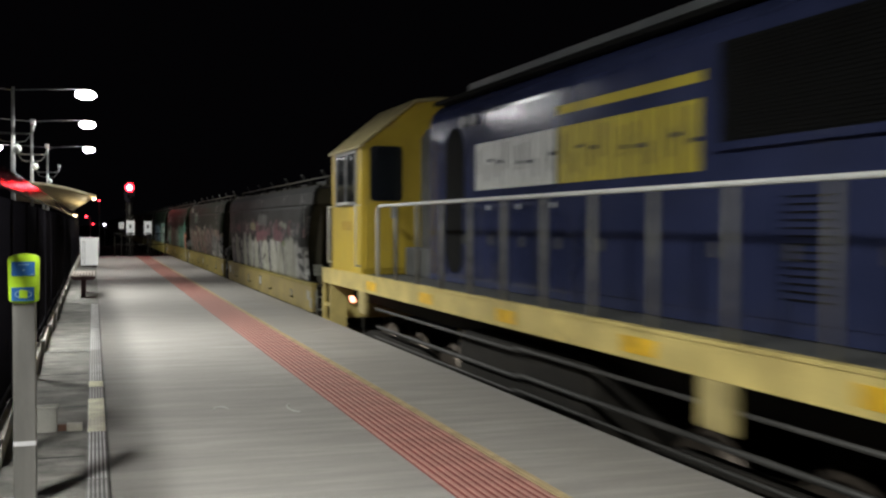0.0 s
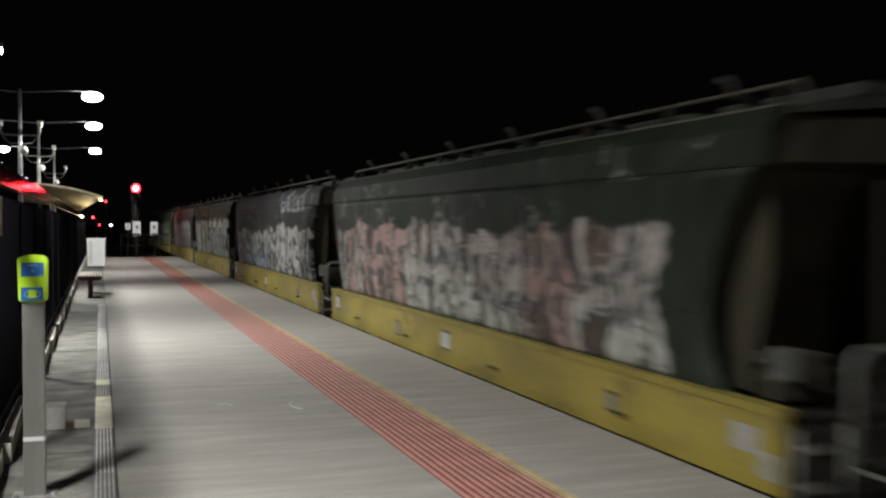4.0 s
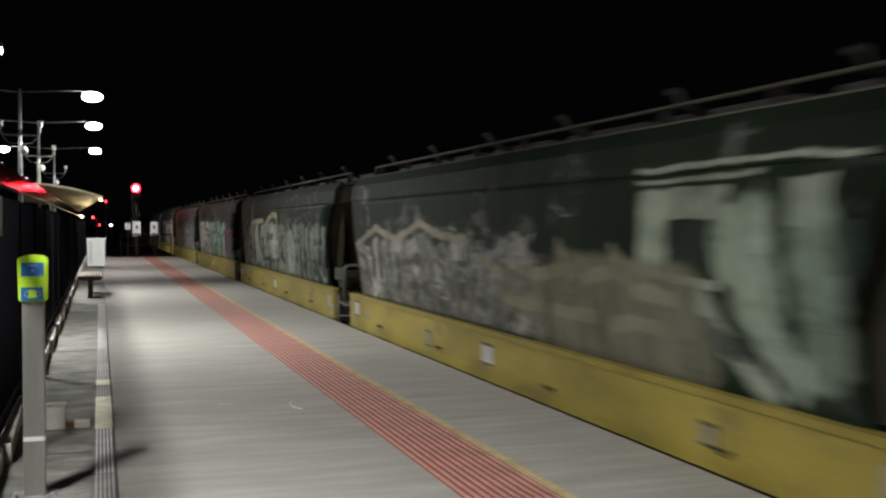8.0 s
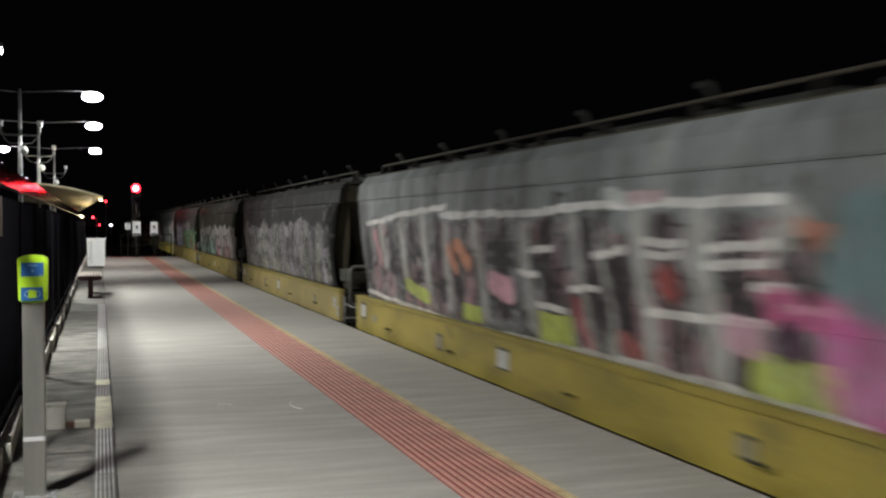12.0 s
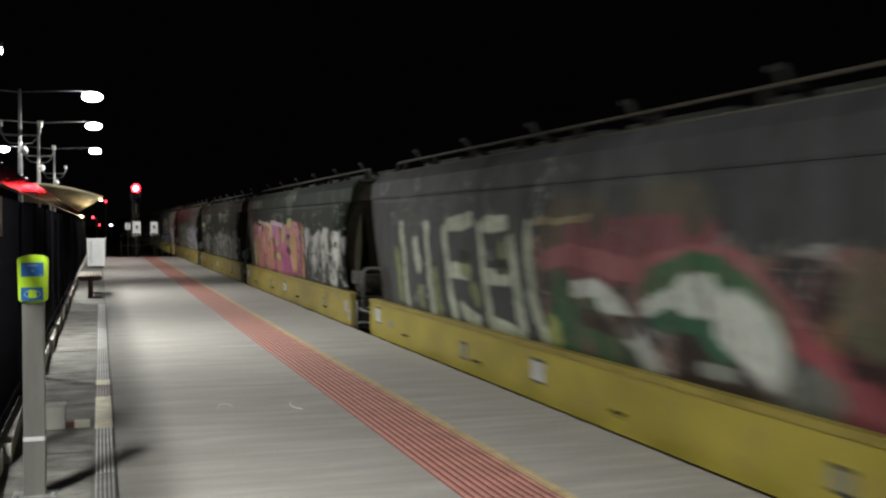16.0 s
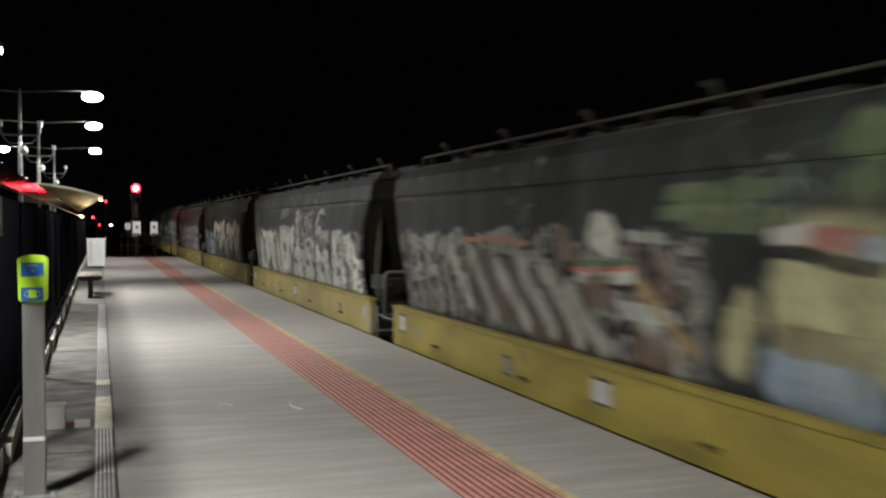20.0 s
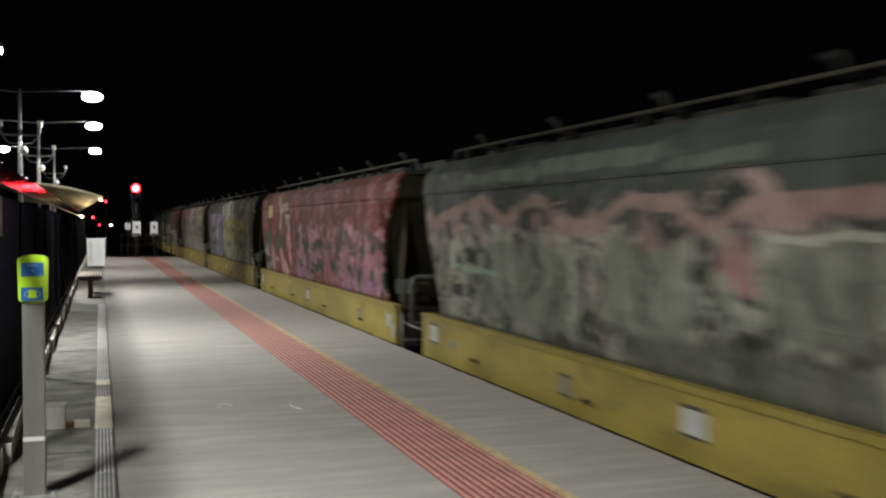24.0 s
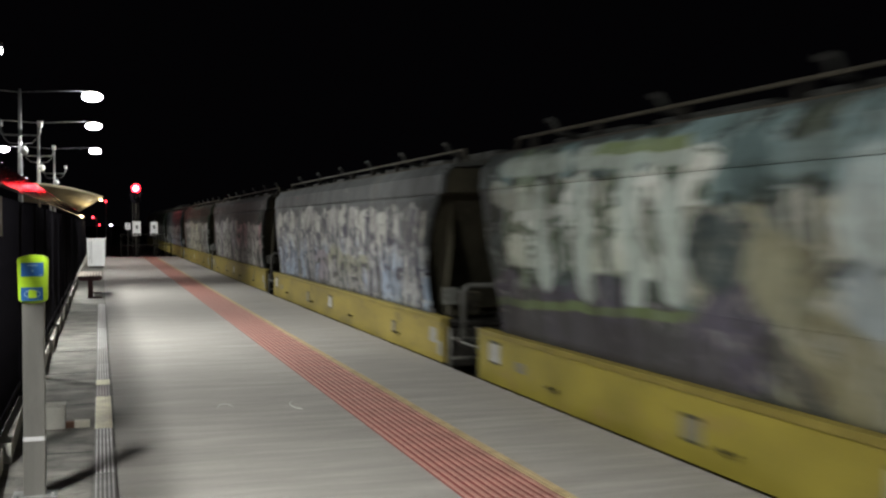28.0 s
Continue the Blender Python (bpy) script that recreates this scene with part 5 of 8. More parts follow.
stroke(8, 0.17, (0.333, 0.351, 0.22), (8.06, 2.38, 8.36, 1.67), (8.81, 2.45, 9.16, 2.25, 8.86, 1.69), (9.86, 2.4, 9.98, 1.69), (10.62, 2.31, 10.73, 1.7), (11.3, 2.23, 11.39, 1.72), (11.81, 1.97, 11.9, 1.68))
stroke(8, 0.2, (0.305, 0.288, 0.281), (1.88, 2.48, 2.22, 1.79), (3.43, 2.56, 3.83, 1.72), (5.04, 2.47, 5.25, 1.73), (6.42, 2.34, 6.55, 1.69))
stroke(8, 0.05, K, (7.44, 2.5, 7.79, 1.5), (9.51, 2.42, 9.61, 1.58))
stroke(8, 0.06, (0.117, 0.059, 0.078), (10.16, 2.38, 10.55, 1.95), (11.41, 2.27, 11.66, 1.92))
stroke(8, 0.05, (0.138, 0.148, 0.096), (12.43, 3.28, 13.29, 3.28))
stroke(8, 0.04, (0.125, 0.135, 0.09), (12.54, 3.14, 13.12, 3.15))
stroke(8, 0.04, (0.112, 0.122, 0.08), (12.5, 3.05, 13.12, 3.01))
stroke(8, 0.06, (0.066, 0.073, 0.051), (10, 3.14, 11.89, 3.16))

stroke(9, 0.3, (0.242, 0.288, 0.235), (11.66, 2.58, 11.75, 2.2))
stroke(9, 0.2, (0.242, 0.288, 0.235), (11.4, 2.6, 11.42, 2.43))
stroke(9, 0.24, (0.2, 0.248, 0.206), (12.33, 2.55, 12.43, 1.86))
stroke(9, 0.1, (0.259, 0.29, 0.244), (11.05, 2.12, 11.87, 1.53))
stroke(9, 0.14, (0.232, 0.269, 0.225), (11.87, 1.94, 12.16, 1.67))
patch(9, 10.38, 2.6, 0.23, 0.31, (0.226, 0.26, 0.213))
patch(9, 10.99, 2.81, 0.39, 0.12, (0.178, 0.208, 0.167))
patch(9, 12.28, 2.79, 0.21, 0.16, (0.227, 0.261, 0.22))
stroke(9, 0.018, (0.277, 0.301, 0.255), (10.14, 3.06, 11.58, 3.08, 12.76, 3.07))
stroke(9, 0.015, (0.229, 0.251, 0.209), (10.14, 2.97, 11.78, 2.99))
stroke(9, 0.03, (0.354, 0.382, 0.328), (10.12, 2.29, 10.56, 2.27, 11.27, 2.21))
patch(9, 10.91, 2.5, 0.31, 0.17, (0.013, 0.019, 0.016))
stroke(9, 0.08, (0.016, 0.02, 0.017), (10.69, 2.04, 11.59, 1.8))
patch(9, 12.62, 2.52, 0.12, 0.17, (0.037, 0.056, 0.044))
stroke(9, 0.05, (0.247, 0.226, 0.175), (0.45, 2.31, 1.75, 2.6, 3.01, 2.43, 4.1, 2.67, 5.05, 2.52, 6.08, 2.47))
stroke(9, 0.06, (0.105, 0.096, 0.077), (0.94, 2.34, 1.52, 1.6), (2.07, 2.36, 2.67, 1.58), (3.33, 2.43, 3.68, 1.61), (4.42, 2.51, 4.8, 1.58), (5.4, 2.42, 5.77, 1.6))
stroke(9, 0.3, (0.15, 0.144, 0.108), (8.67, 2.13, 10.81, 2.08))
stroke(9, 0.3, (0.143, 0.138, 0.105), (9.07, 1.73, 10.98, 1.72))
stroke(9, 0.26, (0.136, 0.131, 0.099), (7.25, 1.98, 10.22, 1.9))
stroke(9, 0.24, (0.143, 0.138, 0.105), (8.2, 1.62, 10.56, 1.61))
stroke(9, 0.06, (0.211, 0.198, 0.146), (6.55, 2.24, 7.17, 2.13), (7.35, 2.36, 7.83, 2.18), (8.01, 2.16, 8.63, 2.25), (8.63, 2.47, 8.92, 2.2), (9.19, 2.18, 9.69, 2.26), (9.72, 2.46, 9.94, 2.21), (10.15, 2.12, 10.69, 2.11), (7.3, 1.86, 8.22, 1.86), (8.53, 1.86, 9.37, 1.87), (9.7, 1.84, 10.43, 1.86))

stroke(10, 0.11, (0.219, 0.233, 0.199), (2.39, 3.13, 2.69, 2.01))
stroke(10, 0.33, (0.311, 0.336, 0.303), (3.37, 2.36, 3.62, 1.95))
stroke(10, 0.06, (0.398, 0.369, 0.256), (2.37, 2.71, 4.46, 2.75))
stroke(10, 0.1, (0.23, 0.223, 0.161), (4.96, 2.63, 5.11, 1.84))
stroke(10, 0.42, (0.292, 0.325, 0.3), (6.17, 2.26, 6.46, 2.13))
stroke(10, 0.07, (0.303, 0.271, 0.178), (5.38, 2.78, 6.08, 2.9, 6.68, 2.84, 7.07, 2.3))
stroke(10, 0.08, K, (5.75, 2.34, 6.15, 2.39))
stroke(10, 0.05, (0.394, 0.394, 0.306), (5.96, 2.22, 7.01, 2.23))
stroke(10, 0.06, K, (4.53, 1.78, 5.66, 1.8))
stroke(10, 0.05, K, (5.91, 1.76, 7.15, 1.81))
stroke(10, 0.1, (0.118, 0.128, 0.081), (7.42, 2.86, 7.54, 2.59))
stroke(10, 0.2, (0.212, 0.212, 0.142), (7.88, 2.14, 7.91, 2.04))
stroke(10, 0.06, (0.246, 0.224, 0.157), (8.41, 2.45, 8.87, 2.5))
stroke(10, 0.45, (0.257, 0.312, 0.287), (8.73, 2.08, 8.81, 2.01))
stroke(10, 0.12, (0.143, 0.151, 0.12), (0.88, 2.57, 1.43, 2.06))
stroke(10, 0.1, (0.166, 0.166, 0.134), (7.98, 2.35, 8.33, 2.39))

stroke(11, 0.19, (0.594, 0.594, 0.564), (1.26, 2.5, 1.44, 1.89))
stroke(11, 0.08, (0.594, 0.594, 0.564), (1.26, 2.68, 2.56, 2.7))
stroke(11, 0.28, (0.482, 0.482, 0.461), (2.18, 2.28, 2.26, 1.9))
stroke(11, 0.24, (0.517, 0.517, 0.49), (3.04, 2.35, 3.18, 2.13))
stroke(11, 0.12, (0.496, 0.496, 0.475), (3.55, 2.69, 4.6, 2.6))
stroke(11, 0.28, (0.482, 0.482, 0.466), (3.7, 2.33, 3.81, 2.15))
stroke(11, 0.18, (0.415, 0.415, 0.405), (4.27, 2.34, 4.51, 2.31))
stroke(11, 0.45, (0.288, 0.296, 0.288), (4.61, 1.9, 4.78, 1.75))
stroke(11, 0.2, (0.247, 0.247, 0.24), (3.07, 1.84, 3.43, 1.71))
stroke(11, 0.05, K, (1.68, 2.6, 2.01, 2.48, 1.84, 1.78))
stroke(11, 0.06, K, (2.67, 2.61, 2.87, 2.26))
stroke(11, 0.045, K, (3.36, 2.47, 4.3, 2.43))
stroke(11, 0.04, K, (3.85, 2.25, 4.67, 2.23))
stroke(11, 0.06, K, (1.68, 1.7, 2.42, 1.6))
stroke(11, 0.05, K, (3.31, 2.34, 3.43, 1.88))
stroke(11, 0.05, (0.182, 0.198, 0.173), (0.33, 3.33, 0.77, 3.14))
stroke(11, 0.08, (0.297, 0.297, 0.289), (1, 1.82, 1.36, 1.55))

stroke(13, 0.55, (0.19, 0.178, 0.166), (8.45, 1.96, 11.52, 1.85))
stroke(13, 0.05, (0.614, 0.584, 0.578), (6.6, 2.45, 9.91, 2.54, 12.33, 2.52))
stroke(13, 0.08, (0.614, 0.584, 0.578), (6.82, 2.45, 6.73, 1.43))
stroke(13, 0.12, (0.614, 0.584, 0.578), (12.42, 2.42, 12.36, 1.63))
stroke(13, 0.13, (0.614, 0.584, 0.578), (10.01, 2.45, 10.26, 2.03))
stroke(13, 0.07, (0.614, 0.584, 0.578), (11.25, 2.46, 11.4, 1.92))
stroke(13, 0.025, (0.479, 0.479, 0.427), (6.82, 1.42, 12.33, 1.47))
stroke(13, 0.09, (0.221, 0.039, 0.056), (8.64, 2.05, 9.03, 2))
stroke(13, 0.08, (0.233, 0.042, 0.057), (9.63, 2.09, 10.43, 2.07))
stroke(13, 0.17, (0.21, 0.071, 0.084), (11.71, 2.3, 11.86, 2.17))
stroke(13, 0.05, (0.278, 0.046, 0.059), (11.32, 1.88, 12.19, 1.82))
stroke(13, 0.03, (0.257, 0.057, 0.072), (7.24, 2.48, 12.33, 2.54))
stroke(13, 0.06, (0.071, 0.067, 0.064), (9.03, 2.32, 9.34, 1.78))
stroke(13, 0.06, (0.075, 0.072, 0.068), (10.68, 2.32, 10.82, 1.8))
stroke(13, 0.05, (0.351, 0.342, 0.324), (7.63, 2.18, 8.19, 1.71))
stroke(13, 0.03, (0.371, 0.326, 0.285), (1.64, 2.7, 4.32, 2.76, 6.6, 2.7))

stroke(14, 0.1, (0.342, 0.342, 0.333), (4.77, 2.6, 4.94, 1.66), (5.82, 2.67, 6.19, 1.7), (7.31, 2.6, 7.5, 1.67), (8.47, 2.67, 8.89, 1.63), (9.02, 2.39, 9.21, 1.64), (9.66, 2.69, 9.9, 1.66), (10.52, 2.71, 10.84, 1.66))
stroke(14, 0.17, (0.036, 0.029, 0.033), (5.16, 2.32, 5.28, 1.85), (6.61, 2.45, 6.71, 1.8), (7.84, 2.55, 7.96, 2.04), (8.76, 2.54, 9.01, 1.79), (9.34, 2.31, 9.5, 1.68), (10.12, 2.58, 10.32, 1.71), (11.03, 2.59, 11.08, 1.69))
stroke(14, 0.12, (0.342, 0.342, 0.333), (9.66, 2.68, 9.9, 1.67))
stroke(14, 0.15, (0.342, 0.342, 0.333), (10.54, 2.68, 10.85, 1.7))
stroke(14, 0.12, (0.363, 0.354, 0.345), (11.59, 2.73, 11.7, 2.68))
stroke(14, 0.1, (0.342, 0.342, 0.333), (11.5, 2.55, 11.56, 2.48))
stroke(14, 0.03, (0.65, 0.624, 0.624), (9.8, 2.52, 10.34, 2.51), (9.8, 2.41, 10.34, 2.43), (10.7, 2.49, 11.45, 2.52), (10.7, 2.36, 11.45, 2.41), (9.84, 1.97, 10.61, 1.99), (10.73, 2, 11.46, 2.03), (7.2, 2.16, 7.64, 2.19), (7.64, 1.88, 8.34, 1.86), (11.25, 2.26, 11.82, 2.27), (11.51, 2.14, 12.3, 2.14), (8.42, 2.07, 8.91, 2.09), (8.91, 2.39, 9.44, 2.44), (7.52, 2.4, 7.99, 2.42))
patch(14, 8.03, 1.66, 0.39, 0.16, (0.341, 0.385, 0.093))
patch(14, 5.67, 1.64, 0.32, 0.1, (0.315, 0.358, 0.089))
patch(14, 11.66, 1.68, 0.46, 0.16, (0.341, 0.386, 0.097))
stroke(14, 0.14, (0.46, 0.11, 0.235), (11.44, 2.14, 12.19, 2.12))
stroke(14, 0.42, (0.433, 0.111, 0.272), (12.32, 1.76, 12.41, 1.64))
stroke(14, 0.07, (0.403, 0.174, 0.122), (11.73, 2.63, 12.1, 2.55))
stroke(14, 0.04, (0.268, 0.138, 0.107), (11.79, 2.55, 12.18, 2.5))
stroke(14, 0.1, (0.529, 0.245, 0.16), (5.2, 2.41, 5.62, 2.2))
stroke(14, 0.14, (0.552, 0.305, 0.367), (6.4, 2.03, 6.9, 1.97))
stroke(14, 0.07, (0.333, 0.079, 0.095), (8.52, 1.95, 8.82, 1.55))
stroke(14, 0.12, (0.332, 0.081, 0.081), (10.11, 2.25, 10.23, 2.17))
stroke(14, 0.1, (0.262, 0.089, 0.086), (9.4, 1.7, 9.65, 1.61))
stroke(14, 0.14, (0.452, 0.273, 0.332), (11.02, 1.92, 11.25, 1.9))
stroke(14, 0.14, (0.067, 0.033, 0.059), (11.57, 1.93, 11.7, 1.93))
stroke(14, 0.08, (0.033, 0.029, 0.031), (11.6, 2.4, 11.88, 2.24))
stroke(14, 0.035, (0.635, 0.623, 0.623), (4.56, 2.77, 7.42, 2.76, 8.44, 2.81, 11.52, 2.81))
stroke(14, 0.03, (0.556, 0.544, 0.544), (4.56, 1.45, 9.92, 1.54, 12.35, 1.5))
stroke(14, 0.4, (0.135, 0.197, 0.21), (12.35, 2.48, 12.42, 2.45))
stroke(14, 0.05, (0.427, 0.312, 0.333), (9.44, 2.87, 10.02, 2.86))
stroke(14, 0.06, (0.422, 0.447, 0.447), (9.09, 2.92, 9.44, 2.87))
stroke(14, 0.05, (0.041, 0.035, 0.04), (6.21, 2.42, 7.07, 2.43))
stroke(14, 0.04, (0.041, 0.035, 0.04), (6.22, 2.26, 7.07, 2.26))
stroke(14, 0.12, (0.363, 0.354, 0.345), (1.6, 2.61, 1.91, 2.09), (2.73, 2.68, 3, 1.97), (3.75, 2.72, 4.08, 1.88))
stroke(14, 0.12, (0.04, 0.032, 0.037), (2.15, 2.56, 2.36, 2.03), (3.34, 2.63, 3.52, 1.93), (4.37, 2.67, 4.6, 1.8))
stroke(14, 0.035, (0.65, 0.624, 0.624), (0.72, 2.65, 2.87, 2.8, 4.7, 2.87))
stroke(14, 0.03, (0.65, 0.624, 0.624), (0.71, 1.6, 4.7, 1.49))
stroke(14, 0.08, (0.53, 0.246, 0.173), (4.9, 2.36, 5.17, 2.13))
stroke(14, 0.09, (0.392, 0.444, 0.115), (3.04, 1.83, 3.96, 1.7))
stroke(14, 0.08, (0.443, 0.228, 0.263), (1.28, 2.49, 1.6, 2.1))

stroke(17, 0.2, (0.321, 0.338, 0.312), (0.79, 2.63, 0.87, 2.62))
stroke(17, 0.18, (0.278, 0.294, 0.27), (0.79, 2.46, 0.87, 2.45))
stroke(17, 0.2, (0.243, 0.257, 0.272), (0.8, 2.15, 0.88, 2.14))
stroke(17, 0.12, (0.041, 0.041, 0.046), (0.69, 2.28, 0.84, 2.27))
stroke(17, 0.2, (0.047, 0.044, 0.05), (0.78, 1.81, 0.87, 1.77))

stroke(18, 0.13, (0.4, 0.4, 0.372), (4.74, 2.2, 5.1, 1.61), (6.22, 2.29, 6.42, 1.68))
stroke(18, 0.15, (0.103, 0.054, 0.069), (2.04, 2.13, 3.73, 1.68))
stroke(18, 0.1, (0.078, 0.133, 0.078), (7.27, 2.12, 7.38, 1.75))
stroke(18, 0.06, (0.165, 0.073, 0.096), (5.69, 2.38, 6.78, 2.28))
stroke(18, 0.2, (0.416, 0.426, 0.407), (9.28, 2.43, 9.46, 1.79))
stroke(18, 0.14, (0.416, 0.426, 0.407), (8.38, 2.16, 8.87, 1.62))
stroke(18, 0.2, (0.354, 0.363, 0.345), (10.02, 2.39, 10.42, 1.85))
stroke(18, 0.24, (0.416, 0.426, 0.407), (11.23, 2.38, 11.47, 1.84))
stroke(18, 0.3, (0.481, 0.481, 0.455), (12.08, 2.5, 12.43, 1.95))
stroke(18, 0.12, (0.416, 0.426, 0.407), (11.21, 2.6, 12.27, 2.71))
stroke(18, 0.06, (0.149, 0.194, 0.313), (9.72, 2.45, 9.88, 1.94))
stroke(18, 0.14, (0.178, 0.239, 0.436), (12.61, 2.1, 12.66, 1.97))
stroke(18, 0.06, K, (9.59, 2.44, 9.72, 1.61), (10.79, 2.46, 11.01, 1.72), (11.69, 2.4, 11.87, 1.8))
stroke(18, 0.08, (0.17, 0.129, 0.102), (12.13, 2.49, 12.61, 2.14))
stroke(18, 0.04, (0.295, 0.295, 0.264), (3.25, 1.69, 8.57, 1.87))

stroke(19, 0.45, (0.092, 0.076, 0.056), (7.27, 2.48, 7.95, 2.48))
stroke(19, 0.4, (0.083, 0.075, 0.056), (8.97, 2.61, 9.46, 2.59))
stroke(19, 0.28, (0.151, 0.058, 0.067), (7.57, 2.42, 9.69, 2.46))
stroke(19, 0.1, (0.229, 0.092, 0.099), (6.87, 2.31, 7.56, 2.39, 8.65, 2.27, 9.26, 2.37, 10.02, 2.42, 10.52, 2.22, 10.73, 2.07))
stroke(19, 0.4, (0.033, 0.092, 0.047), (7.34, 1.81, 7.41, 1.68))
stroke(19, 0.3, (0.033, 0.092, 0.047), (8.05, 1.82, 8.25, 1.68))
stroke(19, 0.45, (0.032, 0.023, 0.02), (9.69, 1.65, 9.94, 1.61))
stroke(19, 0.16, (0.036, 0.102, 0.051), (9.01, 2.15, 9.4, 2.27, 9.91, 2.3, 10.36, 2.11, 10.56, 1.89))
stroke(19, 0.14, (0.035, 0.103, 0.057), (9.08, 1.96, 9.6, 2.01, 9.93, 1.81))
stroke(19, 0.08, (0.404, 0.424, 0.395), (7.56, 2.09, 8, 2.13))
stroke(19, 0.13, (0.404, 0.424, 0.395), (8.09, 2.05, 8.53, 1.85, 8.97, 1.51))
stroke(19, 0.07, (0.449, 0.465, 0.434), (8.89, 2, 9.26, 2.11))
stroke(19, 0.16, (0.449, 0.465, 0.434), (9.46, 2.13, 9.78, 2.15))
stroke(19, 0.25, (0.469, 0.48, 0.448), (10.11, 2, 10.31, 1.91, 10.43, 1.82))
stroke(19, 0.05, (0.028, 0.033, 0.026), (9.67, 1.61, 10.03, 1.62))
stroke(19, 0.05, (0.203, 0.216, 0.197), (9.67, 1.62, 10.03, 1.62))
stroke(19, 0.09, (0.047, 0.029, 0.026), (7.76, 1.83, 8.66, 1.82))
stroke(19, 0.22, (0.02, 0.017, 0.017), (11.08, 2.2, 11.18, 2.15))
stroke(19, 0.1, (0.215, 0.057, 0.066), (10.79, 1.95, 11.04, 1.85, 11.47, 1.79))
stroke(19, 0.12, (0.167, 0.1, 0.056), (11.14, 2.02, 11.45, 2.02))
stroke(19, 0.22, (0.024, 0.017, 0.017), (11.36, 1.91, 11.47, 1.9))
stroke(19, 0.2, (0.191, 0.05, 0.06), (11.36, 1.58, 11.47, 1.57))
stroke(19, 0.25, (0.12, 0.125, 0.111), (10.81, 1.55, 10.94, 1.56))
stroke(19, 0.3, (0.099, 0.095, 0.065), (11.42, 2.2, 11.49, 2.18))
stroke(19, 0.16, (0.069, 0.062, 0.05), (7.99, 2.75, 8.02, 2.68))
stroke(19, 0.16, (0.065, 0.062, 0.047), (9.62, 2.76, 9.64, 2.71))
stroke(19, 0.09, (0.414, 0.444, 0.358), (1.88, 2.62, 2.12, 1.49), (2.53, 2.42, 2.66, 2.1), (3.04, 2.61, 3.25, 1.48), (3.79, 2.56, 4.13, 1.52), (3.94, 2.65, 4.74, 2.71), (4.13, 2.1, 4.66, 2.12), (4.4, 1.66, 4.99, 1.54), (5.07, 2.62, 5.38, 1.52), (5.31, 2.65, 5.83, 2.68), (5.34, 2.1, 5.89, 2.1), (5.49, 1.58, 6.3, 1.51), (6.03, 2.48, 6.3, 1.56), (6.48, 2.63, 6.55, 2.1), (6.55, 1.96, 6.91, 1.52))
stroke(19, 0.1, (0.187, 0.214, 0.098), (1.63, 2.26, 1.74, 1.67), (2.74, 1.77, 2.79, 1.62), (4.48, 2.17, 4.67, 2.15), (4.81, 1.91, 4.93, 1.81), (3.38, 2.05, 3.53, 1.61), (5.75, 2.37, 5.82, 2.32))
stroke(19, 0.08, (0.02, 0.022, 0.014), (4.4, 2.29, 4.7, 2.28), (5.61, 2.21, 5.89, 2.2))
stroke(19, 0.12, (0.272, 0.297, 0.101), (7.04, 1.69, 7.12, 1.61))
stroke(19, 0.03, (0.232, 0.197, 0.118), (6.67, 2.68, 7.85, 2.71))
stroke(19, 0.25, (0.025, 0.023, 0.021), (0.83, 1.79, 1.05, 1.66))

stroke(20, 0.35, (0.349, 0.162, 0.144), (2.83, 2.17, 2.92, 1.86))
stroke(20, 0.35, (0.337, 0.149, 0.137), (3.92, 1.8, 4.17, 1.67))
stroke(20, 0.35, (0.349, 0.148, 0.148), (5.54, 1.77, 5.78, 1.69))
stroke(20, 0.22, (0.406, 0.23, 0.104), (2.04, 2.18, 2.4, 1.7))
stroke(20, 0.14, (0.328, 0.346, 0.114), (1.65, 2.05, 1.74, 1.73))
stroke(20, 0.2, (0.279, 0.108, 0.215), (3.58, 2.46, 3.65, 2.18))
stroke(20, 0.12, (0.382, 0.382, 0.118), (4.35, 2.52, 4.24, 2.3))
stroke(20, 0.2, (0.423, 0.215, 0.123), (4.53, 2.08, 4.68, 1.76))
stroke(20, 0.25, (0.316, 0.149, 0.282), (5.05, 2.5, 5.11, 2.41))
stroke(20, 0.1, (0.422, 0.335, 0.116), (5.28, 2.23, 5.41, 2.23))
stroke(20, 0.18, (0.311, 0.102, 0.161), (5.87, 2.46, 5.94, 2.2))
stroke(20, 0.1, (0.175, 0.056, 0.076), (5.02, 2.32, 5.29, 2.1))
stroke(20, 0.07, (0.379, 0.398, 0.125), (5.39, 1.9, 5.8, 1.91))
stroke(20, 0.2, (0.377, 0.382, 0.125), (6.3, 2.44, 6.32, 2.3))
stroke(20, 0.4, (0.343, 0.088, 0.201), (6.5, 1.91, 6.47, 1.71))
stroke(20, 0.38, (0.337, 0.085, 0.193), (7.15, 1.89, 7.29, 1.7))
stroke(20, 0.12, (0.374, 0.169, 0.236), (6.65, 2.48, 7.18, 2.46))
stroke(20, 0.07, (0.052, 0.024, 0.032), (6.81, 2.37, 7.28, 2.37))
stroke(20, 0.09, (0.274, 0.274, 0.094), (7.06, 2.26, 7.28, 2.24))
stroke(20, 0.1, (0.391, 0.406, 0.139), (6.94, 2.67, 7.34, 2.69))
stroke(20, 0.3, (0.451, 0.296, 0.222), (7.57, 2.29, 7.58, 1.93))
stroke(20, 0.3, (0.45, 0.261, 0.11), (7.8, 2.32, 7.82, 1.89))
stroke(20, 0.04, (0.403, 0.325, 0.292), (2.36, 2.73, 4.26, 2.63))
stroke(20, 0.05, (0.406, 0.324, 0.386), (4.4, 2.71, 6.22, 2.63))
stroke(20, 0.08, (0.074, 0.037, 0.041), (6.86, 2.1, 7.29, 2.04))
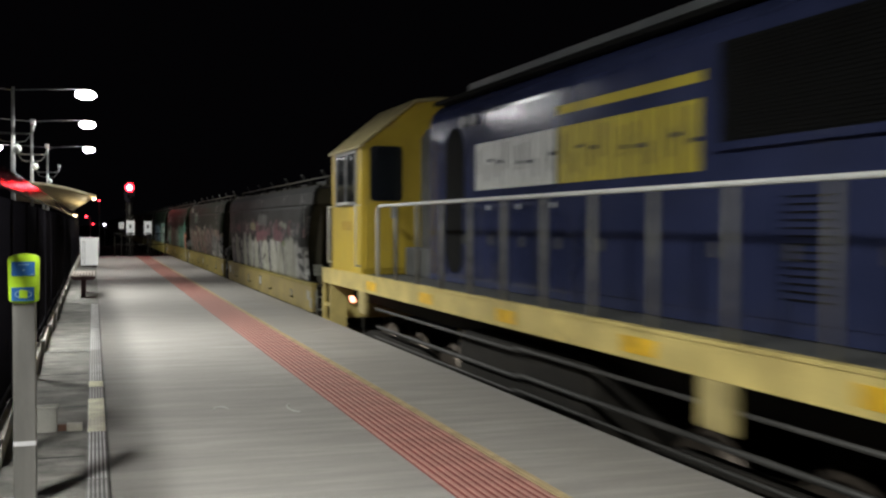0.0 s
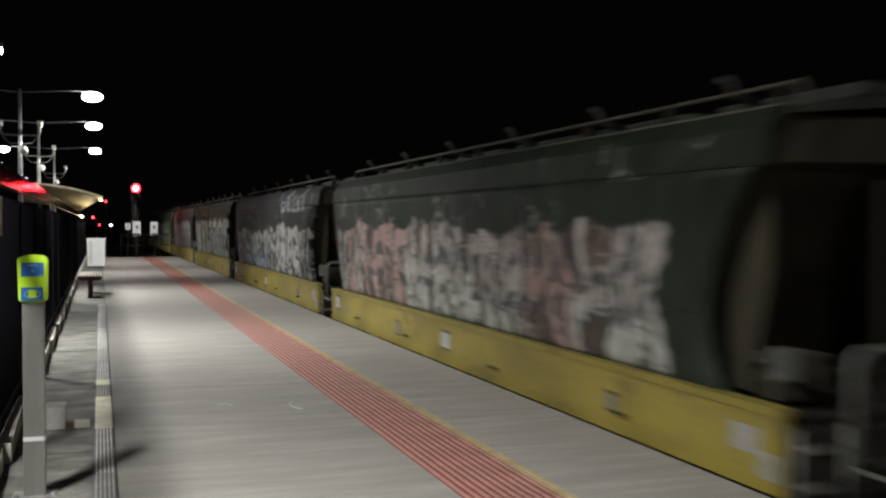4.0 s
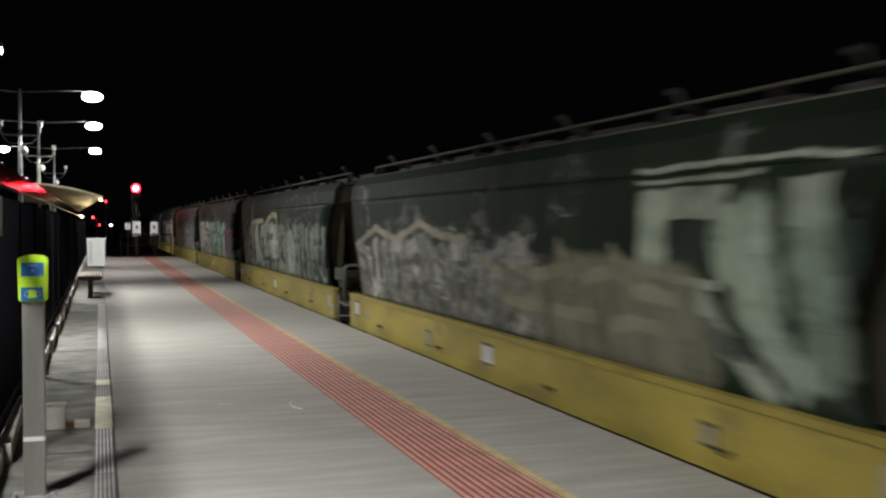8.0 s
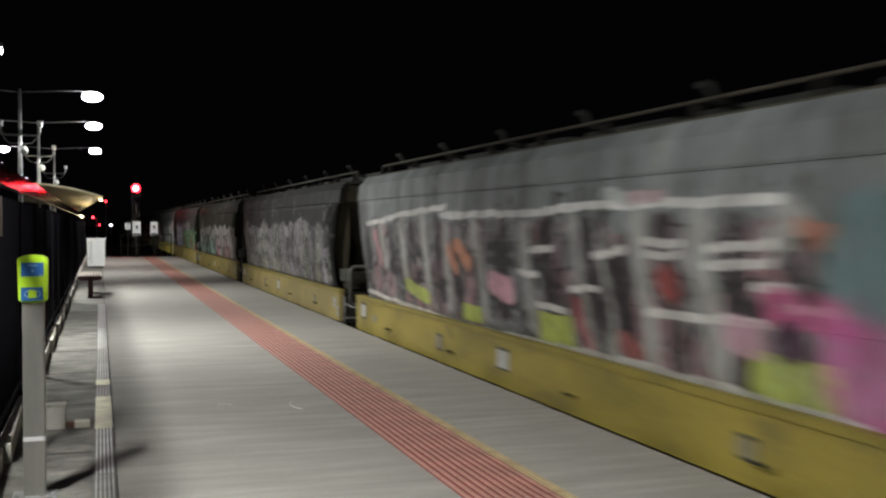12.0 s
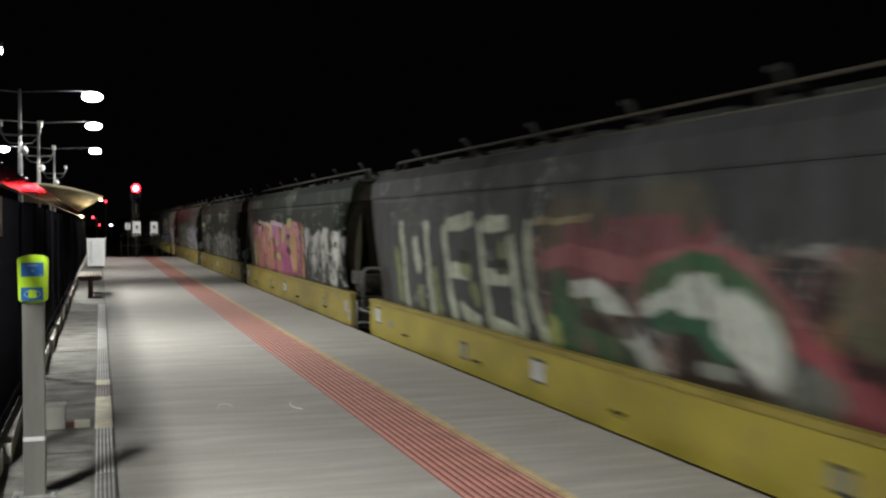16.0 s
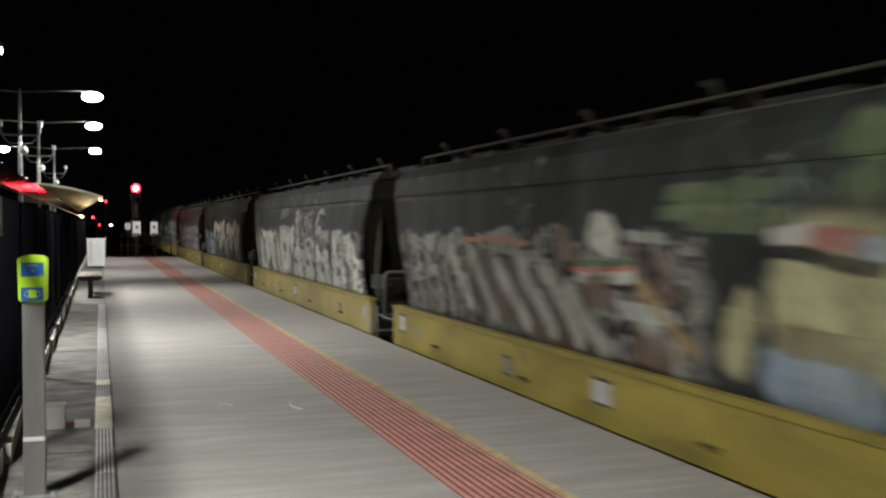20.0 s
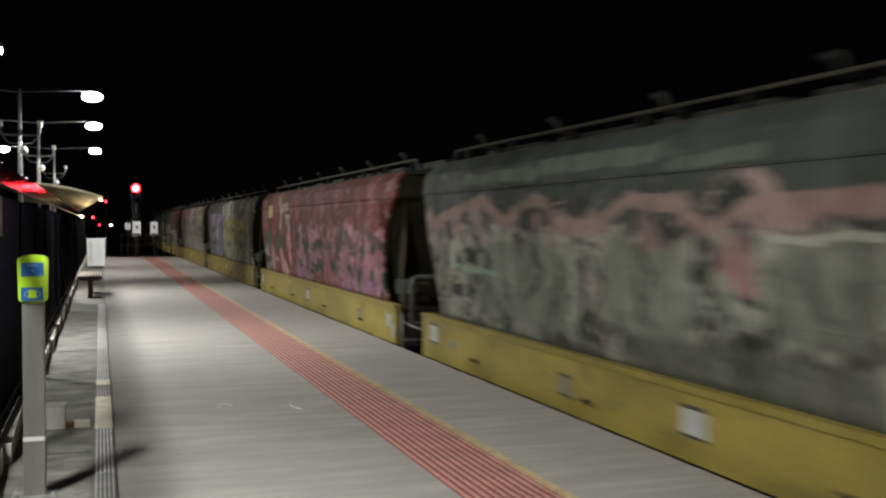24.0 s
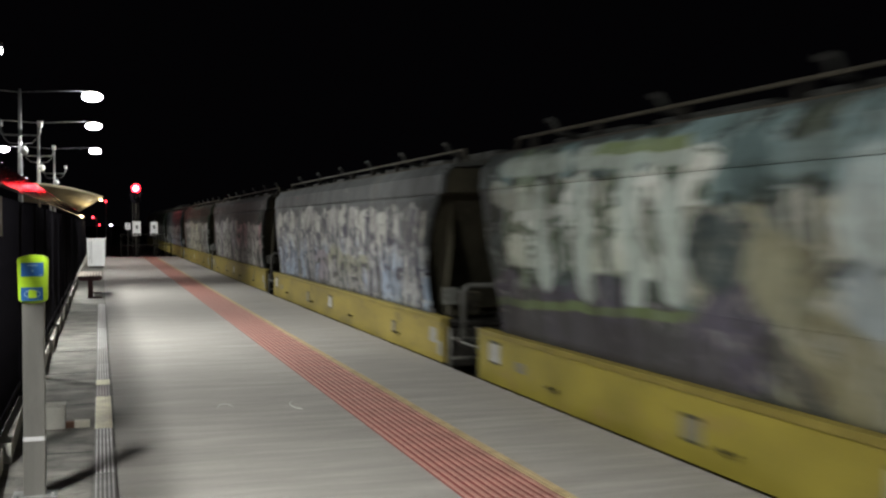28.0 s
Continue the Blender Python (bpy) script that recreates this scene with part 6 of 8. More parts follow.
stroke(20, 0.2, (0.072, 0.093, 0.072), (6.7, 3.25, 7.33, 3.21))
stroke(20, 0.12, (0.078, 0.098, 0.077), (6.85, 2.97, 7.35, 2.97))
stroke(20, 0.1, (0.086, 0.094, 0.073), (1.09, 3.18, 2.67, 3.2))
stroke(20, 0.2, (0.091, 0.098, 0.082), (0.93, 2.66, 1.41, 1.91))

stroke(21, 0.34, (0.21, 0.21, 0.197), (2.68, 2.01, 2.73, 1.82))
stroke(21, 0.3, (0.193, 0.193, 0.184), (3.08, 2.06, 3.16, 1.84))
stroke(21, 0.045, K, (2.74, 1.63, 3.34, 1.63))
stroke(21, 0.12, (0.098, 0.106, 0.094), (1.1, 2.01, 1.64, 1.7))
stroke(21, 0.04, (0.09, 0.121, 0.09), (2.94, 2.99, 3.8, 2.97))
stroke(21, 0.03, (0.089, 0.115, 0.089), (2.82, 2.89, 3.42, 2.85))
stroke(21, 0.03, (0.106, 0.141, 0.106), (3.05, 2.81, 3.76, 2.78))
stroke(21, 0.05, (0.075, 0.103, 0.075), (0.71, 3.2, 1.29, 2.73))
stroke(21, 0.08, (0.049, 0.068, 0.049), (1.71, 3.06, 2.16, 2.95))
stroke(21, 0.1, (0.12, 0.125, 0.111), (3.55, 2.29, 3.82, 2.19))
stroke(21, 0.05, (0.165, 0.188, 0.235), (3.27, 2.54, 3.67, 2.54))
stroke(21, 0.12, (0.059, 0.062, 0.055), (0.72, 2.45, 2.48, 2.44))
stroke(21, 0.06, (0.125, 0.12, 0.106), (0.62, 2.06, 1.71, 2.16))
stroke(21, 0.08, (0.025, 0.025, 0.025), (1.02, 1.74, 2.32, 1.64))

stroke(23, 0.2, (0.246, 0.224, 0.157), (1.42, 2.89, 5.39, 2.84))
stroke(23, 0.2, (0.135, 0.112, 0.234), (2.46, 2.16, 2.68, 1.59))
stroke(23, 0.25, (0.125, 0.104, 0.249), (4.82, 2.23, 5.26, 1.7))
stroke(23, 0.12, (0.244, 0.21, 0.244), (3.51, 2.27, 3.78, 1.6))
stroke(23, 0.4, (0.134, 0.083, 0.09), (9.07, 2.08, 10.5, 2.01))
stroke(23, 0.1, (0.197, 0.085, 0.096), (7.66, 1.86, 7.71, 2.14, 7.94, 2.44, 8.49, 2.65, 9.23, 2.77, 9.98, 2.85, 10.55, 2.83, 10.95, 2.74, 11.22, 2.56, 11.33, 2.45))
stroke(23, 0.09, (0.197, 0.085, 0.096), (11.39, 2.37, 11.6, 2.12, 11.81, 1.83, 12.02, 1.59))
stroke(23, 0.06, (0.167, 0.077, 0.084), (8.22, 2.44, 10.28, 2.67))
stroke(23, 0.14, (0.326, 0.309, 0.293), (8.54, 2.23, 8.75, 1.84))
stroke(23, 0.15, (0.337, 0.32, 0.303), (9.86, 2.36, 9.56, 1.79))
stroke(23, 0.2, (0.361, 0.343, 0.325), (10.22, 2.34, 10.58, 1.89))
stroke(23, 0.2, (0.361, 0.343, 0.33), (11, 2.22, 11.3, 1.86))
stroke(23, 0.06, K, (9.11, 2.37, 9.19, 1.71), (10.64, 2.33, 10.95, 1.75))
stroke(23, 0.2, (0.196, 0.171, 0.16), (6.94, 2.13, 7.13, 1.83))
stroke(23, 0.07, (0.141, 0.136, 0.087), (11.94, 2.37, 12.2, 2.41))
stroke(23, 0.06, (0.141, 0.136, 0.087), (12.01, 2.28, 12.48, 2.32))
stroke(23, 0.07, (0.122, 0.117, 0.076), (11.9, 2.17, 12.38, 2.17))
stroke(23, 0.05, (0.156, 0.15, 0.102), (12.08, 2.08, 12.27, 1.97))
stroke(23, 0.09, (0.258, 0.169, 0.067), (12.2, 1.9, 12.34, 1.55))
stroke(23, 0.12, (0.077, 0.089, 0.07), (8.59, 3.1, 10.88, 3.09))
stroke(23, 0.12, (0.072, 0.083, 0.065), (11.69, 2.89, 12.73, 3.04))

stroke(24, 0.35, (0.105, 0.078, 0.064), (3.63, 2.05, 6.14, 1.78))
stroke(24, 0.1, (0.339, 0.339, 0.305), (2.71, 2.34, 3.33, 1.77), (3.45, 2.32, 4.11, 1.68), (4.24, 2.22, 5.05, 1.66), (4.79, 2.38, 5.65, 1.67), (5.52, 2.24, 6.28, 1.64), (6.06, 2.07, 6.75, 1.6), (7.38, 1.96, 7.99, 1.61))
stroke(24, 0.18, (0.479, 0.479, 0.427), (6.67, 2.59, 6.85, 2.55))
stroke(24, 0.02, (0.073, 0.134, 0.066), (6.22, 2.32, 7.32, 2.34))
stroke(24, 0.025, (0.435, 0.153, 0.11), (6.17, 2.25, 7.34, 2.29))
stroke(24, 0.05, (0.445, 0.445, 0.4), (6.32, 2.19, 7.32, 2.22))
stroke(24, 0.07, (0.384, 0.398, 0.361), (7.08, 1.97, 7.92, 1.95))
stroke(24, 0.15, (0.136, 0.089, 0.071), (6.59, 2.1, 6.81, 2.08))
stroke(24, 0.14, (0.129, 0.084, 0.067), (7.64, 1.7, 7.76, 1.65))
stroke(24, 0.05, (0.32, 0.222, 0.097), (7.46, 2.18, 8.18, 1.74))
stroke(24, 0.025, (0.368, 0.175, 0.107), (3.18, 2.49, 5.09, 2.48))
stroke(24, 0.04, (0.322, 0.322, 0.294), (7.22, 2.55, 7.76, 2.55))
stroke(24, 0.06, (0.131, 0.147, 0.087), (7.83, 2.89, 8.42, 2.89))
stroke(24, 0.06, (0.112, 0.127, 0.076), (8.04, 2.8, 8.89, 2.81))
stroke(24, 0.06, (0.138, 0.154, 0.093), (7.76, 2.74, 8.66, 2.71))
stroke(24, 0.06, (0.119, 0.134, 0.081), (8.54, 2.9, 9.2, 2.89))
stroke(24, 0.06, (0.125, 0.14, 0.082), (8.78, 2.74, 9.3, 2.72))
stroke(24, 0.06, (0.107, 0.121, 0.072), (8.17, 2.66, 9.2, 2.65))
stroke(24, 0.14, (0.138, 0.16, 0.093), (9.98, 3.19, 10.08, 3.17))
stroke(24, 0.08, (0.119, 0.139, 0.082), (9.83, 3.12, 10.16, 3.07))
stroke(24, 0.12, (0.119, 0.139, 0.082), (9.94, 2.9, 10.07, 2.89))
stroke(24, 0.55, (0.396, 0.376, 0.221), (9.67, 2.19, 9.94, 2.2))
stroke(24, 0.16, (0.338, 0.32, 0.198), (8.77, 2.01, 8.73, 1.83))
stroke(24, 0.2, (0.36, 0.342, 0.201), (8.83, 2.05, 8.73, 1.81))
stroke(24, 0.2, (0.243, 0.3, 0.37), (9.19, 1.7, 10.02, 1.64))
stroke(24, 0.045, K, (8.66, 2.15, 8.84, 2.38, 9.2, 2.5, 9.67, 2.43, 10.17, 2.4))
stroke(24, 0.06, (0.42, 0.391, 0.363), (9.2, 2.59, 9.59, 2.58))
stroke(24, 0.07, (0.324, 0.128, 0.12), (9.59, 2.56, 10, 2.56))
stroke(24, 0.07, (0.318, 0.36, 0.459), (10.01, 2.53, 10.17, 2.51))
stroke(24, 0.1, (0.181, 0.152, 0.092), (9.31, 1.94, 9.77, 1.93))

stroke(25, 0.25, (0.037, 0.04, 0.04), (1.84, 2.8, 4.4, 2.69))
stroke(25, 0.2, (0.121, 0.126, 0.119), (0.7, 2.83, 1.03, 2.07))
stroke(25, 0.33, (0.374, 0.374, 0.329), (1.58, 2.02, 1.64, 1.87))
stroke(25, 0.28, (0.374, 0.374, 0.329), (2.45, 2.14, 2.5, 1.93), (3.37, 2.19, 3.46, 1.99))
stroke(25, 0.24, (0.351, 0.351, 0.316), (4.15, 2.14, 4.2, 1.87))
stroke(25, 0.08, (0.39, 0.405, 0.372), (4.6, 2.56, 5.76, 2.54))
stroke(25, 0.22, (0.374, 0.374, 0.329), (4.74, 2.28, 4.8, 1.86))
stroke(25, 0.3, (0.341, 0.35, 0.315), (5.53, 2.04, 5.58, 1.89))
stroke(25, 0.15, (0.33, 0.339, 0.313), (4.91, 2.33, 5.18, 2.3))
stroke(25, 0.06, K, (1.98, 2.25, 2.12, 1.73), (2.88, 2.32, 3, 1.78), (3.81, 2.36, 3.93, 1.72))
stroke(25, 0.08, (0.05, 0.05, 0.048), (5.06, 2.17, 5.3, 2.08))
stroke(25, 0.06, K, (4.41, 2.35, 4.54, 1.73))
stroke(25, 0.1, (0.163, 0.169, 0.163), (4.77, 2.89, 5.67, 2.95))

stroke(26, 0.08, (0.369, 0.36, 0.292), (5.2, 2.54, 5.99, 1.82, 7.09, 2.77, 7.75, 1.75, 8.68, 2.69, 9.24, 1.82, 10.02, 2.63, 10.5, 1.88, 11.09, 2.51, 11.22, 1.65))

stroke(29, 0.4, (0.168, 0.18, 0.141), (2.6, 2.09, 4.29, 2.05))
stroke(29, 0.4, (0.176, 0.188, 0.148), (5.63, 2.16, 6.4, 2.07))
stroke(29, 0.35, (0.168, 0.174, 0.14), (8.03, 2.28, 8.44, 2.25))
stroke(29, 0.3, (0.086, 0.09, 0.075), (5.88, 1.5, 8.49, 1.56))
stroke(29, 0.06, (0.308, 0.21, 0.185), (0.2, 2.61, 1.35, 2.82, 2.27, 2.92, 2.95, 2.69, 3.78, 2.93, 4.61, 2.62, 5.14, 2.58, 5.78, 2.87, 6.46, 2.78, 7.05, 2.63, 7.56, 2.81, 8.71, 2.76))
stroke(29, 0.16, (0.291, 0.16, 0.15), (7.26, 2.44, 7.43, 2.32))
stroke(29, 0.09, (0.276, 0.178, 0.162), (7.61, 2.74, 8.71, 2.79))
stroke(29, 0.025, (0.409, 0.409, 0.345), (7.56, 2.56, 8.72, 2.57))
stroke(29, 0.05, (0.189, 0.132, 0.118), (1.35, 2.68, 1.67, 2.43))
stroke(29, 0.06, (0.189, 0.132, 0.118), (4.11, 2.76, 4.31, 2.47))
stroke(29, 0.07, (0.222, 0.153, 0.138), (6, 2.71, 6.2, 2.5))
stroke(29, 0.035, (0.047, 0.053, 0.045), (2.04, 2.53, 2.56, 2.25, 2.04, 1.89), (3.61, 2.5, 4.05, 2.22, 3.56, 1.89), (5.06, 2.37, 5.4, 2.13, 4.98, 1.83), (5.93, 2.5, 6.23, 2.27, 5.93, 1.91), (6.83, 2.36, 7.17, 2.08, 6.95, 1.79), (8.01, 2.35, 8.26, 2.08), (7.66, 2.09, 7.83, 1.77), (8.45, 2.3, 8.56, 1.96), (4.42, 2.15, 4.26, 1.82), (2.83, 1.84, 3.13, 1.64), (5.64, 1.78, 5.93, 1.6), (7.27, 2, 7.4, 1.66))
stroke(29, 0.04, (0.284, 0.3, 0.232), (3.08, 2.54, 3.28, 2.01), (4.7, 2.48, 4.8, 2.01), (6.53, 2.51, 6.57, 2), (1.67, 2.43, 1.77, 1.92), (4.11, 2.39, 4.19, 1.98), (5.63, 2.42, 5.69, 2), (7.57, 2.42, 7.63, 2.03), (8.25, 2.46, 8.3, 2.14))
stroke(29, 0.07, (0.136, 0.158, 0.136), (4, 3.2, 6.2, 3.2))
stroke(29, 0.06, (0.157, 0.18, 0.151), (1.67, 3.16, 3.78, 3.16))
stroke(29, 0.05, (0.123, 0.143, 0.123), (6.46, 3.09, 7.56, 3.12))
stroke(29, 0.06, (0.032, 0.039, 0.034), (0.47, 2.35, 0.66, 1.7))
stroke(29, 0.03, (0.256, 0.337, 0.256), (1.35, 2.16, 2.82, 2.12))

stroke(30, 0.1, (0.302, 0.162, 0.162), (0.3, 2.9, 0.41, 2.41))
stroke(30, 0.08, (0.217, 0.2, 0.164), (0.58, 3.18, 0.71, 2.72))
patch(30, 1.58, 2.98, 0.31, 0.15, (0.394, 0.371, 0.163))
stroke(30, 0.13, (0.345, 0.277, 0.207), (2.9, 3.28, 3.07, 3.08, 3.19, 2.83, 3.11, 2.61))
stroke(30, 0.18, (0.137, 0.112, 0.057), (3.4, 3.2, 3.47, 2.57))
stroke(30, 0.12, (0.054, 0.06, 0.038), (3.64, 3.15, 3.62, 2.74))
stroke(30, 0.1, (0.346, 0.278, 0.221), (3.17, 3.02, 3.98, 3.06))
stroke(30, 0.08, (0.068, 0.055, 0.044), (4.12, 3.29, 4.45, 3.16))
stroke(30, 0.04, (0.411, 0.336, 0.311), (3.87, 2.84, 4.29, 2.81))
stroke(30, 0.09, (0.327, 0.262, 0.24), (4.01, 2.76, 4.46, 2.52))
stroke(30, 0.2, (0.438, 0.212, 0.231), (4.3, 2.3, 4.39, 2.28))
stroke(30, 0.15, (0.435, 0.191, 0.215), (4.37, 1.93, 4.43, 1.91))
stroke(30, 0.16, (0.045, 0.078, 0.049), (0.84, 2.34, 1.66, 2.37))
stroke(30, 0.17, (0.037, 0.062, 0.039), (2.83, 2.2, 3.07, 2.28, 3.66, 2.24))
stroke(30, 0.13, (0.036, 0.057, 0.038), (2.6, 2.01, 2.59, 1.96))
stroke(30, 0.24, (0.383, 0.208, 0.24), (1.92, 1.96, 2, 1.73))
stroke(30, 0.07, (0.227, 0.177, 0.264), (1.91, 2.11, 1.96, 1.61))
stroke(30, 0.19, (0.418, 0.232, 0.246), (3.23, 1.95, 3.41, 1.72, 3.86, 1.6))
stroke(30, 0.12, (0.06, 0.03, 0.027), (3.68, 2.09, 4.1, 1.77))
stroke(30, 0.05, (0.266, 0.247, 0.226), (0.41, 2.03, 1.13, 1.98))
stroke(30, 0.07, (0.214, 0.195, 0.182), (0.71, 1.77, 1.56, 1.71))
stroke(30, 0.1, (0.032, 0.024, 0.022), (0.28, 1.81, 1.35, 1.78))
stroke(30, 0.05, (0.281, 0.208, 0.193), (2.4, 1.84, 2.72, 1.83))

stroke(32, 0.03, (0.165, 0.071, 0.059), (10.35, 2.33, 12.53, 2.42))
stroke(32, 0.02, (0.269, 0.261, 0.2), (10.52, 2.24, 12.3, 2.28))
stroke(32, 0.12, (0.225, 0.232, 0.095), (10.65, 3.19, 12.29, 3.14))
stroke(32, 0.1, (0.243, 0.251, 0.102), (10.51, 3.01, 12.42, 2.96))
stroke(32, 0.09, (0.208, 0.215, 0.089), (10.51, 2.83, 12.39, 2.77))
stroke(32, 0.06, (0.162, 0.168, 0.077), (10.43, 2.67, 12.23, 2.62))
stroke(32, 0.05, (0.134, 0.14, 0.069), (10.9, 3.31, 12.22, 3.27))
stroke(32, 0.08, (0.216, 0.216, 0.178), (2.02, 2.33, 3.82, 1.48), (4.36, 2.24, 6.18, 1.53), (6.19, 2.16, 7.65, 1.53), (7.98, 2.17, 8.86, 1.54), (9.13, 2.12, 10.09, 1.56), (10.52, 2.06, 11.28, 1.57), (11.28, 2.06, 11.94, 1.6))
stroke(32, 0.12, (0.187, 0.237, 0.187), (0.29, 2.83, 1.24, 2.5))
stroke(32, 0.1, (0.163, 0.108, 0.151), (8.04, 1.77, 8.23, 1.59))
stroke(32, 0.08, (0.269, 0.166, 0.097), (11.94, 1.93, 12.24, 1.64))

stroke(33, 0.09, (0.36, 0.355, 0.304), (1.66, 1.61, 1.44, 2.26, 2.48, 2.52, 3.03, 2.3, 2.85, 1.7), (3.55, 2.42, 3.87, 1.69))
stroke(33, 0.1, (0.383, 0.374, 0.321), (4.2, 2.42, 5.15, 2.59, 5.64, 2.37, 6.53, 2.12))
stroke(33, 0.08, (0.36, 0.355, 0.304), (5.02, 2.17, 5.28, 1.63), (5.99, 2.21, 6.21, 1.63))
stroke(33, 0.035, (0.424, 0.424, 0.376), (6.41, 2.22, 7.67, 2.25, 9.76, 2.31, 10.92, 2.26))
stroke(33, 0.09, (0.304, 0.296, 0.265), (6.51, 2.07, 6.81, 1.59))
stroke(33, 0.15, (0.373, 0.364, 0.328), (7.73, 2.03, 7.93, 1.67))
stroke(33, 0.16, (0.385, 0.376, 0.34), (8.77, 2.04, 8.88, 1.74))
stroke(33, 0.08, (0.293, 0.285, 0.255), (6.71, 1.96, 7.03, 1.57))
stroke(33, 0.07, (0.363, 0.363, 0.337), (9.47, 2.14, 10.31, 2.16))
stroke(33, 0.14, (0.351, 0.351, 0.316), (9.79, 2.05, 9.85, 1.8))
stroke(33, 0.25, (0.381, 0.381, 0.349), (10.49, 1.95, 10.55, 1.77))
stroke(33, 0.15, (0.339, 0.339, 0.305), (10.83, 1.99, 10.88, 1.83))
stroke(33, 0.12, (0.315, 0.184, 0.076), (3.29, 2.05, 3.32, 2.03))
stroke(33, 0.02, (0.348, 0.348, 0.29), (6.81, 1.59, 10.93, 1.55))
stroke(33, 0.2, (0.041, 0.04, 0.037), (7.25, 1.81, 7.3, 1.71))
stroke(33, 0.2, (0.033, 0.033, 0.031), (8.4, 1.85, 8.44, 1.74))
stroke(33, 0.05, (0.161, 0.161, 0.15), (3.87, 2.02, 4.47, 1.61))

stroke(34, 0.35, (0.072, 0.068, 0.075), (1.2, 1.58, 4.73, 1.49))
stroke(34, 0.25, (0.096, 0.137, 0.142), (5.17, 3.06, 5.29, 3.08))
stroke(34, 0.25, (0.038, 0.054, 0.06), (4.76, 2.49, 4.96, 2.42))
stroke(34, 0.3, (0.248, 0.24, 0.164), (5.55, 2.34, 5.73, 2.29))
stroke(34, 0.35, (0.427, 0.479, 0.479), (6.47, 2.78, 6.51, 2.73))
stroke(34, 0.3, (0.216, 0.196, 0.116), (6.08, 1.87, 6.34, 1.78))
stroke(34, 0.14, (0.05, 0.048, 0.05), (5.53, 1.84, 5.86, 1.64))
stroke(34, 0.2, (0.31, 0.353, 0.38), (6.4, 2.24, 6.49, 2.2))
stroke(34, 0.12, (0.354, 0.377, 0.333), (0.53, 3.01, 1.53, 2.82))
stroke(34, 0.18, (0.424, 0.476, 0.45), (1.78, 2.92, 1.94, 2.19), (2.69, 2.92, 2.82, 2.15), (3.53, 2.98, 3.75, 2.15), (4.22, 2.82, 4.36, 2.22))
stroke(34, 0.1, (0.338, 0.383, 0.355), (0.74, 3.23, 2.36, 3.23))
stroke(34, 0.11, (0.373, 0.421, 0.392), (2.62, 3.24, 4.45, 3.21))
stroke(34, 0.05, (0.167, 0.211, 0.092), (2.97, 3.29, 4.44, 3.27))
stroke(34, 0.04, (0.146, 0.187, 0.088), (0.66, 1.84, 4.58, 1.98))
stroke(34, 0.05, (0.077, 0.1, 0.1), (2.28, 2.96, 2.41, 2.08))
stroke(34, 0.05, (0.076, 0.1, 0.096), (3.18, 2.93, 3.28, 2.09))
stroke(34, 0.05, (0.487, 0.514, 0.487), (1.16, 2.72, 2.44, 2.78))
stroke(34, 0.12, (0.153, 0.198, 0.198), (5.67, 3.04, 6.14, 3.11))


BASE_WORDS = {G_DARK: "dark green", G_GREY: "grey-green", N_GREY: "weathered grey", B_GREY: "blue-grey", BROWN: "brown-grey"}


def near_word(c):
    """An everyday word for a paint."""
    words = {"silver": SILVER, "pale": PALE, "white": WHITISH, "grey": GREY, "maroon": MAROON, "pink": PINK, "rose": ROSE, "mint": MINT, "teal": TEAL, "blue-grey": BLUEGREY, "olive": OLIVE, "cream": CREAM,
             "mauve": MAUVE, "purple": PURPLE, "magenta": MAGENTA, "orange": ORANGE, "yellow": LEMON, "green": LEAF, "red": RED, "pale blue": SKY, "black": K}
    return min(words, key=lambda k: sum((a - b) ** 2 for a, b in zip(words[k], c)))


first_wagon = grain_wagon()
wagons = []
fleet = [first_wagon] + [copy_thing(first_wagon, Matrix()) for _ in COATS[1:]]
SILLS = {0: SILL_PALE, 1: SILL, 12: SILL_CLEAN, 13: SILL_CLEAN, 15: SILL_PALE, 18: SILL_CLEAN, 19: SILL_CLEAN, 25: SILL_PALE, 34: SILL_CLEAN}
for i, (base, pieces) in enumerate(COATS):
    w = fleet[i]
    tags = ((0.5, 13, 3.35, (0.10, 0.105, 0.10), (0.11, 0.11, 0.11), (0.12, 0.125, 0.12), (0.11, 0.11, 0.11), 1.0, 2.6, 1.0, 0.2), (0.4, 13.2, 2.6, (0.16, 0.16, 0.15), GREY, GREY, GREY, 1.0, 1.5, 1.0, 0.2))
    paint = wagon_paint(i + 1, base, tags + pieces + tuple(STROKES.get(i, ())))
    for o in w.children:
        kind = o.name.split(".")[0]
        if kind in ("hopper_side", "upper_panel", "weld_seam"):
            o.data = o.data.copy()
            o.data.materials.clear()
            o.data.materials.append(paint)
        elif kind == "side_sill" and i in SILLS:
            o.data = o.data.copy()
            o.data.materials.clear()
            o.data.materials.append(SILLS[i])
    coat = BASE_WORDS.get(base, "painted")
    sprayed = [q for q in pieces if not isinstance(q[0], str)]
    hues = [near_word(sprayed[-1][3]), near_word(sprayed[0][4])]
    tagged(w, "%s grain hopper wagon, %s graffiti, yellow sill" % (coat, " and ".join(dict.fromkeys(hues))))
    wagons.append(w)

# ---- the locomotive, in its own space: the deck's far end at y 0, rail level at z 0 ----


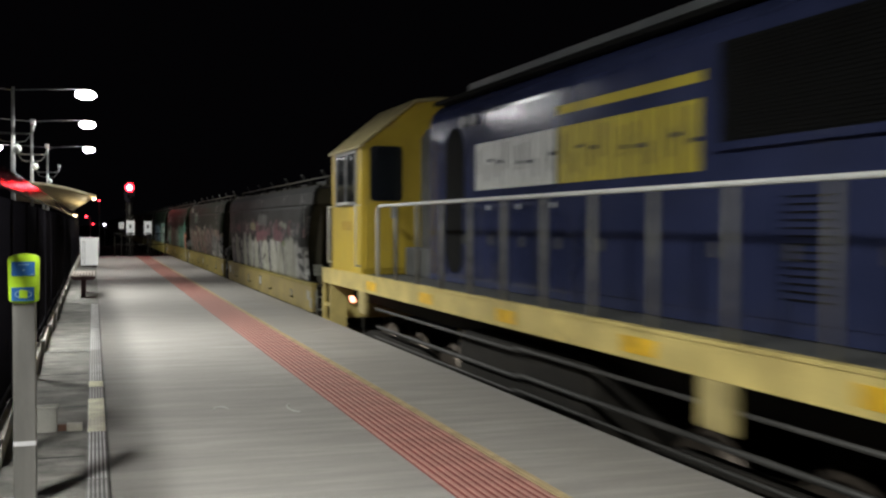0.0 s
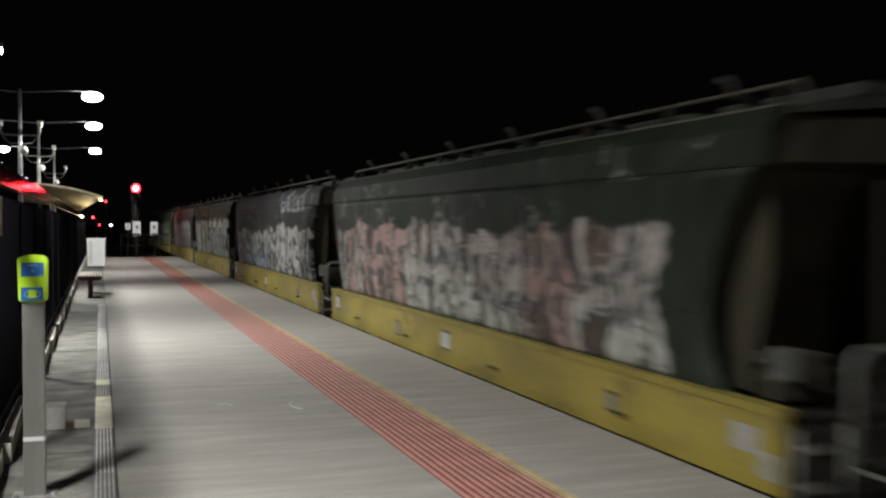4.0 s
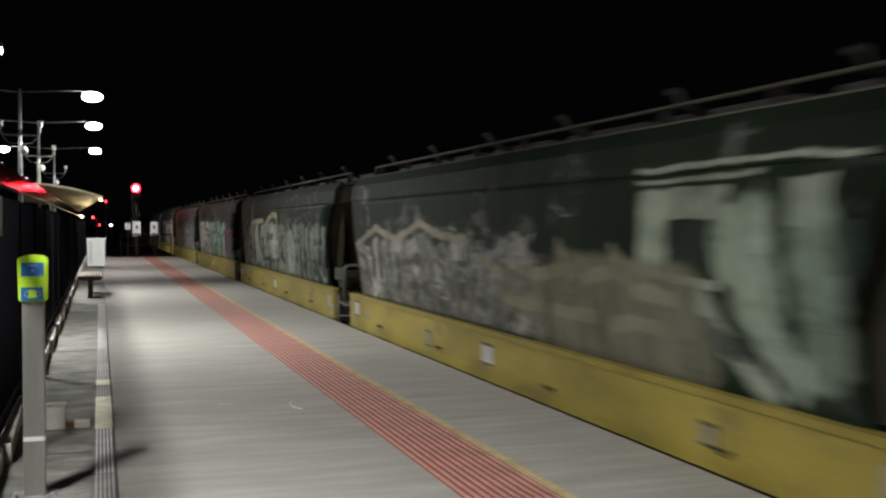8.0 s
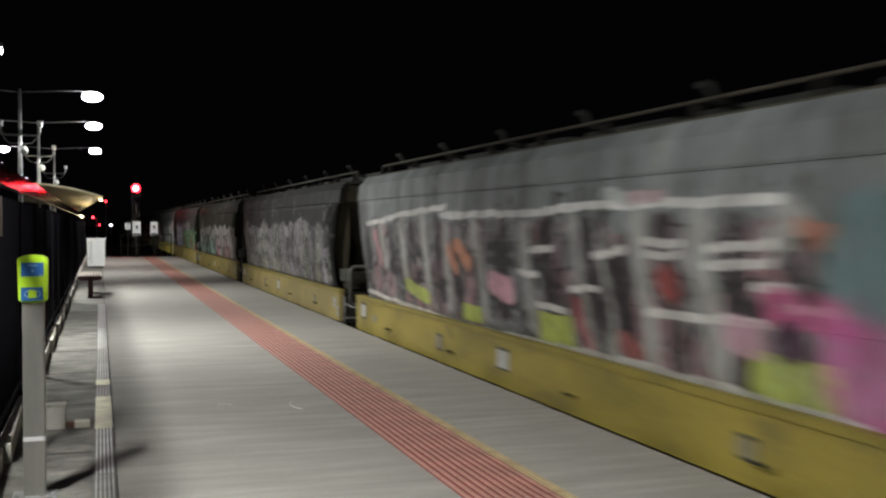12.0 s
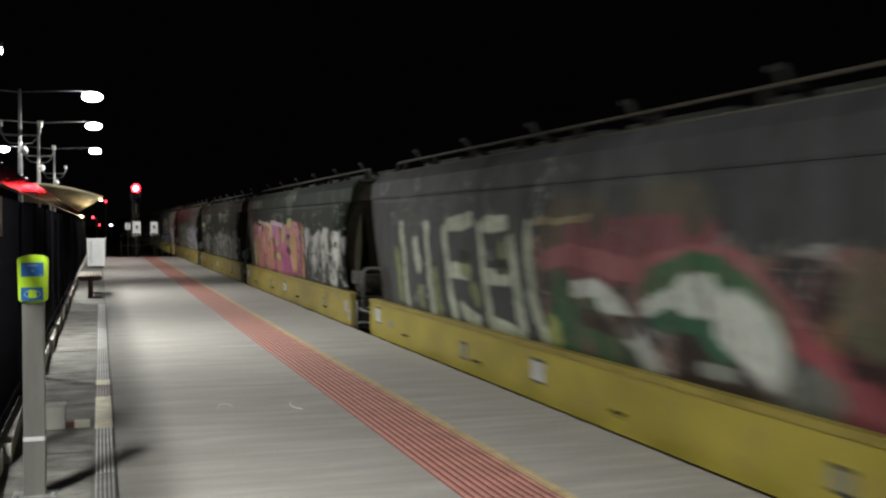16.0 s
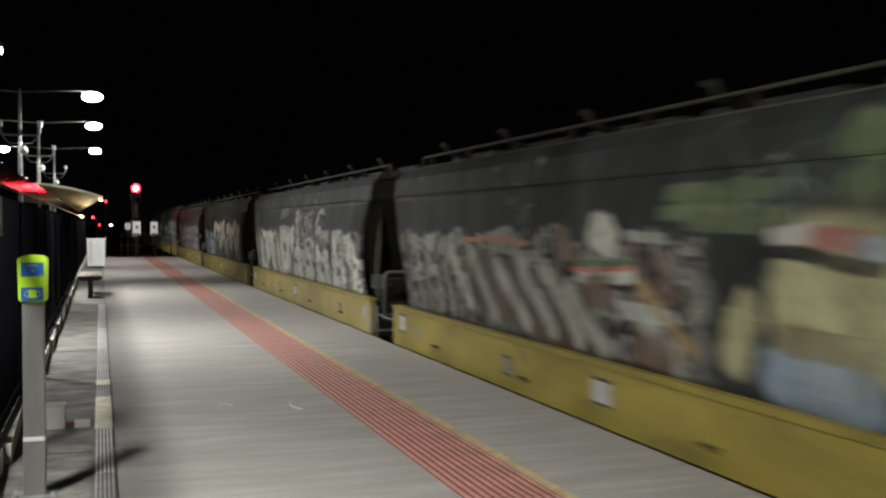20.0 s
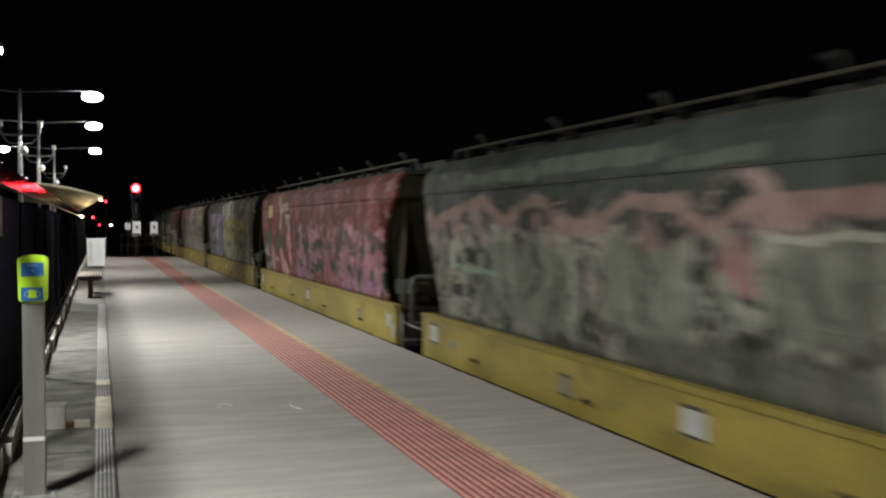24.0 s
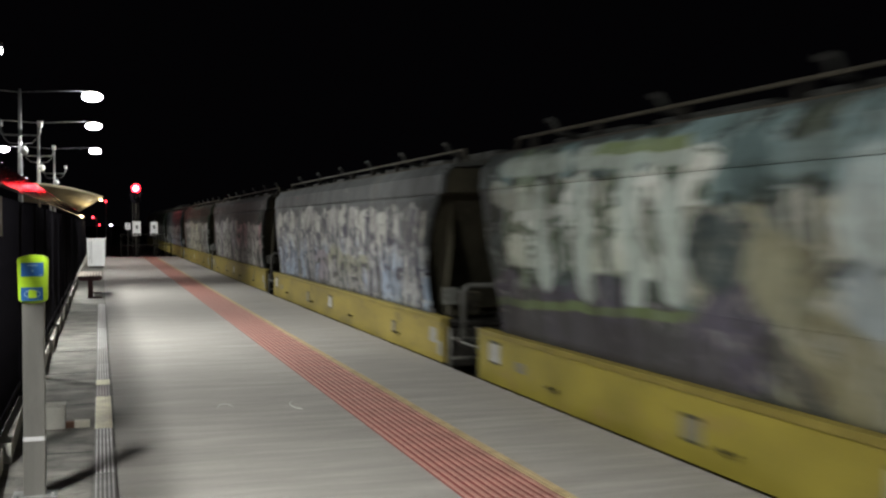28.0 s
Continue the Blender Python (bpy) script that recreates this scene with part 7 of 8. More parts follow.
def locomotive():
    lo = thing("locomotive", "blue and yellow diesel locomotive with a rear cab and side walkway", "locomotive")
    far, near = 0.0, -17.4
    boxed("deck", (-1.40, 1.40, near, far, 1.80, 1.86), DECK, lo)
    for s in (-1, 1):
        bm = bmesh.new()
        prism(bm, [(s * 1.45, 1.61), (s * 1.45, 1.845), (s * 1.46, 1.845), (s * 1.46, 1.875), (s * 1.38, 1.875), (s * 1.38, 1.61)], near, far)
        sill = part("deck_sill", bm, LCREAM, lo, "cream-yellow deck edge")
        for k in range(6):
            y = -3.6 - k * 2.75
            boxed("reflector", (*sorted((s * 1.45, s * 1.456)), y - 0.27, y + 0.27, 1.66, 1.79), LORANGE, sill, label="orange reflective strip")
        for y in (-2.95, -12.9):
            bm = bmesh.new()
            box(bm, *sorted((s * 1.45, s * 1.37)), y - 0.20, y + 0.20, 1.26, 1.61, 0.02)
            part("jacking_pad", bm, LPAD, lo)
        for y in (-0.35, -16.9):
            bm = bmesh.new()
            for dy in (-0.30, 0.30):
                box(bm, *sorted((s * 1.45, s * 1.15)), y + dy - 0.03, y + dy + 0.03, 0.45, 1.62)
            for z in (0.5, 0.85, 1.2):
                box(bm, *sorted((s * 1.44, s * 1.15)), y - 0.28, y + 0.28, z, z + 0.035)
            part("step_well", bm, LCREAM, lo)
    # hood with rounded shoulders
    bm = bmesh.new()
    turn = [(0.44 + 0.36 * math.cos(radians(a)), 4.02 + 0.36 * math.sin(radians(a))) for a in range(0, 91, 6)]
    prof = [(-0.80, 1.87)] + [(-x, z) for x, z in turn] + turn[::-1] + [(0.80, 1.87)]
    prism(bm, prof, near + 0.9, -4.45)
    part("hood", bm, BLUE, lo, "glossy blue engine hood")
    bm = bmesh.new()
    prism(bm, [(-0.45, 1.87), (-0.45, 4.02), (-0.36, 4.16), (0.36, 4.16), (0.45, 4.02), (0.45, 1.87)], -4.45, -2.86)
    part("equipment_bay", bm, DECK, lo, "dark recessed bay behind the cab")
    boxed("bay_locker", (-0.78, -0.45, -4.40, -3.1, 1.87, 2.30), DECK, lo, 0.02)
    bm = bmesh.new()
    prism(bm, rounded(-5.95, -5.20, 2.0, 3.93, 0.34), -0.808, -0.80, "x")
    part("hood_recess", bm, GRILLE, lo, "dark round-topped hood panel")
    for y in (-4.9, -5.6):
        tubed("roof_pipe", [(-0.5, y, 4.25), (-0.5, y, 4.42), (-0.5, y - 0.25, 4.46)], 0.05, GRILLE, lo)
    bm = bmesh.new()
    prism(bm, [(-0.77, 4.39), (-0.76, 4.47), (-0.5, 4.50), (0.5, 4.50), (0.76, 4.47), (0.77, 4.39)], -16.0, -6.0)
    part("roof_cowl", bm, LGREY, lo, "grey roof cowl")
    bm = bmesh.new()
    prism(bm, [(-0.765, 4.34), (-0.765, 4.388), (-0.60, 4.388), (-0.60, 4.34)], -16.0, -4.5)
    part("roof_gutter", bm, GRILLE, lo, "black gutter under the roof")
    for y in (-6.6, -8.4):
        bm = bmesh.new()
        prism(bm, rounded(-0.3, 0.3, y - 0.45, y + 0.45, 0.1), 4.44, 4.58, "z")
        part("exhaust_stack", bm, LGREY, lo)
    # hood doors with hinges and handles
    for k in range(2, 12):
        y = -4.4 - k * 0.98
        d = boxed("hood_door", (-0.812, -0.80, y - 0.44, y + 0.44, 1.98, 2.92), BLUE, lo, 0.004)
        boxed("door_handle", (-0.84, -0.812, y + 0.30, y + 0.36, 2.40, 2.52), DECK, d)
    counters = ((0.0, 0.12), (0.16, -0.08), (-0.02, 0.0), (0.1, 0.16), (-0.14, 0.1))
    for count, y0, paint, label in ((8, -6.40, LWHITE, "white painted block"), (9, -8.92, LOLIVE, "yellow painted block")):
        for k in range(count):
            y = y0 - k * 0.308
            block = boxed("name_block", (-0.806, -0.80, y - 0.27, y, 3.08, 3.66), paint, lo, 0.0, label)
            dy, dz = counters[k % 5]
            boxed("block_gap", (-0.809, -0.806, y - 0.15 + dy * 0.3, y - 0.12 + dy * 0.3, 3.22 + dz * 0.5, 3.46 + dz), BLUE, block)
            if k % 3:
                boxed("block_gap", (-0.809, -0.806, y - 0.27, y - 0.15, 3.38 - dz * 0.4, 3.42 - dz * 0.4), BLUE, block)
    boxed("white_stripe", (-0.806, -0.80, -8.82, -6.36, 2.83, 2.89), LWHITE, lo)
    boxed("yellow_stripe", (-0.806, -0.80, -11.7, -8.9, 3.79, 3.88), LOLIVE, lo)
    g = boxed("radiator_grille", (-0.83, -0.80, -16.2, -11.98, 3.28, 4.05), GRILLE, lo, 0.005)
    bm = bmesh.new()
    for k in range(24):
        z = 3.30 + k * 0.031
        box(bm, -0.838, -0.83, -16.15, -12.03, z, z + 0.009)
    part("grille_slats", bm, GRILLE, g)
    boxed("grille_frame", (-0.845, -0.80, -16.3, -11.9, 3.22, 3.28), BLUE, lo)
    lou = boxed("louvre_panel", (-0.816, -0.80, -13.4, -12.75, 2.10, 2.92), BLUE, lo)
    for k in range(14):
        bm = bmesh.new()
        z = 2.13 + k * 0.055
        prism(bm, [(-0.816, z), (-0.829, z), (-0.816, z + 0.012)], -13.36, -12.79)
        part("louvre", bm, GRILLE, lou)
    # plain steel bosses added high on the hood, standing in for lamp reflections
    for y in (-6.0, -6.35):
        bm = bmesh.new()
        tube(bm, [(-0.79, y, 3.98), (-0.85, y, 3.98)], 0.07, 12)
        part("lamp_boss", bm, STEEL, lo)
    # cab
    bm = bmesh.new()
    prism(bm, [(-1.42, 1.87), (-1.42, 3.86), (-0.55, 4.58), (-0.2, 4.62), (0.2, 4.62), (0.55, 4.58), (1.42, 3.86), (1.42, 1.87)], -2.86, -0.68)
    cab = part("cab", bm, LYELLOW, lo, "yellow cab with sloping roof shoulders")
    bm = bmesh.new()
    prism(bm, [(-1.47, 3.84), (-1.47, 3.88), (-0.56, 4.63), (-0.2, 4.67), (0.2, 4.67), (0.56, 4.63), (1.47, 3.88), (1.47, 3.84), (0.55, 4.585), (0.2, 4.623), (-0.2, 4.623), (-0.55, 4.585)], -2.93, -0.62)
    part("cab_roof", bm, mat("cab_roof_cream", (0.40, 0.33, 0.16), 0.6, var=0.2), lo)
    boxed("cab_nose", (-1.0, 1.0, -0.70, -0.15, 1.87, 3.2), LYELLOW, lo, 0.05)
    win = boxed("side_window", (-1.432, -1.40, -2.52, -1.10, 3.0, 3.80), GLASS_DARK, cab, 0.01, "dark cab side window")
    bm = bmesh.new()
    for dims in ((-2.57, -1.05, 3.79, 3.86), (-2.57, -1.05, 2.95, 3.01), (-2.57, -2.51, 2.95, 3.86), (-1.11, -1.05, 2.95, 3.86), (-1.83, -1.79, 3.0, 3.8)):
        box(bm, -1.445, -1.41, *dims)
    part("window_frame", bm, STEEL, win)
    boxed("arm_rest", (-1.50, -1.42, -2.2, -1.5, 2.97, 3.01), LWHITE, cab, 0.01)
    door = boxed("cab_door", (-1.37, -0.70, -2.885, -2.85, 1.95, 3.95), LYELLOW, cab, 0.01)
    bm = bmesh.new()
    prism(bm, rounded(-1.29, -0.77, 3.02, 3.88, 0.07), -2.90, -2.87)
    part("door_window", bm, GLASS_DARK, door)
    boxed("door_handle", (-0.95, -0.90, -2.93, -2.885, 2.75, 2.95), STEEL, door)
    boxed("side_number", (-1.426, -1.42, -2.2, -1.5, 2.55, 2.70), mat("number_ochre", (0.42, 0.27, 0.03), 0.5), cab)
    # grab rails, handrail and stanchions
    for y in (-0.75, -2.80):
        tubed("grab_rail", [(-1.42, y, 2.0), (-1.50, y, 2.0), (-1.50, y, 2.95), (-1.42, y, 2.95)], 0.018, LWHITE, lo, 6)
    tubed("handrail", [(-1.43, -3.9, 1.88), (-1.43, -3.9, 2.86), (-1.43, -4.0, 2.92), (-1.43, near + 0.2, 2.92), (-1.43, near + 0.1, 1.88)], 0.026, LWHITE, lo, 8)
    for k in range(12):
        y = -4.9 - k * 1.02
        tubed("stanchion", [(-1.43, y, 1.86), (-1.43, y, 2.92)], 0.026, PIPE, lo, 6)
    tubed("handrail", [(1.43, -3.9, 1.88), (1.43, -3.9, 2.92), (1.43, near + 0.1, 2.92), (1.43, near + 0.1, 1.88)], 0.026, LWHITE, lo, 6)
    for x in (-1.3, -0.7):
        tubed("end_rail", [(x, -0.05, 0.6), (x, -0.02, 1.9), (x, -0.02, 2.9), (x + 0.5, -0.02, 2.9)], 0.022, PIPE, lo, 6)
    # underframe, tank, bogies
    boxed("fuel_tank", (-1.25, 1.25, -10.6, -7.0, 0.35, 1.40), DARKMETAL, lo, 0.08)
    boxed("underframe", (-0.9, 0.9, near + 0.1, -0.1, 1.30, 1.80), DARKMETAL, lo)
    for x, z, r in ((-1.33, 1.40, 0.022), (-1.29, 1.12, 0.028), (-1.34, 0.98, 0.016)):
        tubed("air_pipe", [(x, near + 0.5, z), (x, -9.1, z), (x, -9.0, z - 0.03), (x, -3.4, z - 0.03)], r, LPIPE, lo, 6)
    for y in (-3.9, -13.4):
        b = new("bogie")
        b.parent, b.location = lo, (0, y, 0)
        for s in (-1, 1):
            bm = bmesh.new()
            prism(bm, [(-2.2, 0.55), (-1.9, 0.40), (1.9, 0.40), (2.2, 0.55), (2.2, 0.78), (1.4, 0.95), (-1.4, 0.95), (-2.2, 0.78)], s * 1.12 - 0.07, s * 1.12 + 0.07, "x")
            part("side_frame", bm, DARKMETAL, b)
            for dy in (-1.6, 0.0, 1.6):
                boxed("axle_box", (*sorted((s * 1.19, s * 1.30)), dy - 0.17, dy + 0.17, 0.38, 0.72), DARKMETAL, b, 0.03)
        for dy in (-1.6, 0.0, 1.6):
            bm = bmesh.new()
            for s in (-1, 1):
                tube(bm, [(s * 0.73, dy, 0.5), (s * 0.77, dy, 0.5), (s * 0.78, dy, 0.5), (s * 0.87, dy, 0.5)], [0.54, 0.54, 0.50, 0.50], 24)
            tube(bm, [(-0.95, dy, 0.5), (0.95, dy, 0.5)], 0.1, 8)
            part("wheelset", bm, RAILM, b)
    bm = bmesh.new()
    tube(bm, [(-1.24, -1.62, 1.40), (-1.30, -1.62, 1.39)], 0.055, 10)
    part("step_lamp", bm, STEPGLOW, lo, "lit step lamp")
    bm = bmesh.new()
    tube(bm, [(0, 0.0, 0.9), (0, 0.40, 0.9)], 0.1, 8)
    part("coupler", bm, DARKMETAL, lo)
    boxed("headstock", (-1.40, 1.40, -0.08, 0.0, 0.95, 1.86), LCREAM, lo, 0.01)
    return lo


loco = locomotive()

# ---- platform furniture ----


def card_reader():
    r = thing("card_reader", "lime green ticket card reader on a brushed steel post", "card reader", pose(-0.39, 6.98, -0.012))
    bm = bmesh.new()
    prism(bm, rounded(-0.064, 0.064, -0.05, 0.05, 0.008), 0, 1.215, "z")
    part("post", bm, POSTSTEEL, r)
    bm = bmesh.new()
    prism(bm, rounded(-0.065, 0.065, -0.051, 0.051, 0.008), 0.345, 0.372, "z")
    part("post_band", bm, PALE_TAPE, r)
    bm = bmesh.new()
    box(bm, -0.13, 0.13, -0.10, 0.10, 0, 0.012, 0.003)
    for x in (-0.105, 0.105):
        tube(bm, [(x, -0.07, 0.012), (x, -0.07, 0.03)], 0.012, 6)
    part("base_plate", bm, STEEL, r)
    bm = bmesh.new()
    outline = []
    for x, z in ((-0.083, 1.215), (-0.080, 1.203), (-0.05, 1.191), (0, 1.187), (0.05, 1.191), (0.080, 1.203), (0.083, 1.215), (0.088, 1.445), (0.083, 1.460), (0.055, 1.473), (0, 1.479), (-0.055, 1.473), (-0.083, 1.460), (-0.088, 1.445)):
        outline.append((x, z))
    prism(bm, outline, -0.062, 0.055)
    body = part("head", bm, LIME, r, "lime green plastic head")
    bm = bmesh.new()
    inner = [(x * 0.86, 1.335 + (z - 1.335) * 0.90) for x, z in outline]
    prism(bm, inner, -0.068, -0.06)
    part("face", bm, LIME, body)
    boxed("screen", (-0.066, 0.062, -0.073, -0.067, 1.350, 1.433), READER_BLUE, body, 0.0, "blue display screen")
    bm = bmesh.new()
    box(bm, -0.03, 0.03, -0.075, -0.0725, 1.413, 1.419)
    box(bm, -0.006, 0.006, -0.075, -0.0725, 1.377, 1.389)
    box(bm, 0.038, 0.056, -0.075, -0.0725, 1.355, 1.361)
    part("screen_marks", bm, PALE_BLUE, body)
    boxed("touch_pad", (-0.068, 0.058, -0.073, -0.067, 1.203, 1.283), READER_BLUE, body, 0.0, "blue touch area")
    bm = bmesh.new()
    pts = [(0.045 * math.cos(a) - 0.002, -0.074, 1.243 + 0.022 * math.sin(a)) for a in (2 * math.pi * k / 20 for k in range(21))]
    tube(bm, pts, 0.003, 5, cap=False)
    part("pad_ring", bm, PALE_BLUE, body)
    bm = bmesh.new()
    prism(bm, [(-0.024, 1.220), (0.022, 1.220), (0.022, 1.263), (-0.010, 1.270), (-0.024, 1.265)], -0.077, -0.0725)
    part("pad_card", bm, LIME, body)
    return r


CHALK = mat("chalk", (0.46, 0.45, 0.43), 0.9)
PALE_TAPE = mat("pale_tape", (0.62, 0.60, 0.62), 0.5, var=0.1)
card_reader()


def bench():
    b = thing("bench", "backless platform bench with pale slats on dark pedestals", "bench", pose(-0.22, 25.4, -0.012))
    for k in range(8):
        x = -0.225 + k * 0.064
        boxed("slat", (x - 0.022, x + 0.022, 0, 2.2, 0.485, 0.515), SLAT, b, 0.004)
    bm = bmesh.new()
    prism(bm, [(-0.26, 0.482), (-0.26, 0.44), (-0.20, 0.40), (0.20, 0.40), (0.26, 0.44), (0.26, 0.482)], 0.0, 0.06)
    part("end_bracket", bm, BENCHM, b)
    bm = bmesh.new()
    prism(bm, [(-0.26, 0.482), (-0.26, 0.44), (-0.20, 0.40), (0.20, 0.40), (0.26, 0.44), (0.26, 0.482)], 2.14, 2.2)
    part("end_bracket", bm, BENCHM, b)
    for y in (0.15, 2.05):
        boxed("leg", (-0.05, 0.05, y - 0.04, y + 0.04, 0.02, 0.42), BENCHM, b, 0.008)
        boxed("foot", (-0.06, 0.26, y - 0.09, y + 0.09, 0.0, 0.02), BENCHM, b, 0.004)
    return b


bench()


def bin_enclosure():
    b = thing("litter_bin", "white perforated metal litter bin enclosure", "litter bin", pose(-0.15, 43.9, -0.012))
    bm = bmesh.new()
    prism(bm, [(-0.31, 0.06), (0.31, 0.06), (0.345, 1.10), (-0.345, 1.10)], -0.3, 0.3)
    part("body", bm, BIN, b)
    boxed("lid", (-0.36, 0.36, -0.32, 0.32, 1.10, 1.14), BIN, b, 0.012)
    boxed("plinth", (-0.27, 0.27, -0.26, 0.26, 0.0, 0.06), DARKMETAL, b)
    for k in range(11):
        for x in (-0.24, -0.17):
            boxed("hole", (x - 0.018, x + 0.018, -0.304, -0.30, 0.14 + k * 0.082, 0.17 + k * 0.082), INK, b)
    return b


bin_enclosure()


def service_box():
    b = thing("service_box", "small grey electrical pillar with a capped plate", "junction box", pose(-0.36, 9.25, -0.012))
    boxed("body", (-0.08, 0.08, -0.07, 0.07, 0.0, 0.19), BOXM, b, 0.008)
    boxed("lid", (-0.085, 0.085, -0.075, 0.075, 0.19, 0.205), BOXM, b, 0.004)
    c = thing("floor_outlet", "low cream floor outlet with a rusty end", "outlet", pose(-0.19, 9.25, -0.012))
    boxed("cover", (-0.02, 0.10, -0.05, 0.05, 0.0, 0.055), mat("cream_plastic", (0.58, 0.54, 0.47), 0.5), c, 0.006)
    boxed("gland", (-0.09, -0.02, -0.03, 0.03, 0.0, 0.05), mat("rusty_gland", (0.16, 0.08, 0.055), 0.8), c, 0.006)


service_box()


def bowl(bm, x, y, z, a, depth):
    """A lens-shaped bowl of glass under a lamp head."""
    rings = []
    for k in range(1, 8):
        t = math.pi * k / 8
        w, zz = a * math.sin(t), z - depth / 2 + depth * 0.52 * math.cos(t)
        rings.append([bm.verts.new((x + w * math.cos(q), y + w * 0.6 * math.sin(q), zz)) for q in (2 * math.pi * i / 18 for i in range(18))])
    for p, q in zip(rings, rings[1:]):
        for i in range(18):
            bm.faces.new((p[i], q[i], q[(i + 1) % 18], p[(i + 1) % 18])).smooth = True
    bm.faces.new(rings[0])
    bm.faces.new(rings[-1][::-1])
    bmesh.ops.recalc_face_normals(bm, faces=bm.faces)


def lamp_pole(y):
    p = thing("lamp_pole", "tall grey lamp pole with two arms and security cameras", "lamp pole", pose(POLE_X, y, RAIL - 0.42), group="lamp poles beside the platform")
    up = -(RAIL - 0.42)
    tubed("mast", [(0, 0, 0), (0, 0, 3.0 + up), (0, 0, LAMP_Z + 0.05 + up)], [0.085, 0.068, 0.045], STEEL, p, 12)
    for s in (-1, 1):
        reach = ARM_R if s > 0 else ARM_L
        tubed("arm", [(0, 0, LAMP_Z - 0.05 + up), (s * 1.2, 0, LAMP_Z + 0.03 + up), (s * (reach - 0.3), 0, LAMP_Z + 0.06 + up)], 0.016, STEEL, p, 6)
        h = boxed("lamp_head", (*sorted((s * (reach - 0.36), s * (reach + 0.10))), -0.10, 0.10, LAMP_Z + 0.01 + up, LAMP_Z + 0.06 + up), STEEL, p, 0.02)
        bm = bmesh.new()
        # glowing bowl enlarged so that its outline takes in the lamp's glare
        bowl(bm, s * reach, 0, LAMP_Z + 0.03 + up, 0.33, 0.30)
        part("lens", bm, LED, h, "glowing white lamp lens")
        tubed("camera_arm", [(0, 0, 4.53 + up), (s * 0.52, 0, 4.53 + up), (s * 0.60, 0, 4.62 + up), (s * 0.60, 0, 4.80 + up)], 0.028, STEEL, p, 6)
        tubed("cable_loop", [(s * 0.55, 0, 4.72 + up), (s * 0.50, 0.02, 4.45 + up), (s * 0.35, 0.02, 4.28 + up), (s * 0.12, 0.02, 4.25 + up), (0, 0, 4.32 + up)], 0.012, STEEL, p, 5)
        bm = bmesh.new()
        box(bm, s * 0.60 - 0.07, s * 0.60 + 0.07, -0.22, 0.2, 4.80 + up, 4.93 + up, 0.02)
        c = part("camera_body", bm, CCTV, p, "white security camera")
        boxed("sun_shield", (s * 0.60 - 0.085, s * 0.60 + 0.085, -0.30, 0.14, 4.93 + up, 4.95 + up), CCTV, c)
    bm = bmesh.new()
    bmesh.ops.create_uvsphere(bm, u_segments=14, v_segments=8, radius=0.14, matrix=Matrix.Translation((0.12, -0.18, 4.02 + up)))
    part("camera_dome", bm, CCTV, p, smooth=True)
    tubed("dome_bracket", [(0, 0, 4.2 + up), (0.12, -0.18, 4.16 + up)], 0.025, STEEL, p, 6)
    return p


for y in ARM_POLES:
    lamp_pole(y)


def flood_pole(y):
    p = thing("flood_pole", "grey flood lamp pole behind the platform fence", "lamp pole", pose(-2.77, y, RAIL - 0.42), group="flood lamp poles")
    up = -(RAIL - 0.42)
    tubed("mast", [(0, 0, 0), (0, 0, 3 + up), (0, 0, LAMP_Z + up)], [0.11, 0.085, 0.06], STEEL, p, 12)
    h = boxed("lamp_head", (0.02, 0.56, -0.17, 0.17, LAMP_Z - 0.02 + up, LAMP_Z + 0.10 + up), STEEL, p, 0.02)
    bm = bmesh.new()
    bowl(bm, 0.31, 0, LAMP_Z - 0.02 + up, 0.25, 0.19)
    part("lens", bm, LED, h, "glowing white lamp lens")


for y in FLOOD_POLES:
    flood_pole(y)

# fence along the back of the platform, in panels on concrete plinths
FENCE_X = -0.70
PANEL = 2.32


def fence_panel():
    f = thing("picket_fence", "black steel picket fence section on a concrete plinth", "fence", group="fence sections behind the platform")
    for z in (0.22,):
        boxed("rail", (-0.02, 0.02, 0.03, PANEL - 0.03, z, z + 0.04), BLACK, f)
    boxed("post", (-0.030, 0.030, -0.030, 0.030, -0.012, 1.86), BLACK, f, 0.006)
    boxed("top_board", (-0.030, 0.030, -0.03, PANEL - 0.036, 1.94, 2.10), GLOSS_BLACK, f, 0.006, "glossy black top board")
    bm = bmesh.new()
    tube(bm, [(0, 0, 0.06), (0, 0, 1.86)], 0.011, 8)
    first = part("picket", bm, BLACK, f)
    first.location.y = 0.12
    for k in range(1, 18):
        share("picket", first.data, f, pose(0, 0.12 + k * 0.1225, 0))
    bm = bmesh.new()
    prism(bm, [(-0.10, 0.05), (0.10, 0.05), (0.06, PANEL - 0.10), (-0.10, PANEL - 0.10)], -0.012, 0.13, "z")
    part("plinth", bm, PLINTH, f, "pale concrete plinth block")
    return f


panel = fence_panel()
panel.matrix_basis = pose(FENCE_X, -6.0, 0)
for k in range(1, 27):
    copy_thing(panel, pose(FENCE_X, -6.0 + k * PANEL, 0))
sign = thing("fence_sign", "grey sign panel clamped to the black fence", "sign", pose(FENCE_X + 0.035, 7.75, 1.71))
boxed("panel", (0, 0.012, -0.35, 0.35, -0.14, 0.14), BOXM, sign, 0.003)
boxed("bracket", (-0.02, 0.0, -0.03, 0.03, -0.10, 0.10), STEEL, sign)

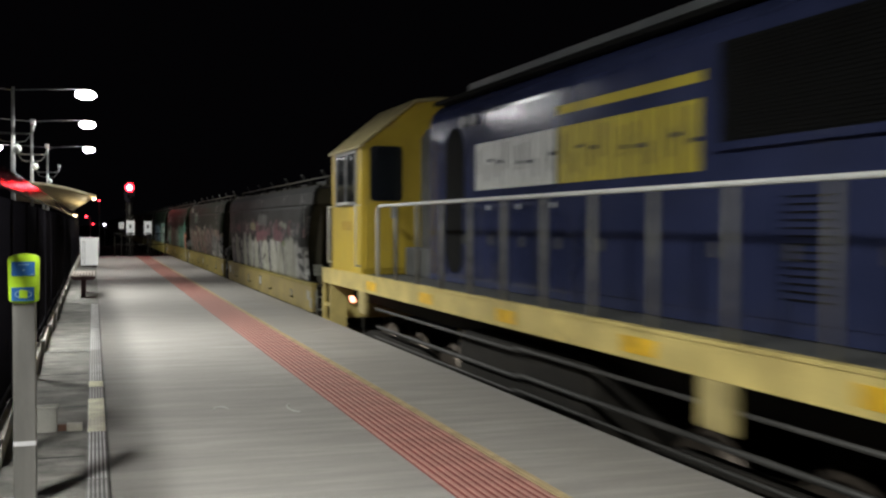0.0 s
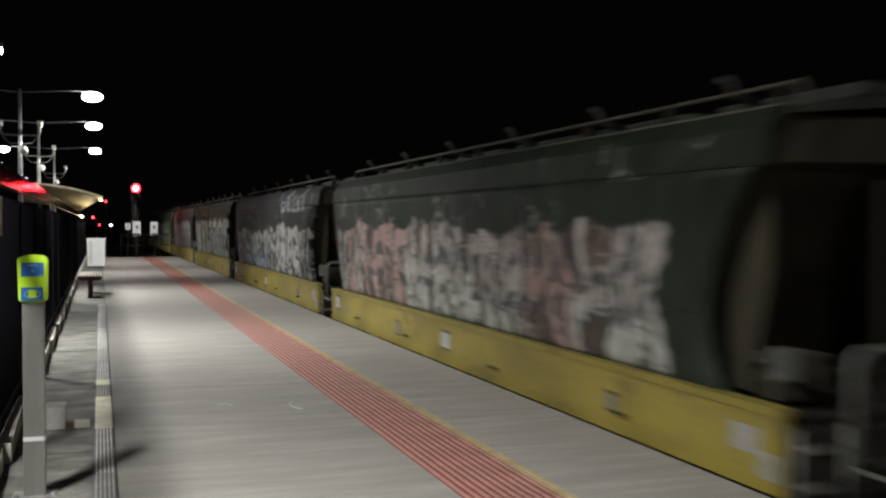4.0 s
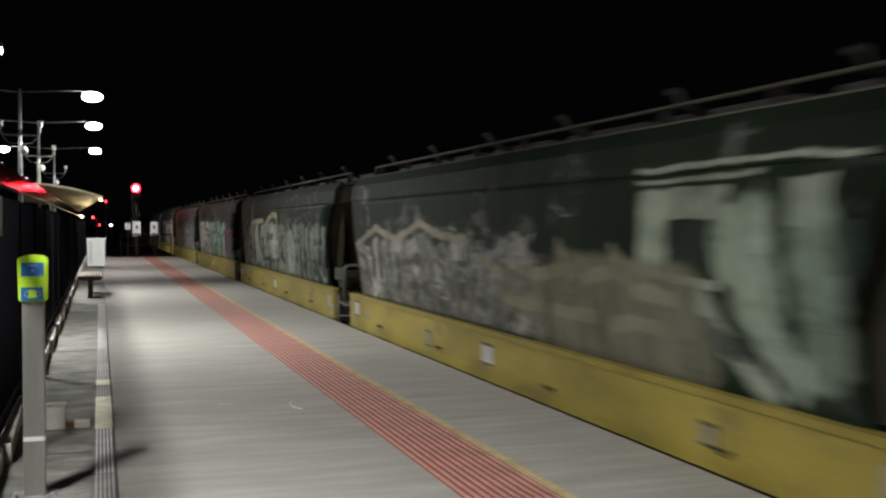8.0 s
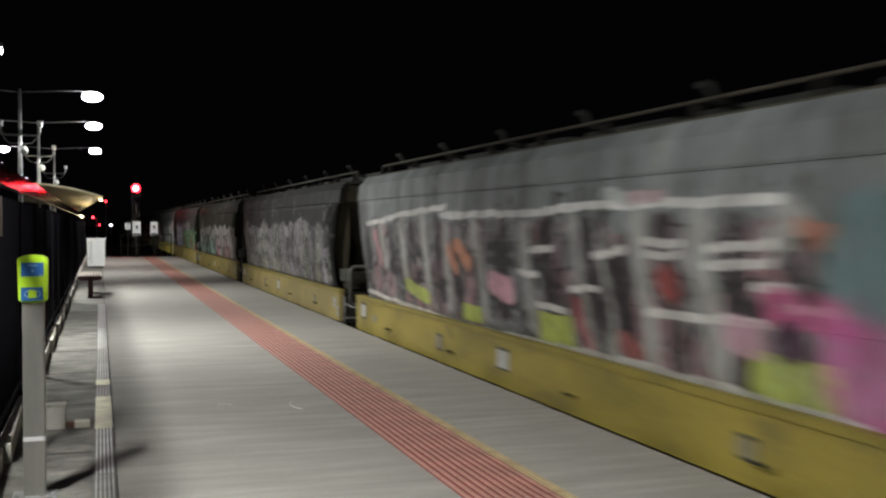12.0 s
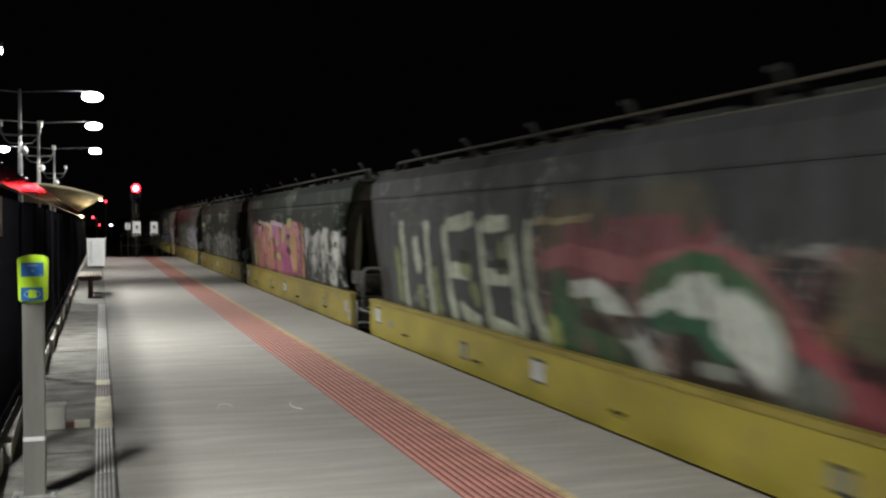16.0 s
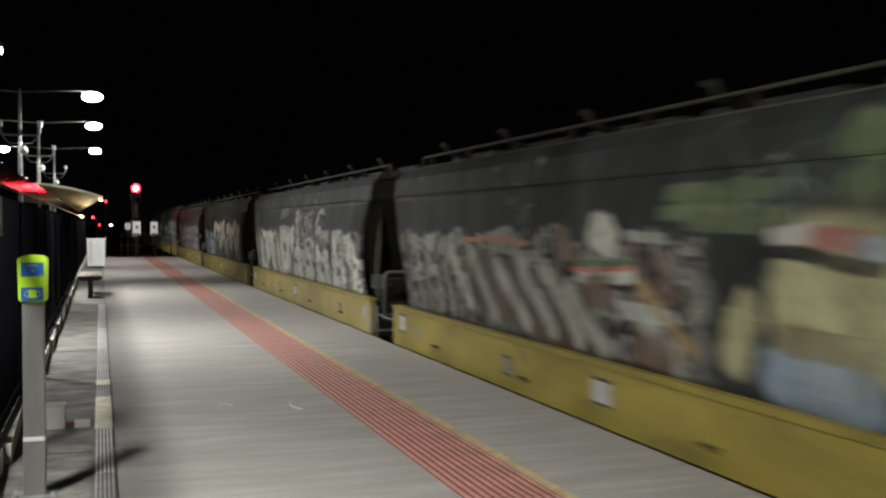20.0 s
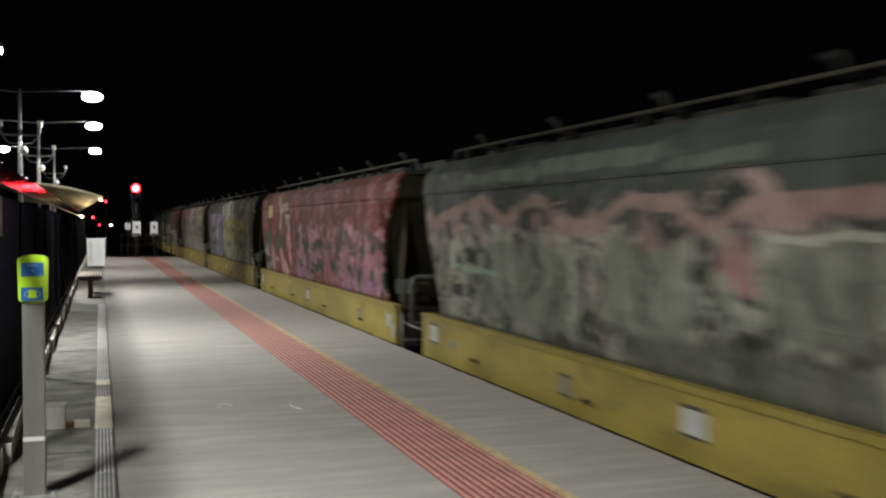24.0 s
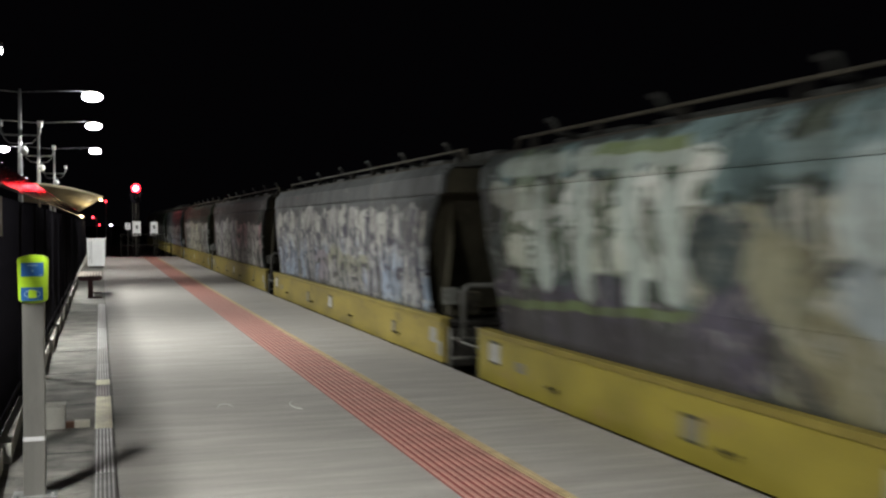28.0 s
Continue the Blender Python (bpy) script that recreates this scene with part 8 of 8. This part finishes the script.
# shelter canopy
shelter = thing("shelter_canopy", "cream curved shelter canopy lit from below", "canopy", pose(0, 0, 0))
bm = bmesh.new()
NX, NY = 12, 8
grid = []
for lift in (0.0, 0.05):
    rows = []
    for j in range(NY + 1):
        v = j / NY
        row = []
        for i in range(NX + 1):
            u = i / NX
            x = (-2.9 - 0.4 * v) + (3.02 - 0.62 * v) * u
            y = 45.0 + 5.2 * v
            z = 3.28 - 0.54 * u - 0.62 * v + 0.10 * u * v + 0.12 * math.sin(math.pi * u) * (1 - 0.4 * v) + lift
            row.append(bm.verts.new((x, y, z)))
        rows.append(row)
    grid.append(rows)
for rows, flip in zip(grid, (False, True)):
    for a, b in zip(rows, rows[1:]):
        for i in range(NX):
            q = (a[i], a[i + 1], b[i + 1], b[i])
            bm.faces.new(q[::-1] if not flip else q).smooth = True
lo_rows, hi_rows = grid
for i in range(NX):
    for j in (0, NY):
        bm.faces.new((lo_rows[j][i], lo_rows[j][i + 1], hi_rows[j][i + 1], hi_rows[j][i]))
for j in range(NY):
    for i in (0, NX):
        bm.faces.new((lo_rows[j][i], lo_rows[j + 1][i], hi_rows[j + 1][i], hi_rows[j][i]))
bmesh.ops.recalc_face_normals(bm, faces=bm.faces)
part("roof_sheet", bm, CANOPY, shelter)
for x, y, h in ((-1.9, 46.2, 2.9), (-1.9, 49.0, 2.3)):
    tubed("column", [(x, y, -0.3), (x, y, h)], 0.05, STEEL, shelter)
for x, y, z in ((-1.15, 46.6, 2.90), (-0.75, 47.8, 2.62), (0.04, 45.3, 2.62)):
    bm = bmesh.new()
    prism(bm, rounded(x - 0.07, x + 0.07, y - 0.07, y + 0.07, 0.03), z, z + 0.05, "z")
    part("ceiling_lamp", bm, WARMGLOW, shelter, "small warm ceiling lamp")
data = bpy.data.lights.new("canopy_light", "POINT")
data.energy, data.color, data.shadow_soft_size = 30, (1.0, 0.80, 0.48), 0.15
new("canopy_light", data).location = (-0.5, 47.6, 1.9)

# signs and a low fence at the platform's end
for x, z, a, b, lines in ((1.36, 1.52, 0.26, 0.33, 3), (1.80, 1.40, 0.42, 0.74, 2), (2.66, 1.40, 0.38, 0.70, 2)):
    s = thing("notice", "white notice board on a thin post at the platform end", "sign", pose(x, END_Y - 0.15, 0), group="notices at the platform end")
    boxed("board", (-a / 2, a / 2, -0.01, 0.01, z - b / 2 + 0.05, z + b / 2 + 0.05), NOTICE, s)
    bm = bmesh.new()
    if lines == 3:
        for k in range(3):
            box(bm, -a * 0.35, a * 0.35, -0.014, -0.01, z - 0.03 + k * 0.09, z + 0.0 + k * 0.09)
    else:
        box(bm, -a * 0.12, a * 0.12, -0.014, -0.01, z + 0.04, z + 0.22)
        box(bm, -a * 0.35, a * 0.35, -0.014, -0.01, z - 0.22, z - 0.19)
    part("print", bm, INK, s)
    boxed("post", (-0.025, 0.025, 0.012, 0.06, 0, z + b / 2), DARKMETAL, s)
gate = thing("end_fence", "dark pipe railing across the platform's end", "railing", pose(0, END_Y - 0.3, 0))
for x in (1.02, 1.9, 2.8, 3.5):
    tubed("post", [(x, 0, 0), (x, 0, 1.15)], 0.025, DARKMETAL, gate, 6)
for z in (0.6, 1.15):
    tubed("rail", [(1.02, 0, z), (3.5, 0, z)], 0.022, DARKMETAL, gate, 6)


def signal():
    s = thing("railway_signal", "railway signal on a post showing a red light", "signal", pose(2.03, 66.0, RAIL - 0.42))
    up = -(RAIL - 0.42)
    tubed("post", [(0, 0, 0), (0, 0, 4.1 + up)], 0.06, DARKMETAL, s, 10)
    boxed("base", (-0.3, 0.3, -0.3, 0.3, 0, 0.25), PLINTH, s, 0.02)
    bm = bmesh.new()
    prism(bm, rounded(-0.30, 0.30, 2.9 + up, 4.15 + up, 0.28), -0.14, -0.10)
    part("backing_board", bm, BLACK, s)
    # red lens drawn wider than real, with a pale disc, as halo and glare
    for z, m in ((3.80, REDGLOW), (3.25, GLASS_DARK)):
        bm = bmesh.new()
        tube(bm, [(0, -0.14, z + up), (0, -0.20, z + up)], 0.24 if m is REDGLOW else 0.10, 16)
        lens = part("lens", bm, m, s, "bright red signal lens, widened for its halo" if m is REDGLOW else "")
        if m is REDGLOW:
            bm = bmesh.new()
            tube(bm, [(0, -0.20, z + up), (0, -0.212, z + up)], 0.14, 14)
            part("lens_core", bm, REDGLARE, lens, "pale disc imitating the glare of the lens")
        bm = bmesh.new()
        prism(bm, [(0.20 * math.cos(a), z + up + 0.20 * math.sin(a)) for a in (math.pi * k / 8 for k in range(9))] + [(0.18 * math.cos(a), z + up + 0.18 * math.sin(a)) for a in (math.pi * (8 - k) / 8 for k in range(9))], -0.45, -0.14)
        part("hood", bm, BLACK, s)
    bm = bmesh.new()
    for x in (-0.17, 0.17):
        tube(bm, [(x, 0.3, 0), (x, 0.3, 3.9 + up)], 0.02, 6)
    for k in range(16):
        tube(bm, [(-0.17, 0.3, 0.3 + k * 0.3), (0.17, 0.3, 0.3 + k * 0.3)], 0.012, 5)
    part("ladder", bm, DARKMETAL, s)


signal()


def crossing_mast(x, y):
    s = thing("crossing_signal", "level crossing mast with red warning lamps", "crossing signal", pose(x, y, RAIL - 0.42))
    tubed("mast", [(0, 0, 0), (0, 0, 4.1)], 0.06, STEEL, s, 8)
    for dx, z in ((-0.5, 4.05), (0.35, 3.05)):
        bm = bmesh.new()
        tube(bm, [(dx, -0.05, z), (dx, -0.12, z)], 0.17 if dx < 0 else 0.11, 14)
        part("lamp", bm, REDDIM, s, "red warning lamp")
        tubed("lamp_arm", [(0, 0, z), (dx, 0, z)], 0.03, STEEL, s, 6)


crossing_mast(-0.4, 150.0)
# the white one stands for a car headlight; the posts are added
for x, y, z, m, r, w in ((1.5, 160.0, 1.6, WHITEGLOW, 0.15, "white"), (0.6, 118.0, 4.1, REDDIM, 0.10, "red")):
    c = thing("distant_lamp", "far small %s lamp on a short post" % w, "lamp", pose(x, y, RAIL - 0.42))
    bm = bmesh.new()
    tube(bm, [(0, -0.05, z + 1.42), (0, -0.1, z + 1.42)], r, 12)
    part("lens", bm, m, c)
    tubed("post", [(0, 0, 0), (0, 0, z + 1.45)], 0.05, STEEL, c, 6)

# ---- small pieces of the platform, last ----
# ribbed tactile tiles and the yellow line beside them
TAC_L, TAC_R, LINE_R = 2.075, 2.655, 2.735
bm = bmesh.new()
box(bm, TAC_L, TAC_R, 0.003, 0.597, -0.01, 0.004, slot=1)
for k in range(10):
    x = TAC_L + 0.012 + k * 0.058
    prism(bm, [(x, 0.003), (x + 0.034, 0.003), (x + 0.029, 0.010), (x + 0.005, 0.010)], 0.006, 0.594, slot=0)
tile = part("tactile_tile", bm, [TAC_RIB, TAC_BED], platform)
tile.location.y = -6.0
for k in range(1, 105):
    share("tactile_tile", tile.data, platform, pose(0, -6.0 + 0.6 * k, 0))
bm = bmesh.new()
for a, b in ((TAC_R + 0.006, TAC_R + 0.036), (TAC_R + 0.046, LINE_R)):
    box(bm, a, b, 0.002, 1.198, -0.01, 0.006)
strip = part("line_tile", bm, YELLOW_LINE, platform)
strip.location.y = -6.0
for k in range(1, 53):
    share("line_tile", strip.data, platform, pose(0, -6.0 + 1.2 * k, 0))

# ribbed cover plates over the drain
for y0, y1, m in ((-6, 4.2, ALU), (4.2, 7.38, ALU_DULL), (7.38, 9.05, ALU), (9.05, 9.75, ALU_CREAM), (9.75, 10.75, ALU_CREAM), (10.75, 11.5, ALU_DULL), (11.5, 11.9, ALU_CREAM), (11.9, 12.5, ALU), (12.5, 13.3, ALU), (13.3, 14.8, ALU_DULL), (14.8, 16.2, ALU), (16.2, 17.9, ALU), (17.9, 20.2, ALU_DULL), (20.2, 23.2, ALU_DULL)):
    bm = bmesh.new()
    # the plate under the ribs is coloured dark as groove shade, except on cream
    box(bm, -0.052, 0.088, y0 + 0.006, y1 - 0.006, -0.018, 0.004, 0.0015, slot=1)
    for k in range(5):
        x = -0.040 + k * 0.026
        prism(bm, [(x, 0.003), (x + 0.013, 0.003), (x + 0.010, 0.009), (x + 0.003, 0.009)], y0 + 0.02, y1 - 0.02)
    part("drain_cover", bm, [m, m if m is ALU_CREAM else COVER_GROOVE_SHADE], platform)

# two pale chalk marks on the slab
for x, y, turn in ((1.07, 9.72, 0.3), (1.72, 9.70, 1.9)):
    bm = bmesh.new()
    tube(bm, [(x + 0.07 * math.cos(turn + k * 0.35), y + 0.22 * math.sin(turn + k * 0.35), 0.0008) for k in range(9)], 0.006, 4)
    part("chalk_mark", bm, CHALK, platform, "faint white chalk mark")

# saw cuts across the service strip
for y in (6.1, 8.2, 10.4, 12.6, 14.8, 17.0, 19.2, 21.4, 23.6):
    boxed("joint_filler", (-0.60, -0.066, y, y + 0.02, -0.02, -0.0085), INK, platform)


def motions():
    """The train rolls past; its wagons keep their distance."""
    times = [0.0, 0.5] + [float(k) for k in range(1, 29)]
    for i, w in enumerate(wagons):
        y = START + PITCH * (i + 1.5)
        walk(w, [(t, pose(TRACK_X, y - gone(t), RAIL)) for t in times])
    walk(loco, [(t, pose(TRACK_X, 19.33 - gone(t), RAIL)) for t in times])


motions()
